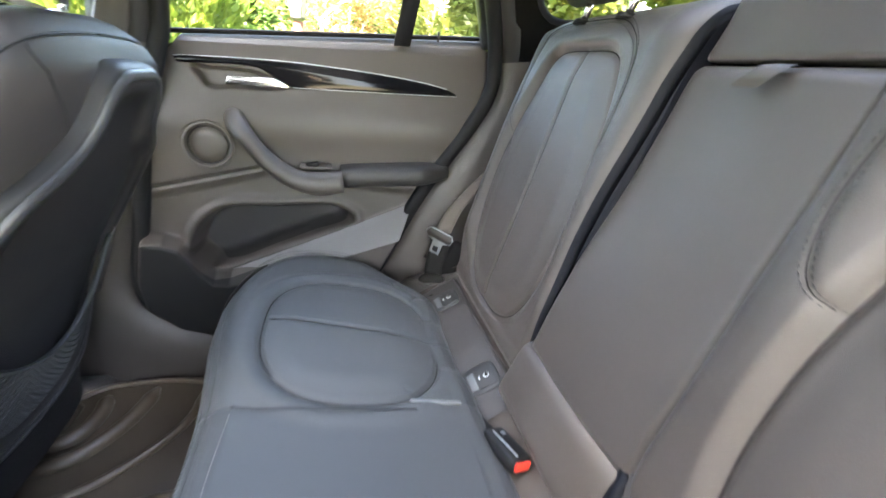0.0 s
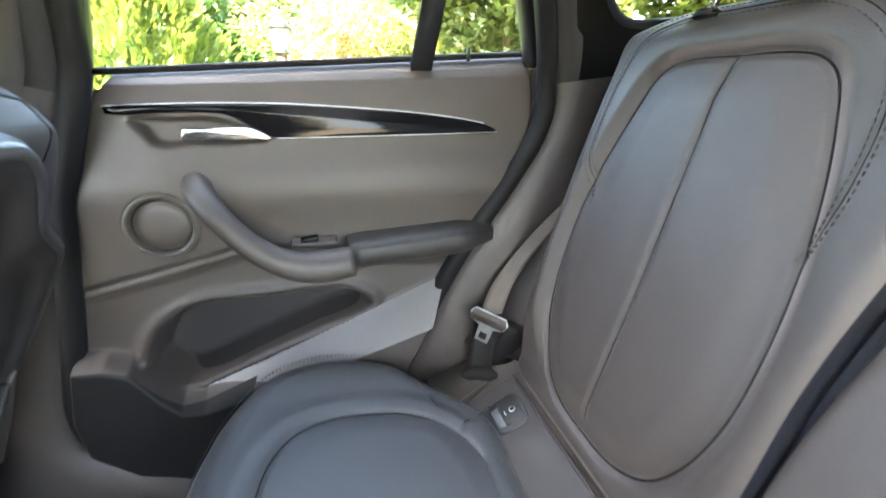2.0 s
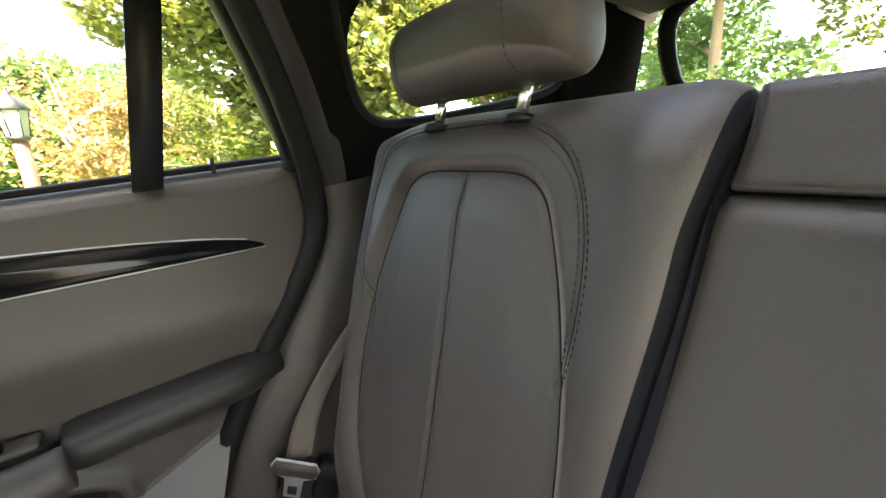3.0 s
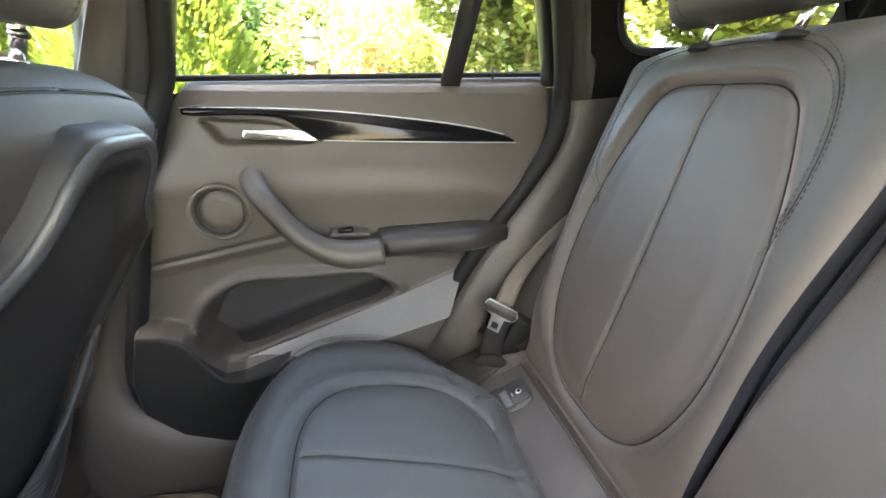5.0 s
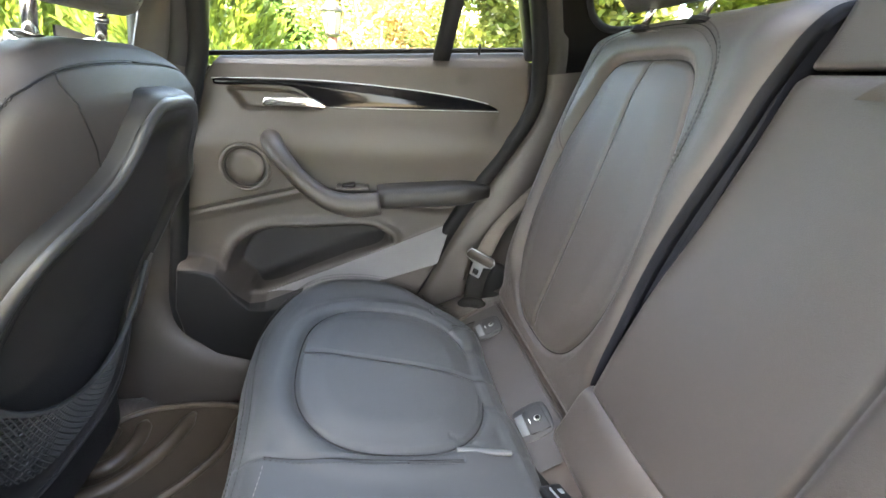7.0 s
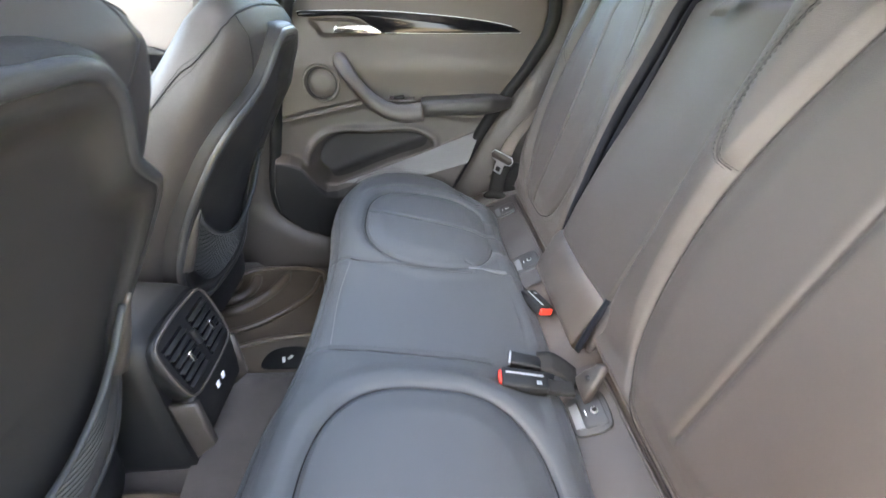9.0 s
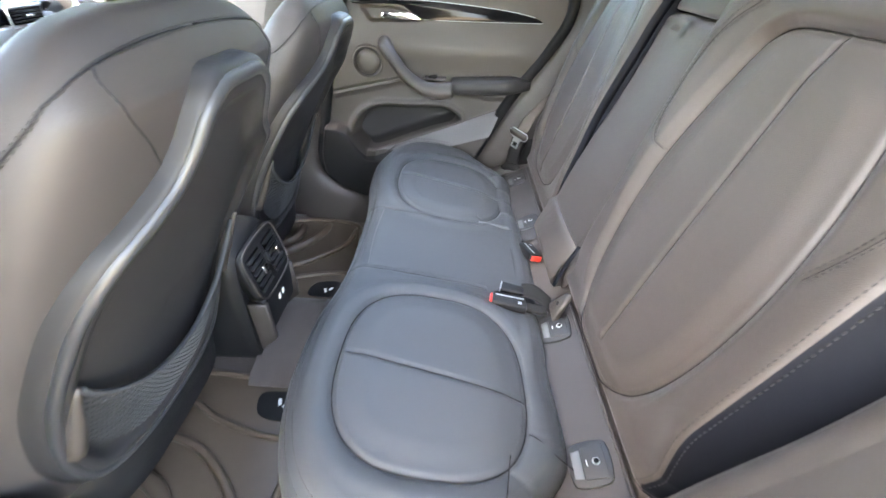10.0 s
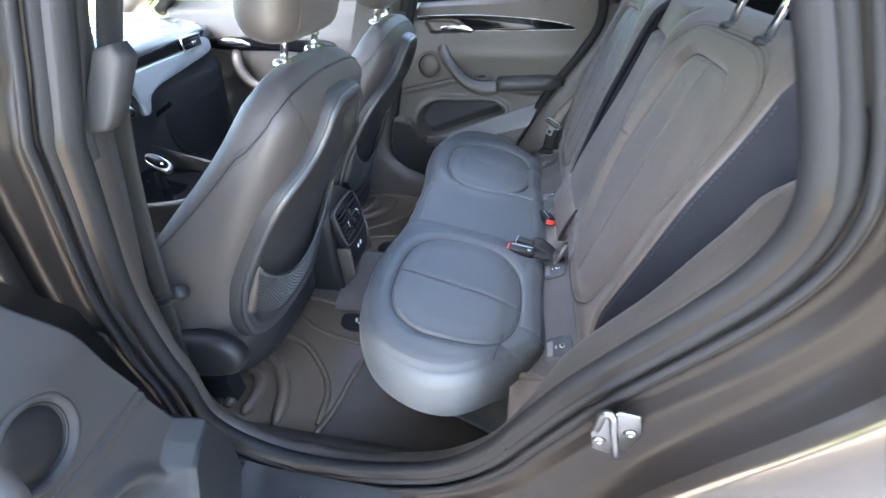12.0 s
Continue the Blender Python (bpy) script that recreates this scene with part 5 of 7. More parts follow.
def rear_belt(s):
    b = thing("rear_seat_belt", (0.0, s * 0.62, 0.66), "black rear seat belt with steel tongue hanging beside the seat", "seat belt", "rear belts")
    web = M_WEB_LIT if s > 0 else M_WEB
    p = spline([(0.36, 0.662, 1.25), (0.25, 0.667, 1.08), (0.12, 0.664, 0.95), (0.045, 0.645, 0.87), (0.012, 0.622, 0.815)], 24)
    strap("upper_webbing", [(x, s * y, z) for x, y, z in p], 0.046, web, b, [(0.92, s * -0.30, 0.25)] * 24)
    p = spline([(0.012, 0.622, 0.815), (0.020, 0.628, 0.74), (0.03, 0.61, 0.665)], 12)
    strap("lower_webbing", [(x, s * y, z) for x, y, z in p], 0.046, M_WEB, b, [(0.92, s * -0.3, 0.2)] * 12)
    p = spline([(0.012, 0.634, 0.800), (0.004, 0.630, 0.75), (-0.004, 0.622, 0.70), (-0.002, 0.612, 0.672)], 14)
    strap("folded_webbing", [(x, s * y, z) for x, y, z in p], 0.050, M_WEB, b, [(0.88, s * -0.45, 0.10 + 0.02 * k) for k in range(14)])
    tube("webbing_roll", [(x, s * y, z) for x, y, z in spline([(-0.040, 0.622, 0.684), (-0.010, 0.606, 0.696), (0.022, 0.590, 0.692)], 12)], np.interp(np.linspace(0, 1, 12), [0, 0.2, 0.8, 1], [0.006, 0.013, 0.014, 0.007]), M_WEB, b, 10)
    # block added to darken the gap behind the folded webbing
    box("gap_block", (0.050, s * 0.622, 0.735), (0.05, 0.030, 0.12), M_DARK, b, 0.010, (0, 20, s * -30), "dark block put in for the dark gap behind the belt")
    m = pose(0.006, s * 0.612, 0.812, 0, 0, 0) @ Matrix.Scale(1.2, 4) @ Matrix.Rotation(radians(s * -38), 4, "Z") @ Matrix.Rotation(radians(15), 4, "Y")
    o = [(-0.032, 0.006), (-0.026, 0.016), (0.026, 0.016), (0.032, 0.006), (0.028, -0.006), (0.012, -0.012), (0.011, -0.040), (-0.011, -0.040), (-0.012, -0.012), (-0.028, -0.006)]
    slab("tongue", o, lambda a, c, q: m @ V((a, s * (q - 0.006), c)), 0.003, M_GREY, b, 0.0008, "bright steel tongue")
    slab("tongue_grip", [(-0.030, 0.004), (-0.026, 0.014), (0.026, 0.014), (0.030, 0.004), (0.026, -0.004), (-0.026, -0.004)], lambda a, c, q: m @ V((a, s * (q - 0.010), c)), 0.010, M_PLASTIC, b, 0.003)
    slab("tongue_slot", [(-0.006, -0.034), (0.006, -0.034), (0.006, -0.022), (-0.006, -0.022)], lambda a, c, q: m @ V((a, s * (q - 0.0075), c)), 0.001, M_DARK, b, 0)


rear_belt(1)

# ---- front seats ----
def seat_back_x(z):
    """Rear face of a front seat back: leaning, then steeper towards its foot."""
    return float(eased(z, [0.50, 0.63, 0.75, 0.875, 1.05, 1.21], [-0.785, -0.750, -0.712, -0.655, -0.558, -0.478]))


SHELL = [(0.0, 1.214), (0.050, 1.211), (0.076, 1.192), (0.092, 1.160), (0.112, 1.126), (0.150, 1.098), (0.190, 1.072), (0.216, 1.03), (0.228, 0.97), (0.231, 0.88), (0.226, 0.78), (0.214, 0.70), (0.182, 0.632), (0.10, 0.598), (0.0, 0.590)]


SEAT_FRONT = ([0.54, 0.75, 0.865, 0.929, 1.024, 1.10, 1.161, 1.20, 1.235, 1.262], [-1.09, -1.03, -0.958, -0.892, -0.789, -0.705, -0.648, -0.62, -0.592, -0.560])


def eased(z, at, values):
    return sum(np.interp(z + d, at, values) for d in (-0.024, -0.012, 0.0, 0.012, 0.024)) / 5


def seat_prof(z):
    """Half width, depth and rear face of the seat back at a height."""
    w = np.interp(z, [0.54, 0.56, 0.70, 0.95, 1.10, 1.18, 1.22, 1.245, 1.258, 1.262], [0.205, 0.232, 0.255, 0.258, 0.240, 0.215, 0.190, 0.155, 0.115, 0.075])
    w = w if z > 1.2 else eased(z, [0.54, 0.56, 0.70, 0.95, 1.10, 1.18, 1.24], [0.205, 0.232, 0.255, 0.258, 0.240, 0.215, 0.180])
    xb = seat_back_x(min(z, 1.20)) - np.interp(z, [1.15, 1.20, 1.235, 1.262], [0, 0.006, 0.024, 0.052])
    xf = eased(z, SEAT_FRONT[0], SEAT_FRONT[1])
    return w, max(0.02, xb - xf), xb


def front_seat(yc, label):
    seat = thing("car_seat", (-0.85, yc, 0.39), label, "car seat", "front seats")
    rings = []
    zs = np.concatenate([np.linspace(0.54, 1.15, 30), np.linspace(1.165, 1.262, 14)])
    for z in zs:
        w, dep, xb = seat_prof(z)
        rings.append(superring(xb - dep / 2, yc, dep / 2, w, z, 72, 3.6))
    loft("backrest", rings, M_LEATHER_SIDE, seat, True, (True, True))
    # sewn seams: down each flank, across the top, and a short one from each corner to the shell
    def ring_pt(z, ang, sd, lift=1.002):
        w, dep, xb = seat_prof(z)
        c, q = math.cos(radians(ang)), math.sin(radians(ang))
        return (xb - dep / 2 + dep / 2 * lift * math.copysign(abs(c) ** (2 / 3.6), c), yc + sd * w * lift * abs(q) ** (2 / 3.6), z)

    main = [(0.86, 125), (0.929, 115), (1.024, 102), (1.10, 94.5), (1.155, 90), (1.199, 80), (1.218, 62), (1.229, 46), (1.237, 20), (1.240, 0)]
    tee = [(1.229, 46), (1.203, 38), (1.161, 22), (1.126, 13.5)]
    for sd in (-1, 1):
        for k in (-1.6, 0.0, 1.6):
            for run, n in ((spline(main, 110), 0.0), (spline(tee, 30), 0.3)):
                pts = [ring_pt(z + k * 0.0012 * (a < 50), max(0.0, a + k * (1 if a > 50 else n)), sd, 1.005 if k else 1.003) for z, a in run]
                if k:
                    stitch_row("stitching", pts, M_THREAD_DARK, seat, label="dark thread stitching")
                else:
                    tube("seam", pts, 0.0011, M_DARK, seat, 5)
    # hard shell on the back: rim, recessed panel, net pocket
    poly = spline([(a, z) for a, z in SHELL] + [(-a, z) for a, z in SHELL[-2:0:-1]], 140, True)

    def skin(a, z, lift):
        w, dep, xb = seat_prof(z)
        q = (1 - min(0.999, abs(a) / w) ** 3.6) ** (1 / 3.6)
        return V((xb - dep / 2 + dep / 2 * q + lift, yc + a, z))

    rows = []
    for k in (0, 0.012, 0.025, 0.05, 0.09, 0.125, 0.145, 0.165, 0.19, 0.23, 0.3, 0.45, 0.6, 0.8, 1.0):
        row = []
        for a, z in poly:
            f = 1 - k
            aa, zz = a * f, 0.88 + (z - 0.88) * f
            lift = np.interp(k, [0, 0.012, 0.03, 0.08, 0.125, 0.15, 0.19, 1.0], [-0.012, 0.014, 0.022, 0.026, 0.024, 0.014, 0.005, 0.004])
            row.append(skin(aa, zz, lift))
        rows.append(row)
    shell = loft("back_shell", rows, M_SHELL, seat, True, (False, False), "hard black plastic back shell with raised rim")
    tube("rim", [skin(a * 0.94, 0.88 + (z - 0.88) * 0.94, 0.020) for a, z in poly], 0.0085, M_RIM, shell, 10, True, label="satin black raised rim")
    # net
    def net_top(u):
        return 0.880 - 0.125 * (1 - (2 * u - 1) ** 2) ** 0.8

    def net_pt(u, v):
        a = -0.192 + 0.384 * u
        z0, z1 = 0.640 + 0.13 * abs(2 * u - 1) ** 3, net_top(u)
        return skin(a, z0 + (z1 - z0) * v, 0.018 + 0.022 * math.sin(math.pi * min(1, u)) * (0.3 + 0.7 * v))

    verts, faces = [], []
    nu_, nv_ = 30, 10

    def strand(pts, r):
        rr = tube_rings(pts, r, 4)
        i = len(verts)
        for q in rr:
            verts.extend(q)
        for a in range(len(rr) - 1):
            for j in range(4):
                faces.append((i + a * 4 + j, i + a * 4 + (j + 1) % 4, i + a * 4 + 4 + (j + 1) % 4, i + a * 4 + 4 + j))

    for i in range(-nv_, nu_ + 1):
        for d in (1, -1):
            pts = []
            for j in range(nv_ + 1):
                u = (i + (j if d > 0 else nv_ - j)) / nu_
                if 0 <= u <= 1:
                    pts.append(net_pt(u, j / nv_))
            if len(pts) > 1:
                strand(pts, 0.0016)
    mesh_ob("net", verts, faces, M_NET, shell, "black knotted storage net")
    tube("net_edge", [net_pt(u, 1.0) for u in np.linspace(0, 1, 40)], 0.006, M_NET, shell, 8, False, 0.6, label="elastic net edge")
    for sd in (0, 1):
        pts = [net_pt(sd, v) + V((0.002, (-1, 1)[sd] * 0.008, 0)) for v in np.linspace(-0.15, 1.12, 10)]
        tube("net_clip", pts, np.interp(np.linspace(0, 1, 10), [0, 0.5, 1], [0.014, 0.012, 0.003]), M_PLASTIC, shell, 8)
    # seat cushion, recliner cover
    rings = [superring(-1.11, yc, 0.375 * k, 0.255 * k, z, 48, 4.0) for z, k in ((0.50, 0.93), (0.52, 0.98), (0.60, 1.0), (0.645, 0.985), (0.665, 0.94), (0.668, 0.80), (0.66, 0.4))]
    verts = [q for r in rings for q in r]
    faces = grid_faces(len(rings), 48, False, True) + [tuple(range(48)), tuple(reversed(range(len(verts) - 48, len(verts))))]
    # lower and rear faces are set black instead of leather
    low = lambda f: max(verts[i][2] for i in f) < 0.61 or sum(verts[i][0] for i in f) / len(f) > -0.86
    mesh_ob("seat_cushion", verts, [f for f in faces if not low(f)], M_LEATHER_SKYLIT, seat)
    mesh_ob("cushion_low_rear", verts, [f for f in faces if low(f)], M_DARK, seat, "black lower and rear faces of the cushion")
    for sd in (-1,) if yc < 0 else ():
        o = spline([(-0.92, 0.605), (-0.79, 0.602), (-0.735, 0.622), (-0.706, 0.662), (-0.715, 0.705), (-0.76, 0.728), (-0.84, 0.724), (-0.92, 0.69)], 30, True)
        slab("side_cover", o, lambda a, b, c, sd=sd: V((a, yc + sd * (0.250 + c), b)), 0.042, M_DARK, seat, 0.016, "black plastic recliner cover", 3)
    box("seat_rail", (-1.10, yc - 0.2, 0.435), (0.50, 0.05, 0.10), M_DARK, seat)
    box("seat_rail", (-1.10, yc + 0.2, 0.435), (0.50, 0.05, 0.10), M_DARK, seat)
    return seat, headrest("front_headrest", yc * 0.95, -0.555, 1.375, 0.27, 0.16, 0.115, 0.064, 1.258, "front headrests", 14, "", 2)


FRONT_Y = 0.345
front_seat(-FRONT_Y, "black leather front seat with hard back shell and net, driver's side")
for ob_ in front_seat(FRONT_Y + 0.010, "black leather front seat with hard back shell and net, passenger's side"):
    ob_.matrix_world = Matrix.Translation((-0.044, 0, -0.026)) @ ob_.matrix_world

# ---- dashboard and driver's fittings ----
def dashboard():
    d = thing("dashboard", (-1.6, 0, 0.5), "dark soft dashboard with silver strip, gloss black inlay and air vents", "dashboard")
    rings = []
    for y in np.linspace(-0.70, 0.70, 50):
        e = 1 - abs(y / 0.70) ** 6 * 0.10
        dx = -0.05 * (y / 0.7) ** 2
        prof = [(-1.97, 0.55), (-1.62, 0.55), (-1.53, 0.70), (-1.50, 0.95), (-1.485, 1.06), (-1.475, 1.10), (-1.50, 1.115), (-1.50, 1.205), (-1.475, 1.225), (-1.49, 1.25), (-1.56, 1.270), (-1.72, 1.289), (-1.95, 1.294), (-1.99, 1.20)]
        rings.append([(x + dx, y, 0.5 + (z - 0.5) * (0.96 + 0.04 * e)) for x, z in spline(prof, 60)])
    verts = [p for r in rings for p in r]
    faces = grid_faces(50, 60)
    mesh_ob("dash_body", verts, [f for f in faces if verts[f[0]][2] < 1.135], M_BLACKTRIM, d, "black plastic lower dashboard")
    mesh_ob("dash_pad", verts, [f for f in faces if verts[f[0]][2] >= 1.135], M_DASH, d, "dark soft dashboard top")
    pl = lambda x0: (lambda a, b, c: V((x0 + c - 0.05 * (a / 0.7) ** 2, a, b)))
    slab("inlay", spline([(0.138, 1.203), (0.226, 1.222), (0.371, 1.232), (0.446, 1.237), (0.62, 1.247), (0.655, 1.24), (0.60, 1.217), (0.45, 1.204), (0.284, 1.203), (0.150, 1.194)], 60, True), pl(-1.495), 0.020, M_GLOSS, d, 0.005, "gloss black inlay above a silver strip")
    slab("silver_strip", spline([(0.138, 1.176), (0.150, 1.182), (0.254, 1.189), (0.434, 1.196), (0.642, 1.214), (0.655, 1.175), (0.433, 1.137), (0.245, 1.112), (0.195, 1.088), (0.168, 1.042), (0.138, 1.043), (0.141, 1.10)], 80, True), pl(-1.49), 0.022, M_GREY, d, 0.006, "silver grey trim strip")
    tube("silver_line", [pl(-1.468)(a, b, 0) for a, b in spline([(-0.13, 1.190), (0.02, 1.187), (0.14, 1.186)], 16)], 0.006, M_GREY, d, 8)

    def vent(y0, y1, z0, z1, x, frame_mat):
        v = slab("air_vent", [(y0, z0), (y1, z0), (y1, z1), (y0, z1)], pl(x), 0.024, M_GLOSS, d, 0.004)
        n = 4
        for k in range(n):
            slab("slat", [(y0 + 0.008, z0 + 0.008 + (z1 - z0 - 0.016) * k / (n - 1) - 0.002), (y1 - 0.008, z0 + 0.008 + (z1 - z0 - 0.016) * k / (n - 1) - 0.002), (y1 - 0.008, z0 + 0.008 + (z1 - z0 - 0.016) * k / (n - 1) + 0.002), (y0 + 0.008, z0 + 0.008 + (z1 - z0 - 0.016) * k / (n - 1) + 0.002)], pl(x + 0.018), 0.010, M_DARK, v, 0)
        slab("tab", [((y0 + y1) / 2 - 0.012, (z0 + z1) / 2 - 0.004), ((y0 + y1) / 2 + 0.012, (z0 + z1) / 2 - 0.004), ((y0 + y1) / 2 + 0.012, (z0 + z1) / 2 + 0.004), ((y0 + y1) / 2 - 0.012, (z0 + z1) / 2 + 0.004)], pl(x + 0.026), 0.008, M_CHROME, v, 0.002)
        lo = [(y0 - 0.004, z0 - 0.004), (y1 + 0.004, z0 - 0.004), (y1 + 0.004, z1 + 0.004), (y0 - 0.004, z1 + 0.004)]
        tube("frame", [pl(x + 0.022)(a, b, 0) for a, b in lo], 0.0045, frame_mat, v, 6, True)

    vent(0.455, 0.580, 1.198, 1.238, -1.485, M_GREY)
    vent(-0.175, -0.085, 1.197, 1.243, -1.49, M_GREY)
    vent(0.0, 0.125, 1.197, 1.243, -1.49, M_GREY)
    box("hazard_panel", (-1.475, -0.042, 1.220), (0.02, 0.066, 0.046), M_GREY, d, 0.004)
    box("radio_strip", (-1.485, -0.012, 1.158), (0.03, 0.235, 0.034), M_GREY, d, 0.006)
    box("disc_slot", (-1.473, -0.012, 1.145), (0.012, 0.22, 0.006), M_GLOSS, d, 0.001)
    box("radio_face", (-1.49, -0.008, 1.112), (0.03, 0.24, 0.056), M_GLOSS, d, 0.005)
    clim = box("climate_panel", (-1.485, -0.020, 1.070), (0.035, 0.235, 0.048), M_GLOSS, d, 0.006)
    for y in (-0.104, 0.064):
        lathe("dial", [(0.0, 0.022), (0.017, 0.022), (0.021, 0.018), (0.022, 0.0)], pose(-1.470, y, 1.077, 0, 90, 0), M_CHROME, clim, 28, label="chrome ringed climate dial")
        lathe("dial_face", [(0.0, 0.0235), (0.014, 0.0235), (0.0145, 0.02)], pose(-1.470, y, 1.077, 0, 90, 0), M_GLOSS, clim, 20)
    box("display_bar", (-1.467, -0.020, 1.082), (0.006, 0.11, 0.018), M_GREY, clim, 0.002)
    for k in range(6):
        box("button", (-1.466, -0.087 + 0.027 * k, 1.056), (0.006, 0.018, 0.007), M_GREY, clim, 0.001)
    box("screen_frame", (-1.52, -0.045, 1.315), (0.02, 0.27, 0.115), M_DARK, d, 0.006, (0, -8, 0))
    box("screen", (-1.508, -0.045, 1.316), (0.004, 0.25, 0.098), M_SCREEN, d, 0.001, (0, -8, 0), "dark switched-off display")
    slab("glove_box", spline([(0.26, 1.045), (0.60, 1.075), (0.64, 1.03), (0.62, 0.84), (0.30, 0.82), (0.25, 0.90)], 40, True), pl(-1.515), 0.022, M_DARK, d, 0.008, "black glove box lid")
    box("glove_box_handle", (-1.500, 0.25, 1.030), (0.012, 0.095, 0.022), M_GLOSS, d, 0.004, (10, 0, 0))
    return d


dash = dashboard()
dash.matrix_world = Matrix.Translation((0, 0, -0.10)) @ dash.matrix_world


def steering_wheel():
    w = thing("steering_wheel", (-1.4, -0.385, 0.95), "black leather steering wheel with silver spokes", "steering wheel")
    m = pose(-1.25, -0.445, 1.135, 0, 66, 0)
    tube("rim", [m @ V((0.180 * math.cos(a), 0.180 * math.sin(a), 0)) for a in np.linspace(0, 2 * math.pi, 60, endpoint=False)], 0.016, M_DARK, w, 12, True)
    lathe("hub", [(0.0, 0.03), (0.05, 0.028), (0.075, 0.012), (0.078, -0.03)], m, M_DARK, w, 32)
    for a in (8, 172, 270):
        c, s = math.cos(radians(a + 90)), math.sin(radians(a + 90))
        tube("spoke", [m @ V((c * 0.06, s * 0.06, 0.005)), m @ V((c * 0.175, s * 0.175, 0))], 0.018, M_GREY, w, 8, False, 0.5)
    tube("column", [m @ V((0, 0, -0.02)), m @ V((0, 0, -0.30))], 0.045, M_DARK, w, 14)


steering_wheel()


def driver_belt():
    b = thing("front_seat_belt", (-0.79, -0.64, 0.66), "black front seat belt running down the pillar to a floor anchor", "seat belt")
    p = spline([(-0.665, -0.585, 1.42), (-0.705, -0.622, 1.28), (-0.752, -0.638, 1.10), (-0.80, -0.640, 0.90), (-0.835, -0.642, 0.75), (-0.858, -0.644, 0.64)], 30)
    strap("webbing", p, 0.048, M_WEB, b, [(0.96, 0.05, 0.26)] * 30)
    for dz in (-0.012, 0.006):
        tube("guide_bar", [(-0.835, -0.648, 0.856 + dz), (-0.768, -0.630, 0.876 + dz)], 0.006, M_DARK, b, 12)
    lathe("end_cap", [(0.0, 0.012), (0.012, 0.011), (0.015, 0.004), (0.015, -0.006)], pose(-0.766, -0.633, 0.879, 0, 74, 15), M_DARK, b, 18)
    box("anchor_cover", (-0.872, -0.650, 0.575), (0.062, 0.030, 0.14), M_DARK, b, 0.010, (0, 18, 0), "black plastic anchor cover")
    box("anchor_edge", (-0.856, -0.634, 0.640), (0.058, 0.006, 0.010), M_STEEL, b, 0.002, (0, 18, 0))


driver_belt()
t_ = thing("belt_height_cover", (-0.645, -0.69, 1.245), "black plastic belt height cover on the pillar", "pillar cover")
slab("cover", [(-0.644, 1.336), (-0.618, 1.341), (-0.606, 1.325), (-0.634, 1.262), (-0.646, 1.246), (-0.676, 1.243), (-0.674, 1.27)], lambda a, b, c: V((a, lean(-0.688 - c, b), b)), 0.030, M_BLACKTRIM, t_, 0.006, "", 3)


def striker():
    k = thing("door_striker", (0.047, -0.775, 0.905), "bright zinc door striker loop on a bolted plate", "door striker")
    m = Matrix.Translation((0.036, -0.7925, 0.886)) @ Matrix.Rotation(radians(90), 4, "X")
    o = [(-0.031, -0.008), (-0.021, -0.046), (0.002, -0.054), (0.026, -0.036), (0.034, 0.004), (0.022, 0.046), (-0.004, 0.048), (-0.024, 0.022)]
    slab("plate", o, lambda a, b, c: m @ V((a, b, c)), 0.004, M_STEEL, k, 0.0015, "", 3)
    legs = spline([(-0.024, -0.002, 0.0), (-0.028, 0.030, 0.010), (-0.028, 0.060, 0.016), (-0.021, 0.064, 0.018), (-0.008, 0.020, 0.020), (0.006, -0.030, 0.016), (0.008, -0.040, 0.0)], 30)
    loft("loop", tube_rings([m @ V(p) for p in legs], 0.0052, 12), M_STEEL, k)
    web = [m @ V((-0.018 + 0.022 * u, 0.044 - 0.066 * u, h)) for u in (0, 0.5, 1) for h in (0.0, 0.014)]
    loft("web", [[q + V((0.002, 0, 0.001)) for q in (web[0], web[1], web[3], web[5], web[4])], [q - V((0.002, 0, 0.001)) for q in (web[0], web[1], web[3], web[5], web[4])]], M_STEEL, k, flat=True)
    for a, b in ((0.018, 0.006), (-0.017, -0.022)):
        lathe("screw", [(0.0, 0.006), (0.003, 0.006), (0.0036, 0.0075), (0.0075, 0.0068), (0.0095, 0.004)], m @ pose(a, b, 0), M_STEEL, k, 16)


striker()


def hinge(z):
    h = thing("hinge", (-0.80, -0.79, z), "painted steel rear door hinge on the pillar", "hinge", "rear door hinges")
    slab("leaf", [(-0.835, z - 0.045), (-0.80, z - 0.050), (-0.765, z - 0.020), (-0.758, z + 0.025), (-0.785, z + 0.040), (-0.83, z + 0.020)], lambda a, b, c: V((a, -0.788 - c, b)), 0.006, M_JAMB_SHADED, h, 0.002)
    tube("knuckle", [(-0.822, -0.806, z - 0.028), (-0.818, -0.806, z + 0.028)], 0.010, M_STEEL, h, 14)
    slab("arm", [(-0.842, z - 0.070), (-0.815, z - 0.075), (-0.790, z - 0.020), (-0.770, z + 0.012), (-0.786, z + 0.022), (-0.812, z - 0.004), (-0.836, z - 0.040)], lambda a, b, c: V((a, -0.797 - c - 0.25 * (z - b), b)), 0.008, M_STEEL, h, 0.003)
    for a, c in ((-0.780, 0.006), (-0.806, -0.016), (-0.826, -0.052)):
        lathe("bolt", [(0.0, 0.010), (0.006, 0.010), (0.009, 0.006), (0.010, 0.0)], pose(a, -0.804 + 0.25 * min(0, c), z + c, 90, 0, 0), M_STEEL, h, 6)


hinge(0.905)
hinge(0.62)


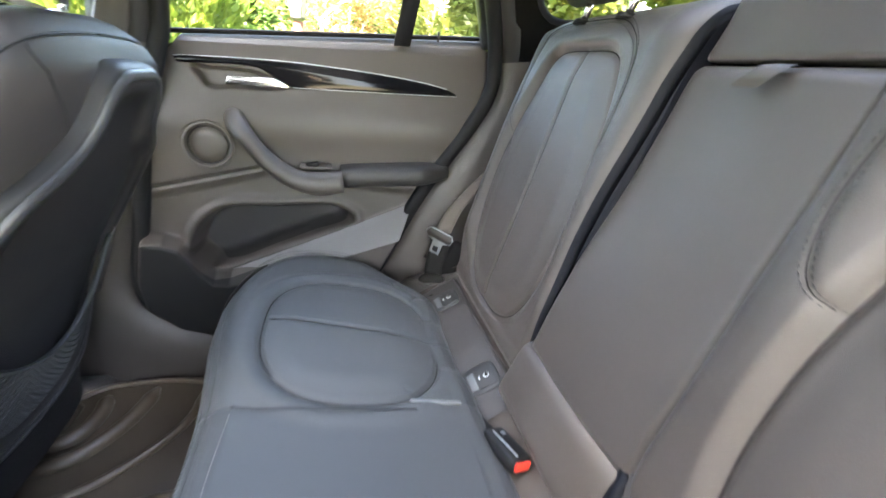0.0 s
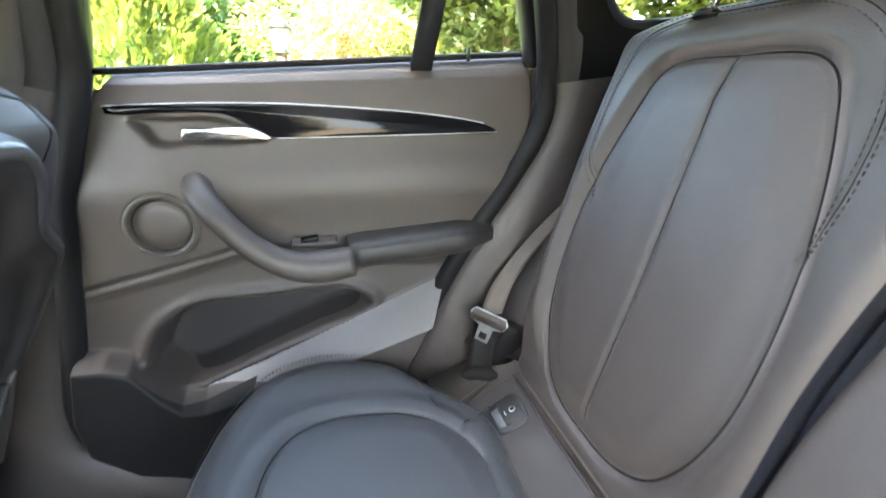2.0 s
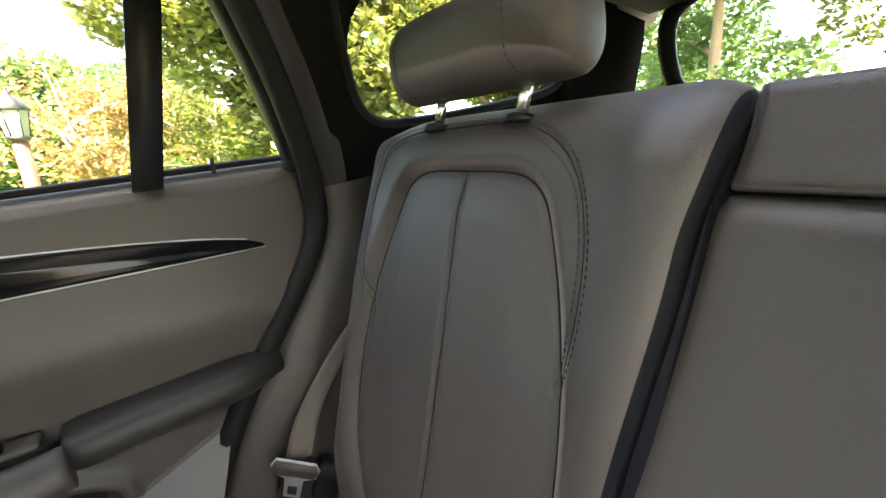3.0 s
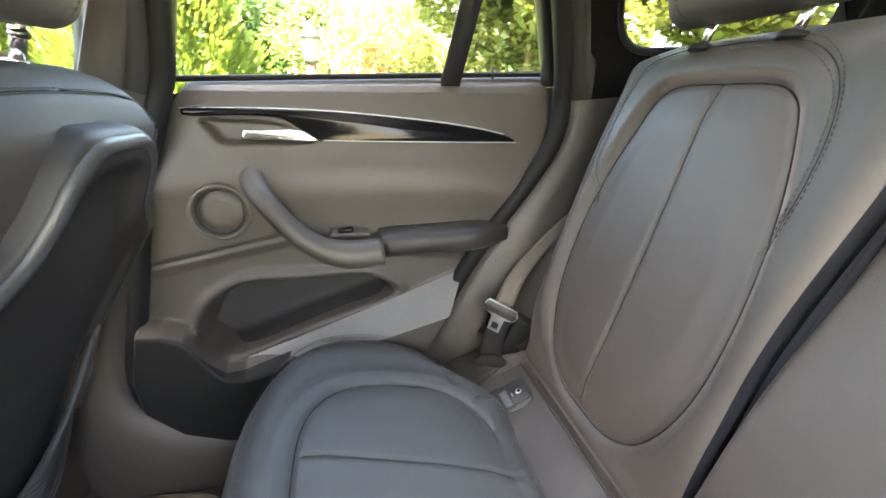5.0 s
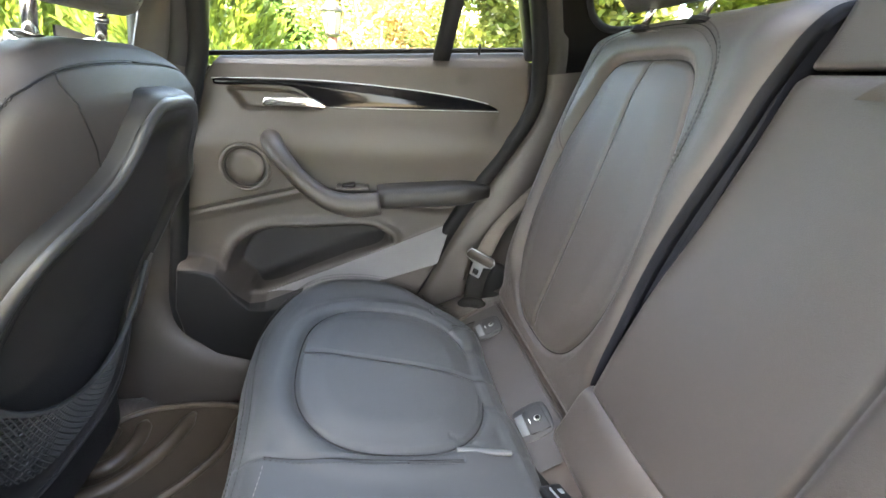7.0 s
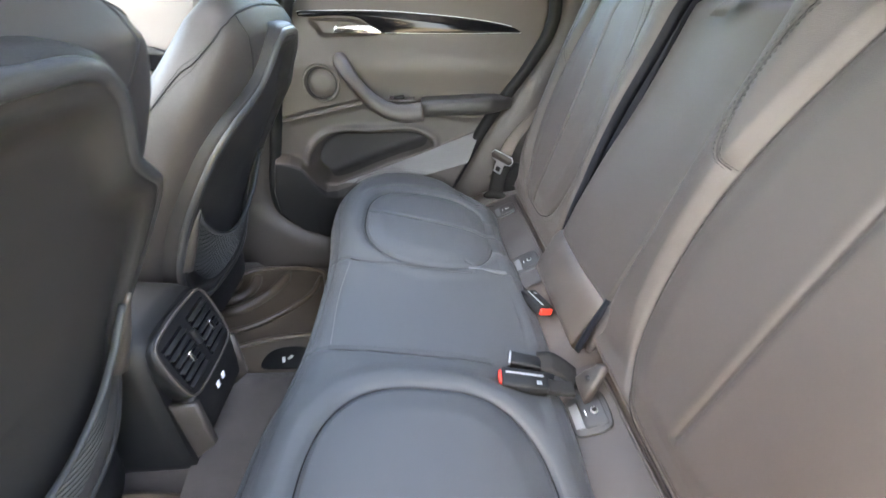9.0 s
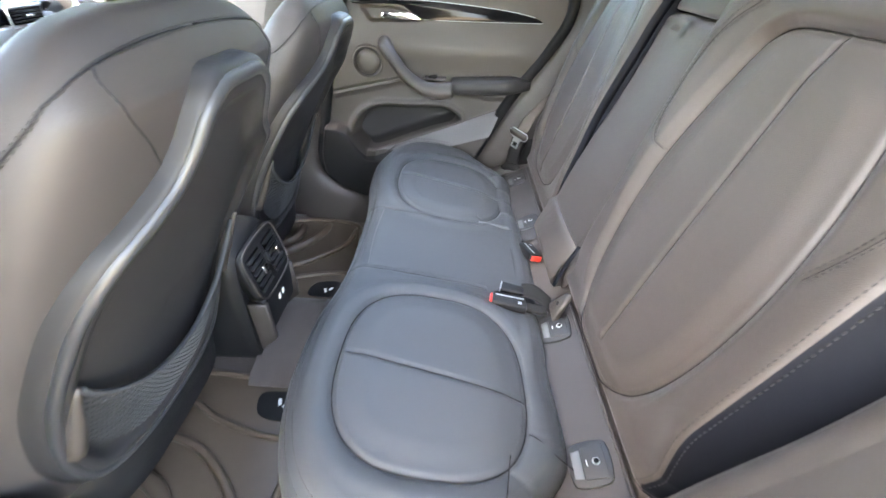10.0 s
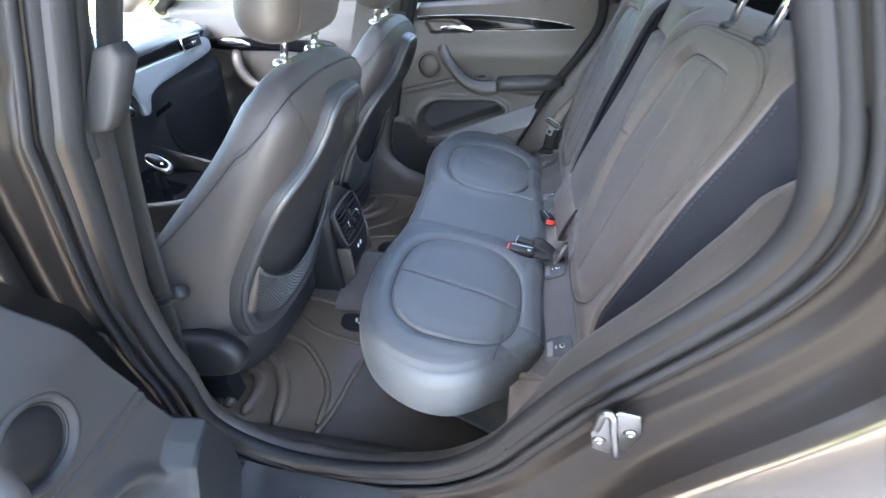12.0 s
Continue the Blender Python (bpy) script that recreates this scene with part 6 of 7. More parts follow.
def scuff_plate():
    p = thing("scuff_plate", (-0.48, -0.80, 0.50), "black plastic sill scuff plate with a raised badge shape", "sill plate")
    rows = []
    for y, z in ((-0.768, 0.524), (-0.782, 0.520), (-0.795, 0.514), (-0.810, 0.508), (-0.825, 0.505), (-0.836, 0.500), (-0.845, 0.492)):
        rows.append([(x, y, z - 0.022 + 0.02 * smooth(abs(x + 0.47), 0.14, 0.22)) for x in np.linspace(-0.66, -0.30, 24)])
    loft("plate", rows, M_DARK, p, False)
    for k in range(3):
        box("badge_bar", (-0.51 + 0.03 * k, -0.815, 0.488), (0.020, 0.014, 0.002), M_PLASTIC, p, 0.0005, (-14, 0, 0))


scuff_plate()

# ---- tunnel, console, mats ----
def console():
    c = thing("centre_console", (-0.9, 0, 0.39), "dark centre console with rear air vents and sockets", "console")
    rings = []
    for x, hw, zt in ((-1.62, 0.14, 0.70), (-1.40, 0.13, 0.745), (-1.15, 0.12, 0.76), (-0.90, 0.11, 0.765), (-0.74, 0.105, 0.755), (-0.708, 0.100, 0.745)):
        rings.append([(x, hw * math.copysign(abs(math.cos(a)) ** 0.4, math.cos(a)), 0.38 + (zt - 0.38) * (0.5 + 0.5 * math.copysign(abs(math.sin(a)) ** 0.35, math.sin(a)))) for a in np.linspace(0, 2 * math.pi, 40, endpoint=False)])
    loft("console_body", rings, M_DARK, c)
    m = pose(-0.690, 0, 0.665, 0, -14, 0)

    def pl(a, b, q):
        return m @ V((q, a, b))

    o = spline([(-0.082, 0.066), (0.082, 0.066), (0.092, 0.05), (0.088, -0.055), (0.075, -0.066), (-0.075, -0.066), (-0.088, -0.055), (-0.092, 0.05)], 60, True)
    bez = slab("vent_bezel", o, lambda a, b, q: pl(a, b, q - 0.02), 0.03, M_DARK, c, 0.006)
    tube("bright_edge", [pl(a * 0.97, b * 0.97, 0.011) for a, b in o], 0.0025, M_PLASTIC, bez, 6, True)
    for s in (-1, 1):
        v = slab("air_vent", [(s * 0.043 - 0.034, -0.05), (s * 0.043 + 0.034, -0.05), (s * 0.043 + 0.034, 0.05), (s * 0.043 - 0.034, 0.05)], lambda a, b, q: pl(a, b, q + 0.006), 0.005, M_GLOSS, c, 0.002)
        for k in range(6):
            part("slat", box_bm((0.010, 0.064, 0.0035), 0.001, m @ pose(0.013, s * 0.043, -0.042 + 0.0165 * k, 0, 25, 0)), M_DARK, v)
        part("tab", box_bm((0.010, 0.007, 0.024), 0.002, m @ pose(0.020, s * 0.043, 0.0)), M_CHROME, v, "bright vent tab")
    part("thumb_wheel", box_bm((0.012, 0.012, 0.034), 0.004, m @ pose(0.015, 0, 0.01)), M_DARK, c)
    low = [(-0.086, 0.605), (0.086, 0.605), (0.084, 0.54), (0.078, 0.498), (-0.078, 0.498), (-0.084, 0.54)]
    slab("lower_cover", low, lambda a, b, q: V((-0.690 + q, a, b)), 0.026, M_DARK, c, 0.006, "black plastic lower cover")
    for s in (-1, 1):
        slab("usb_socket", [(s * 0.012 - 0.005, 0.553), (s * 0.012 + 0.005, 0.553), (s * 0.012 + 0.005, 0.567), (s * 0.012 - 0.005, 0.567)], lambda a, b, q: V((-0.6635 + q, a, b)), 0.002, M_WHITE, c, 0.0005, "white-edged charging socket")
        slab("side_rail", [(-0.708, 0.60), (-0.66, 0.60), (-0.655, 0.485), (-0.70, 0.44)], lambda a, b, q, s=s: V((a, s * (0.082 + q), b)), 0.014, M_PLASTIC, c, 0.004)
    # carpeted tunnel behind
    rings = []
    for x in np.linspace(-0.72, -0.30, 6):
        rings.append([(x, 0.17 * math.cos(a), 0.37 + 0.055 * max(0.0, math.sin(a)) ** 0.6) for a in np.linspace(0, math.pi, 24)])
    loft("tunnel", rings, M_CARPET, None, False)
    tagged(bpy.data.objects["tunnel"], "dark carpeted hump between the footwells", "floor", kind="structure")
    # cup holders and gear lever further forward
    sh = thing("gear_lever", (-1.37, 0.02, 0.83), "chrome-edged black gear lever on a gloss black plate", "gear lever")
    box("plate", (-1.34, 0.02, 0.832), (0.24, 0.15, 0.02), M_GLOSS, sh, 0.006)
    tube("stem", spline([(-1.36, 0.02, 0.84), (-1.365, 0.02, 0.89), (-1.35, 0.015, 0.93)], 10), 0.013, M_DARK, sh, 10)
    gm = pose(-1.335, 0.012, 0.955, 25, 32, 0)
    oval = lambda a, b: [(a * math.copysign(abs(math.cos(t)) ** 0.8, math.cos(t)), b * math.copysign(abs(math.sin(t)) ** 0.8, math.sin(t))) for t in np.linspace(0, 2 * math.pi, 36, endpoint=False)]
    slab("grip", oval(0.046, 0.024), lambda a, b, c: gm @ V((a, b, c - 0.030)), 0.036, M_CHROME, sh, 0.010, "bright gear lever grip", 3)
    slab("grip_face", oval(0.037, 0.018), lambda a, b, c: gm @ V((a - 0.004, b, c + 0.0055)), 0.003, M_GLOSS, sh, 0.001)
    box("mark_bar", tuple(gm @ V((0.014, 0.0, 0.009))), (0.008, 0.006, 0.0008), M_WHITE, sh, 0.0002, (25, 32, 0))
    for k in range(4):
        box("button", (-1.29 + 0.03 * k, -0.02, 0.845), (0.02, 0.034, 0.008), M_GREY if k == 1 else M_DARK, sh, 0.003)
    sh.matrix_world = Matrix.Translation((0.030, -0.065, -0.098)) @ sh.matrix_world
    cup = thing("cup_holder", (-1.50, -0.03, 0.75), "dark cup holder well with bright rings", "cup holder")
    tub = spline([(-1.64, -0.085, 0.787), (-1.51, -0.160, 0.781), (-1.37, -0.196, 0.776), (-1.25, -0.190, 0.775), (-1.15, -0.12, 0.772), (-1.12, 0.0, 0.772), (-1.17, 0.085, 0.785), (-1.36, 0.105, 0.820), (-1.52, 0.150, 0.824), (-1.62, 0.180, 0.824), (-1.69, 0.150, 0.818), (-1.72, 0.03, 0.800)], 90, True)
    mid = V((-1.43, -0.01, 0.0))
    rows = []
    for f, h in ((0.93, -0.11), (0.97, -0.05), (1.0, -0.016), (1.0, -0.004), (0.98, 0.003), (0.94, 0.004), (0.91, 0.0), (0.885, -0.012), (0.86, -0.045)):
        rows.append([(mid.x + (x - mid.x) * f, mid.y + (y - mid.y) * f, z + h) for x, y, z in tub])
    loft("tub_rim", rows, M_DARKSOFT, cup, True, (False, False), "grained dark plastic rim")
    rows = [[(mid.x + (x - mid.x) * f, mid.y + (y - mid.y) * f, zz) for x, y, z in tub] for f, zz in ((0.87, 0.760), (0.85, 0.757), (0.5, 0.757), (0.02, 0.757))]
    loft("tub_floor", rows, M_GLOSS, cup, True, (False, False), "gloss black tray")
    for qx, qy in ((-1.41, -0.115), (-1.50, -0.055)):
        tube("ring", [(qx + 0.038 * math.cos(a), qy + 0.038 * math.sin(a), 0.760) for a in np.linspace(0, 2 * math.pi, 28, endpoint=False)], 0.003, M_CHROME, cup, 6, True)
        lathe("well", [(0.036, 0.762), (0.034, 0.758), (0.0, 0.7575)], pose(qx, qy, 0.0), M_GLOSS, cup, 24)


console()


def foot_mat(s):
    m = thing("floor_mat", (-0.7, s * 0.4, 0.378), "black moulded rubber floor mat with raised curved ribs", "floor mat", "rear floor mats")
    o = spline([(-0.914, s * 0.545), (-0.915, s * 0.42), (-0.905, s * 0.26), (-0.875, s * 0.145), (-0.80, s * 0.135), (-0.68, s * 0.15), (-0.56, s * 0.16), (-0.535, s * 0.25), (-0.555, s * 0.42), (-0.575, s * 0.58), (-0.60, s * 0.63), (-0.68, s * 0.652), (-0.847, s * 0.637)], 100, True)
    up = lambda a, b: 0.05 * max(0.0, -0.87 - a)
    slab("mat_base", o, lambda a, b, c: V((a, b, 0.380 + c + up(a, b))), 0.006, M_RUBBER, m, 0.002)
    tube("border", [(a, b, 0.387 + up(a, b)) for a, b in o], 0.008, M_RUBBER, m, 8, True)
    arcs = (((-0.875, 0.312), (-0.82, 0.318), (-0.751, 0.343), (-0.66, 0.418), (-0.603, 0.506), (-0.596, 0.60)),
            ((-0.888, 0.401), (-0.808, 0.421), (-0.746, 0.494), (-0.719, 0.564), (-0.708, 0.622)),
            ((-0.876, 0.462), (-0.826, 0.483), (-0.805, 0.542), (-0.812, 0.606)),
            ((-0.886, 0.501), (-0.868, 0.535), (-0.868, 0.59)))
    for k, arc in enumerate(arcs):
        w = (0.010, 0.018, 0.018, 0.015)[k]
        pts = [(a, s * b, 0.392 + up(a, b)) for a, b in spline(arc, 30)]
        tube("rib", pts, np.interp(np.linspace(0, 1, 30), [0, 0.1, 0.9, 1], [w * 0.4, w, w, w * 0.4]), M_RUBBER, m, 12, False, 1.0)
    ridge = spline([(-0.885, s * 0.25), (-0.858, s * 0.222), (-0.827, s * 0.225), (-0.745, s * 0.268), (-0.653, s * 0.297), (-0.55, s * 0.31)], 30)
    tube("rib", [(a, b, 0.391) for a, b in ridge], 0.008, M_RUBBER, m, 8, False, 0.8)
    patch = slab("badge_patch", spline([(-0.675, s * 0.190), (-0.60, s * 0.182), (-0.560, s * 0.190), (-0.552, s * 0.240), (-0.60, s * 0.262), (-0.665, s * 0.245)], 30, True), lambda a, b, c: V((a, b, 0.386 + c)), 0.003, M_DARK, m, 0.001, "black badge patch")
    box("badge_bar", (-0.622, s * 0.212, 0.390), (0.008, 0.020, 0.0015), M_WHITE, patch, 0.0004, (0, 0, 18), "white badge bar")
    box("badge_bar", (-0.606, s * 0.220, 0.390), (0.008, 0.015, 0.0015), M_WHITE, patch, 0.0004, (0, 0, -30), "white badge bar")


foot_mat(1)
foot_mat(-1)

# ---- outside ----
def ground():
    n = 61
    xs = np.concatenate([-np.geomspace(400, 3, 20), np.linspace(-2.5, 2.5, 21), np.geomspace(3, 400, 20)])
    verts = [(x, y, 0.0 + 0.012 * math.sin(x * 0.6) * math.cos(y * 0.5) + (0.02 * max(0, min(1, (abs(y) - 3) / 10)))) for x in xs for y in xs]
    tagged(mesh_ob("ground", verts, grid_faces(n, n), M_GRASS), "sunlit green lawn reaching to the trees", "lawn", kind="structure")
    tagged(slab("driveway", [(-9, -9.5), (12, -9.5), (12, 2.2), (-9, 2.2)], lambda a, b, c: V((a, b, 0.018 + c)), 0.03, M_DRIVE, None, 0.01), "pale concrete driveway under the car", "driveway", kind="structure")


ground()
rng = np.random.default_rng(5)


def leaves(centres, radii, count, size, flat=0.5):
    """Small bent leaf quads scattered in a set of clumps."""
    c = np.array(centres, float)
    r = np.array(radii, float)
    pick = rng.choice(len(c), count, p=r ** 2 / (r ** 2).sum())
    d = rng.normal(size=(count, 3))
    d /= np.linalg.norm(d, axis=1)[:, None]
    rad = r[pick] * rng.uniform(0.35, 1.0, count) ** 0.5
    p = c[pick] + d * rad[:, None] * np.array([1, 1, 0.85])
    a = rng.normal(size=(count, 3))
    a[:, 2] *= flat
    a /= np.linalg.norm(a, axis=1)[:, None]
    b = np.cross(a, rng.normal(size=(count, 3)))
    b /= np.linalg.norm(b, axis=1)[:, None]
    s = size * rng.uniform(0.6, 1.4, count)[:, None]
    v = np.stack([p - a * s, p + b * s * 0.45, p + a * s, p - b * s * 0.45], 1).reshape(-1, 3)
    f = [(4 * i, 4 * i + 1, 4 * i + 2, 4 * i + 3) for i in range(count)]
    return v, f


def tree(name, x, y, height, spread, trunk_r, leaf, count, size, label, stems=1, bark=None, low=0.3, seed=0, clumps=16):
    t = thing(name, (x, y, 0), label, "tree")
    r2 = np.random.default_rng(seed + 11)
    cs, rs = [], []
    for k in range(stems):
        a = 2 * math.pi * k / stems + r2.uniform(0, 1)
        out = 0.0 if stems == 1 else spread * 0.45
        top = (x + out * math.cos(a) + r2.uniform(-0.2, 0.2) * spread * 0.3, y + out * math.sin(a), height * r2.uniform(0.72, 0.9))
        p = spline([(x + 0.06 * math.cos(a) * stems ** 0.5, y + 0.06 * math.sin(a), 0), (x + out * 0.35 * math.cos(a), y + out * 0.35 * math.sin(a), height * 0.35), top], 14)
        tube("trunk", p, np.linspace(trunk_r, trunk_r * 0.15, 14), bark or M_BARK, t, 8)
        for q in range(5 if stems == 1 else 3):
            i = r2.integers(5, 12)
            b = p[i]
            ang = r2.uniform(0, 2 * math.pi)
            ln = spread * r2.uniform(0.35, 0.8)
            e = (b[0] + ln * math.cos(ang), b[1] + ln * math.sin(ang), b[2] + ln * r2.uniform(0.2, 0.8))
            mid = ((b[0] + e[0]) / 2, (b[1] + e[1]) / 2, (b[2] + e[2]) / 2 + 0.1 * ln)
            tube("limb", spline([b, mid, e], 8), np.linspace(trunk_r * 0.4, trunk_r * 0.08, 8), bark or M_BARK, t, 6)
            cs += [e, mid]
            rs += [spread * r2.uniform(0.25, 0.4), spread * 0.22]
    for k in range(clumps):
        z = height * r2.uniform(low, 1.0)
        w = spread * math.sqrt(max(0.05, 1 - ((z / height - (low + 1) / 2) / ((1 - low) / 2 + 0.05)) ** 2))
        a = r2.uniform(0, 2 * math.pi)
        d = w * r2.uniform(0.2, 0.95)
        cs.append((x + d * math.cos(a), y + d * math.sin(a), z))
        rs.append(spread * r2.uniform(0.16, 0.34))
    v, f = leaves(cs, rs, count, size)
    crown = mesh_ob("crown", v, f, leaf, t, flat=True)
    tagged(crown, kind="stuff")
    return t


def conifer_bush(x, y, h, w, seed, count=9000):
    t = thing("conifer_bush", (x, y, 0), "dense golden green conifer bush with feathery tips", "bush", "conifer bushes")
    r2 = np.random.default_rng(seed)
    tube("trunk", [(x, y, 0), (x, y, h * 0.5), (x, y, h * 0.9)], [0.06, 0.04, 0.01], M_BARK, t, 8)
    th = r2.uniform(0, 2 * math.pi, count)
    z = h * r2.uniform(0.02, 1.0, count) ** 0.9
    lobes = 1 + 0.16 * np.sin(5 * th + 3 * z + seed) + 0.12 * np.sin(9 * th - 4 * z)
    rad = w * np.sqrt(np.clip(1 - (z / h) ** 1.7, 0.01, 1)) * lobes * r2.uniform(0.78, 1.06, count)
    p = np.stack([x + rad * np.cos(th), y + rad * np.sin(th), z], 1)
    a = np.stack([np.cos(th) * 0.7, np.sin(th) * 0.7, np.full(count, 0.9)], 1) + r2.normal(0, 0.3, (count, 3))
    a /= np.linalg.norm(a, axis=1)[:, None]
    b = np.cross(a, r2.normal(size=(count, 3)))
    b /= np.linalg.norm(b, axis=1)[:, None]
    s = 0.075 * r2.uniform(0.6, 1.5, count)[:, None]
    v = np.stack([p - a * s * 0.4, p + b * s * 0.28, p + a * s, p - b * s * 0.28], 1).reshape(-1, 3)
    tagged(mesh_ob("foliage", v, [(4 * i, 4 * i + 1, 4 * i + 2, 4 * i + 3) for i in range(count)], L_CONIFER, t, flat=True), kind="stuff")


conifer_bush(-2.05, 4.9, 2.7, 0.98, 3, 14000)
conifer_bush(-4.1, 5.3, 2.6, 1.0, 8, 14000)


def lantern(x, y):
    l = thing("post_lantern", (x, y, 0), "dark bronze post lantern with pale glass on a brown post", "lamp post")
    tube("post", [(x, y, 0), (x, y, 0.8), (x, y, 1.56)], 0.055, M_POST, l, 16)
    b = 1.56
    lathe("base", [(0.05, b - 0.02), (0.075, b), (0.085, b + 0.02), (0.06, b + 0.03)], pose(x, y, 0), M_LAMP_METAL, l, 24)
    for k in range(6):
        a0, a1 = math.pi / 3 * k, math.pi / 3 * (k + 1)
        q = []
        for a, r, z in ((a0, 0.075, b + 0.03), (a1, 0.075, b + 0.03), (a1, 0.105, b + 0.235), (a0, 0.105, b + 0.235)):
            q.append((x + r * math.cos(a), y + r * math.sin(a), z))
        mesh_ob("pane", q, [(0, 1, 2, 3)], M_FROST, l, flat=True)
        tube("bar", [q[0], q[3]], 0.006, M_LAMP_METAL, l, 6)
    lathe("cap", [(0.118, b + 0.235), (0.125, b + 0.245), (0.085, b + 0.30), (0.05, b + 0.345), (0.03, b + 0.36), (0.03, b + 0.38), (0.012, b + 0.395), (0.016, b + 0.41), (0.0, b + 0.43)], pose(x, y, 0), M_LAMP_METAL, l, 6)


lantern(-0.62, 5.08)

tree("crape_myrtle", -0.1, 8.2, 3.0, 1.25, 0.05, L_AUTUMN, 5000, 0.05, "bare-stemmed small tree with thin russet and yellow leaves", 7, M_BARK_PALE, 0.45, 1)
tree("crape_myrtle", 1.6, 9.0, 3.2, 1.3, 0.05, L_YELLOW, 7000, 0.05, "small multi-stemmed tree with yellow green leaves", 5, M_BARK_PALE, 0.3, 2)
tree("tree", 2.0, 5.2, 5.4, 2.0, 0.10, L_YELLOW, 60000, 0.055, "broad-leaved tree with bright yellow green leaves", 1, None, 0.2, 3, 34)
# out of view; added only to keep direct sun off the car
tree("added_shade_tree", -0.9, -3.1, 9.2, 2.8, 0.17, L_GREEN, 90000, 0.11, "unseen tall dense broad-leaved tree, added so its crown shades the parked car", 1, None, 0.52, 21, 170)
tree("tree", 4.6, 4.4, 5.5, 2.0, 0.12, L_YELLOW, 56000, 0.06, "broad-leaved tree with bright yellow green leaves", 1, None, 0.22, 4, 26)
tree("tree", 8.5, 3.0, 7.5, 2.4, 0.16, L_GREEN, 14000, 0.08, "tall green broad-leaved tree", 1, None, 0.2, 5, 26)
tree("tree", 10.5, 0.2, 8.0, 2.6, 0.16, L_YELLOW, 14000, 0.08, "tall yellow green broad-leaved tree", 1, None, 0.25, 6, 26)
tree("tree", -2.5, 13.0, 3.5, 2.0, 0.14, L_GREEN, 12000, 0.09, "green broad-leaved tree behind the lantern", 1, None, 0.1, 7, 28)
tree("tree", -6.0, 12.0, 6.5, 2.6, 0.16, L_DARK, 12000, 0.09, "dark green tree beyond the lawn", 1, None, 0.05, 8, 28)
tree("tree", 1.0, 15.0, 3.8, 2.2, 0.15, L_DARK, 12000, 0.09, "dark green tree beyond the lawn", 1, None, 0.05, 9, 28)
tree("tree", 5.0, 12.0, 7.0, 2.6, 0.16, L_GREEN, 12000, 0.09, "green broad-leaved tree beyond the lawn", 1, None, 0.08, 10, 28)
tree("tree", -9.5, 8.5, 7.0, 2.6, 0.16, L_GREEN, 10000, 0.09, "green broad-leaved tree ahead of the car", 1, None, 0.1, 12, 26)
tree("tree", 12.5, 6.0, 9.0, 2.8, 0.18, L_GREEN, 12000, 0.09, "tall green tree behind the car", 1, None, 0.1, 13, 28)


# tree row added ahead to cut the low sky light through the windscreen
for i_, y_ in enumerate((-6.0, -3.2, -0.6, 1.9, 6.0)):
    tree("tree", -10.5 + 0.5 * (i_ % 2), y_, 2.9 - 0.3 * (i_ % 3), 1.7, 0.15, L_DARK, 12000, 0.10, "dense dark green tree in a row added ahead of the car to block low sky", 1, None, 0.06, 50 + i_, 34)
for i_, (x_, y_) in enumerate(((-7.5, 16.5), (-4.2, 17.5), (-0.8, 18.0), (-11.0, 15.0), (2.0, 19.5))):
    tree("tree", x_, y_, (5.6, 4.8, 4.2, 6.0, 4.6)[i_], 2.6, 0.2, L_GREEN, 13000, 0.12, "tall green tree at the far edge of the lawn", 1, None, 0.1, 30 + i_, 34)


def far_woods():
    r2 = np.random.default_rng(9)
    cs, rs = [], []
    for k in range(260):
        a = r2.uniform(-0.35, 1.15) * math.pi
        d = r2.uniform(42, 55)
        h = r2.uniform(0.5, 5.5) * (0.55 + 0.45 * math.sin(3 * a) ** 2)
        cs.append((d * math.cos(a), d * math.sin(a), h))
        rs.append(r2.uniform(1.6, 3.0))
    v, f = leaves(cs, rs, 60000, 0.30)
    tagged(mesh_ob("far_woods", v, f, L_DARK, None, flat=True), "distant belt of dark green woodland", "woods", kind="stuff")


far_woods()


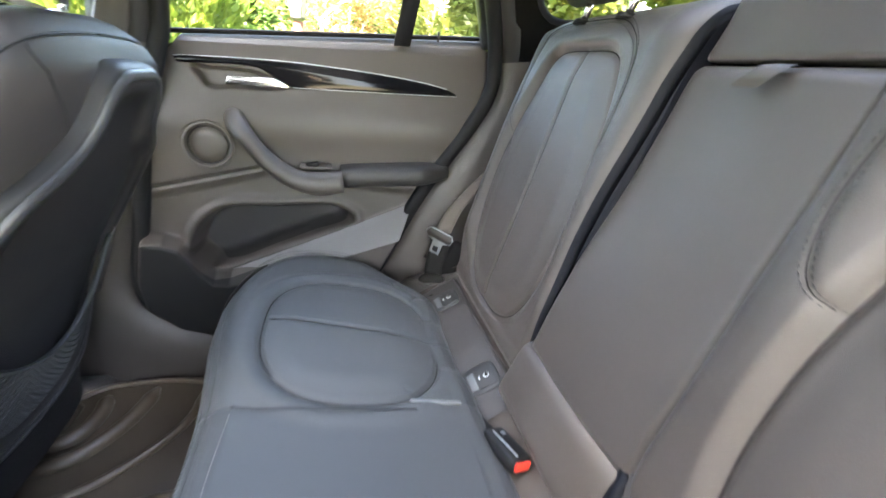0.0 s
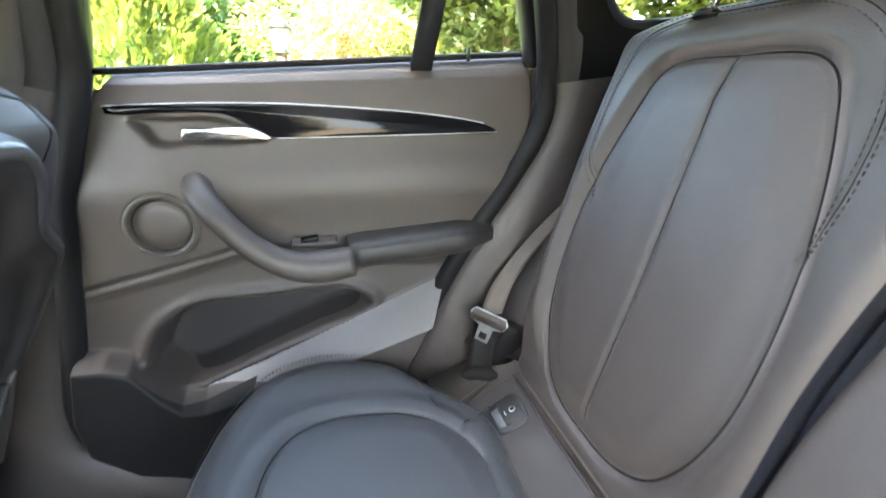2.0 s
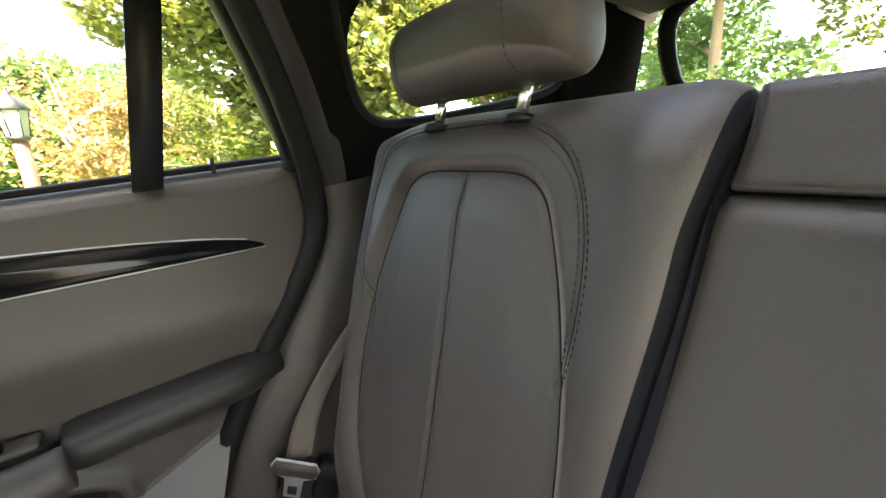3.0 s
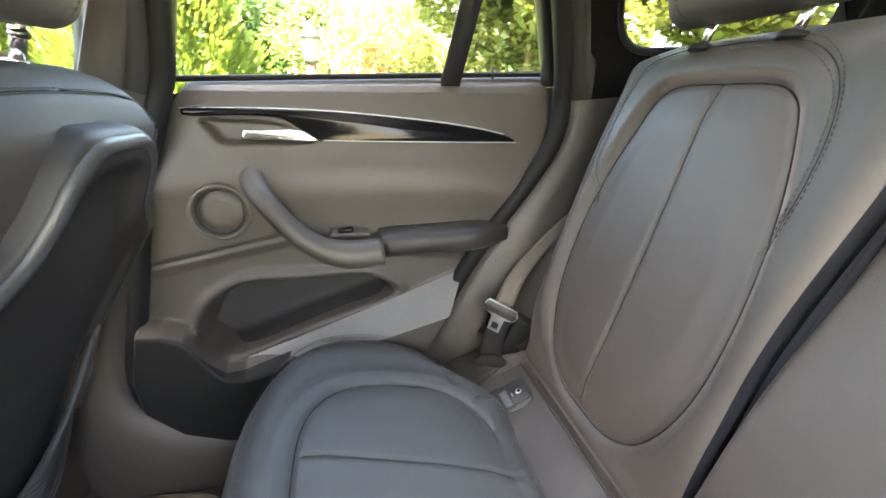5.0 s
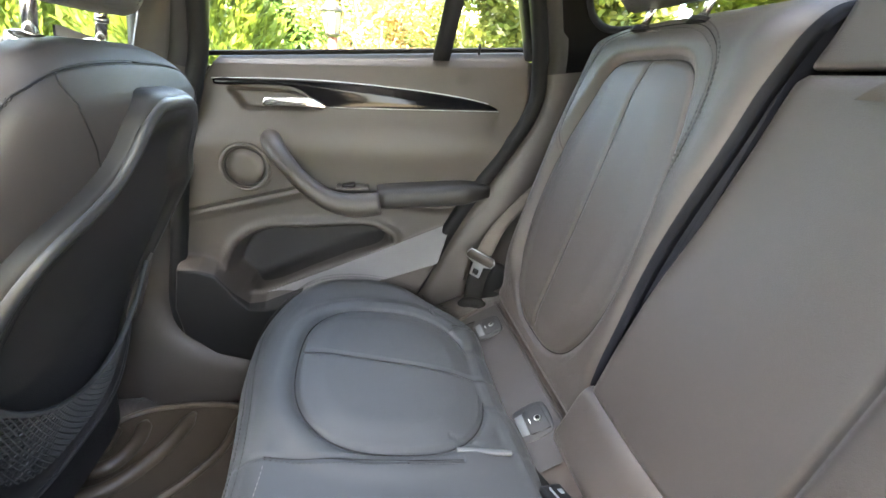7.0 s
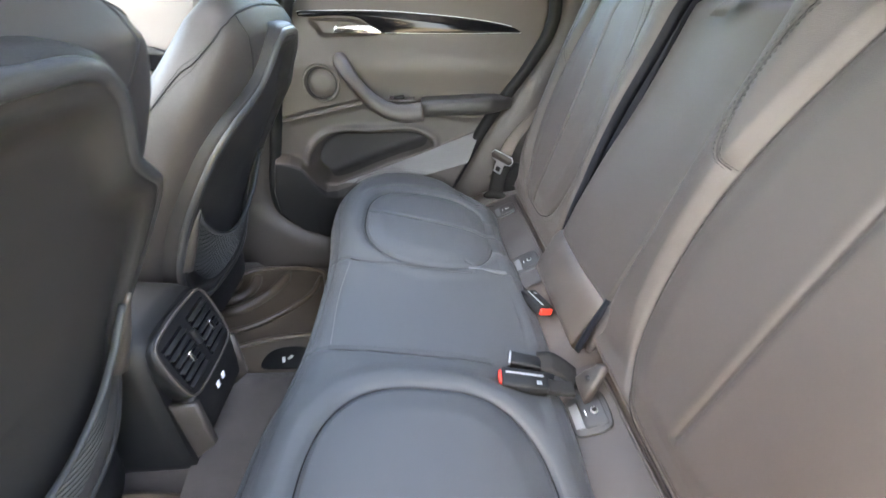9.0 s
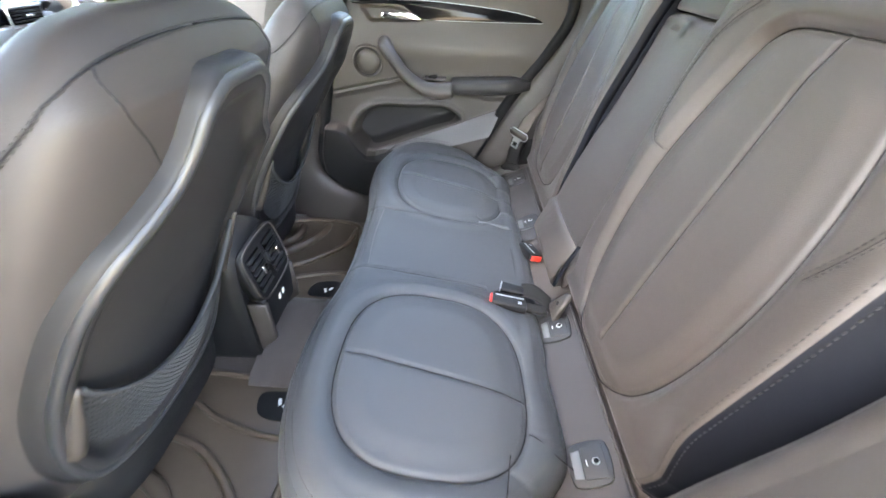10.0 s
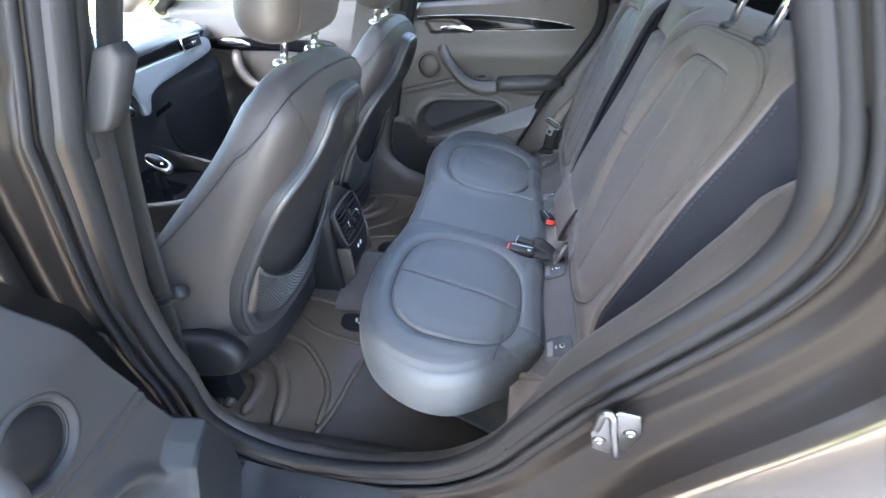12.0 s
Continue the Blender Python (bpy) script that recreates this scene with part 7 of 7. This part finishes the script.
def house():
    h = thing("house", (9.0, 36.0, 0), "pale blue clapboard house with white trim beyond the trees", "house")
    box("wall", (9.0, 36.0, 1.45), (9.0, 5.0, 2.9), M_SIDING, h, 0.02)
    loft("roof", [[(4.2, 33.1, 2.9), (4.2, 36, 4.4), (4.2, 38.9, 2.9)], [(13.8, 33.1, 2.9), (13.8, 36, 4.4), (13.8, 38.9, 2.9)]], M_ROOF, h, True, (True, True), flat=True)
    for k in range(3):
        w = box("window", (6.4 + 2.4 * k, 33.48, 1.5), (0.9, 0.08, 1.3), M_TRIM_WHITE, h, 0.01)
        box("pane", (6.4 + 2.4 * k, 33.43, 1.5), (0.72, 0.02, 1.1), M_PANE, w, 0)


house()


def parked_car(x, y):
    """A dark blue car on the driveway behind."""
    c = thing("parked_car", (x, y, 0), "dark blue parked car on the driveway behind", "car")
    prof = [(-2.15, 0.45), (-2.2, 0.75), (-2.05, 0.93), (-1.1, 1.04), (-0.45, 1.60), (0.2, 1.68), (1.3, 1.64), (1.85, 1.15), (2.1, 1.0), (2.12, 0.5), (1.6, 0.32), (-1.7, 0.32)]
    o = spline(prof, 70, True)
    rows = []
    for k in np.linspace(-1, 1, 15):
        e = 1 - abs(k) ** 6 * 0.05
        rows.append([(x + a * e, y + k * (0.90 - 0.16 * smooth(b, 1.0, 1.6)), 0.32 + (b - 0.32) * e) for a, b in o])
    loft("body", rows, M_CAR, c)
    mesh_ob("windscreen", [(x - 1.10, y - 0.70, 1.07), (x - 1.10, y + 0.70, 1.07), (x - 0.50, y + 0.60, 1.58), (x - 0.50, y - 0.60, 1.58)], [(0, 1, 2, 3)], M_PANE, c, flat=True)
    for s in (-1, 1):
        mesh_ob("side_window", [(x - 0.90, y + s * 0.895, 1.08), (x + 1.55, y + s * 0.895, 1.10), (x + 1.15, y + s * 0.80, 1.52), (x - 0.35, y + s * 0.80, 1.52)], [(0, 1, 2, 3)], M_PANE, c, flat=True)
        box("headlight", (x - 2.10, y + s * 0.62, 0.80), (0.14, 0.36, 0.14), M_FROST, c, 0.04)
        box("mirror", (x - 0.80, y + s * 1.0, 1.10), (0.12, 0.2, 0.13), M_CAR, c, 0.04)
        for dx in (-1.35, 1.35):
            w = lathe("wheel", [(0.20, -0.11), (0.32, -0.11), (0.345, -0.08), (0.345, 0.08), (0.32, 0.11), (0.21, 0.11)], pose(x + dx, y + s * 0.80, 0.345, 90, 0, 0), M_SEAL, c, 32)
            lathe("rim", [(0.0, 0.10), (0.06, 0.10), (0.20, 0.06), (0.215, 0.11)], pose(x + dx, y + s * 0.80, 0.345, 90 * s, 0, 0), M_GREY, w, 24)


parked_car(9.2, 0.9)
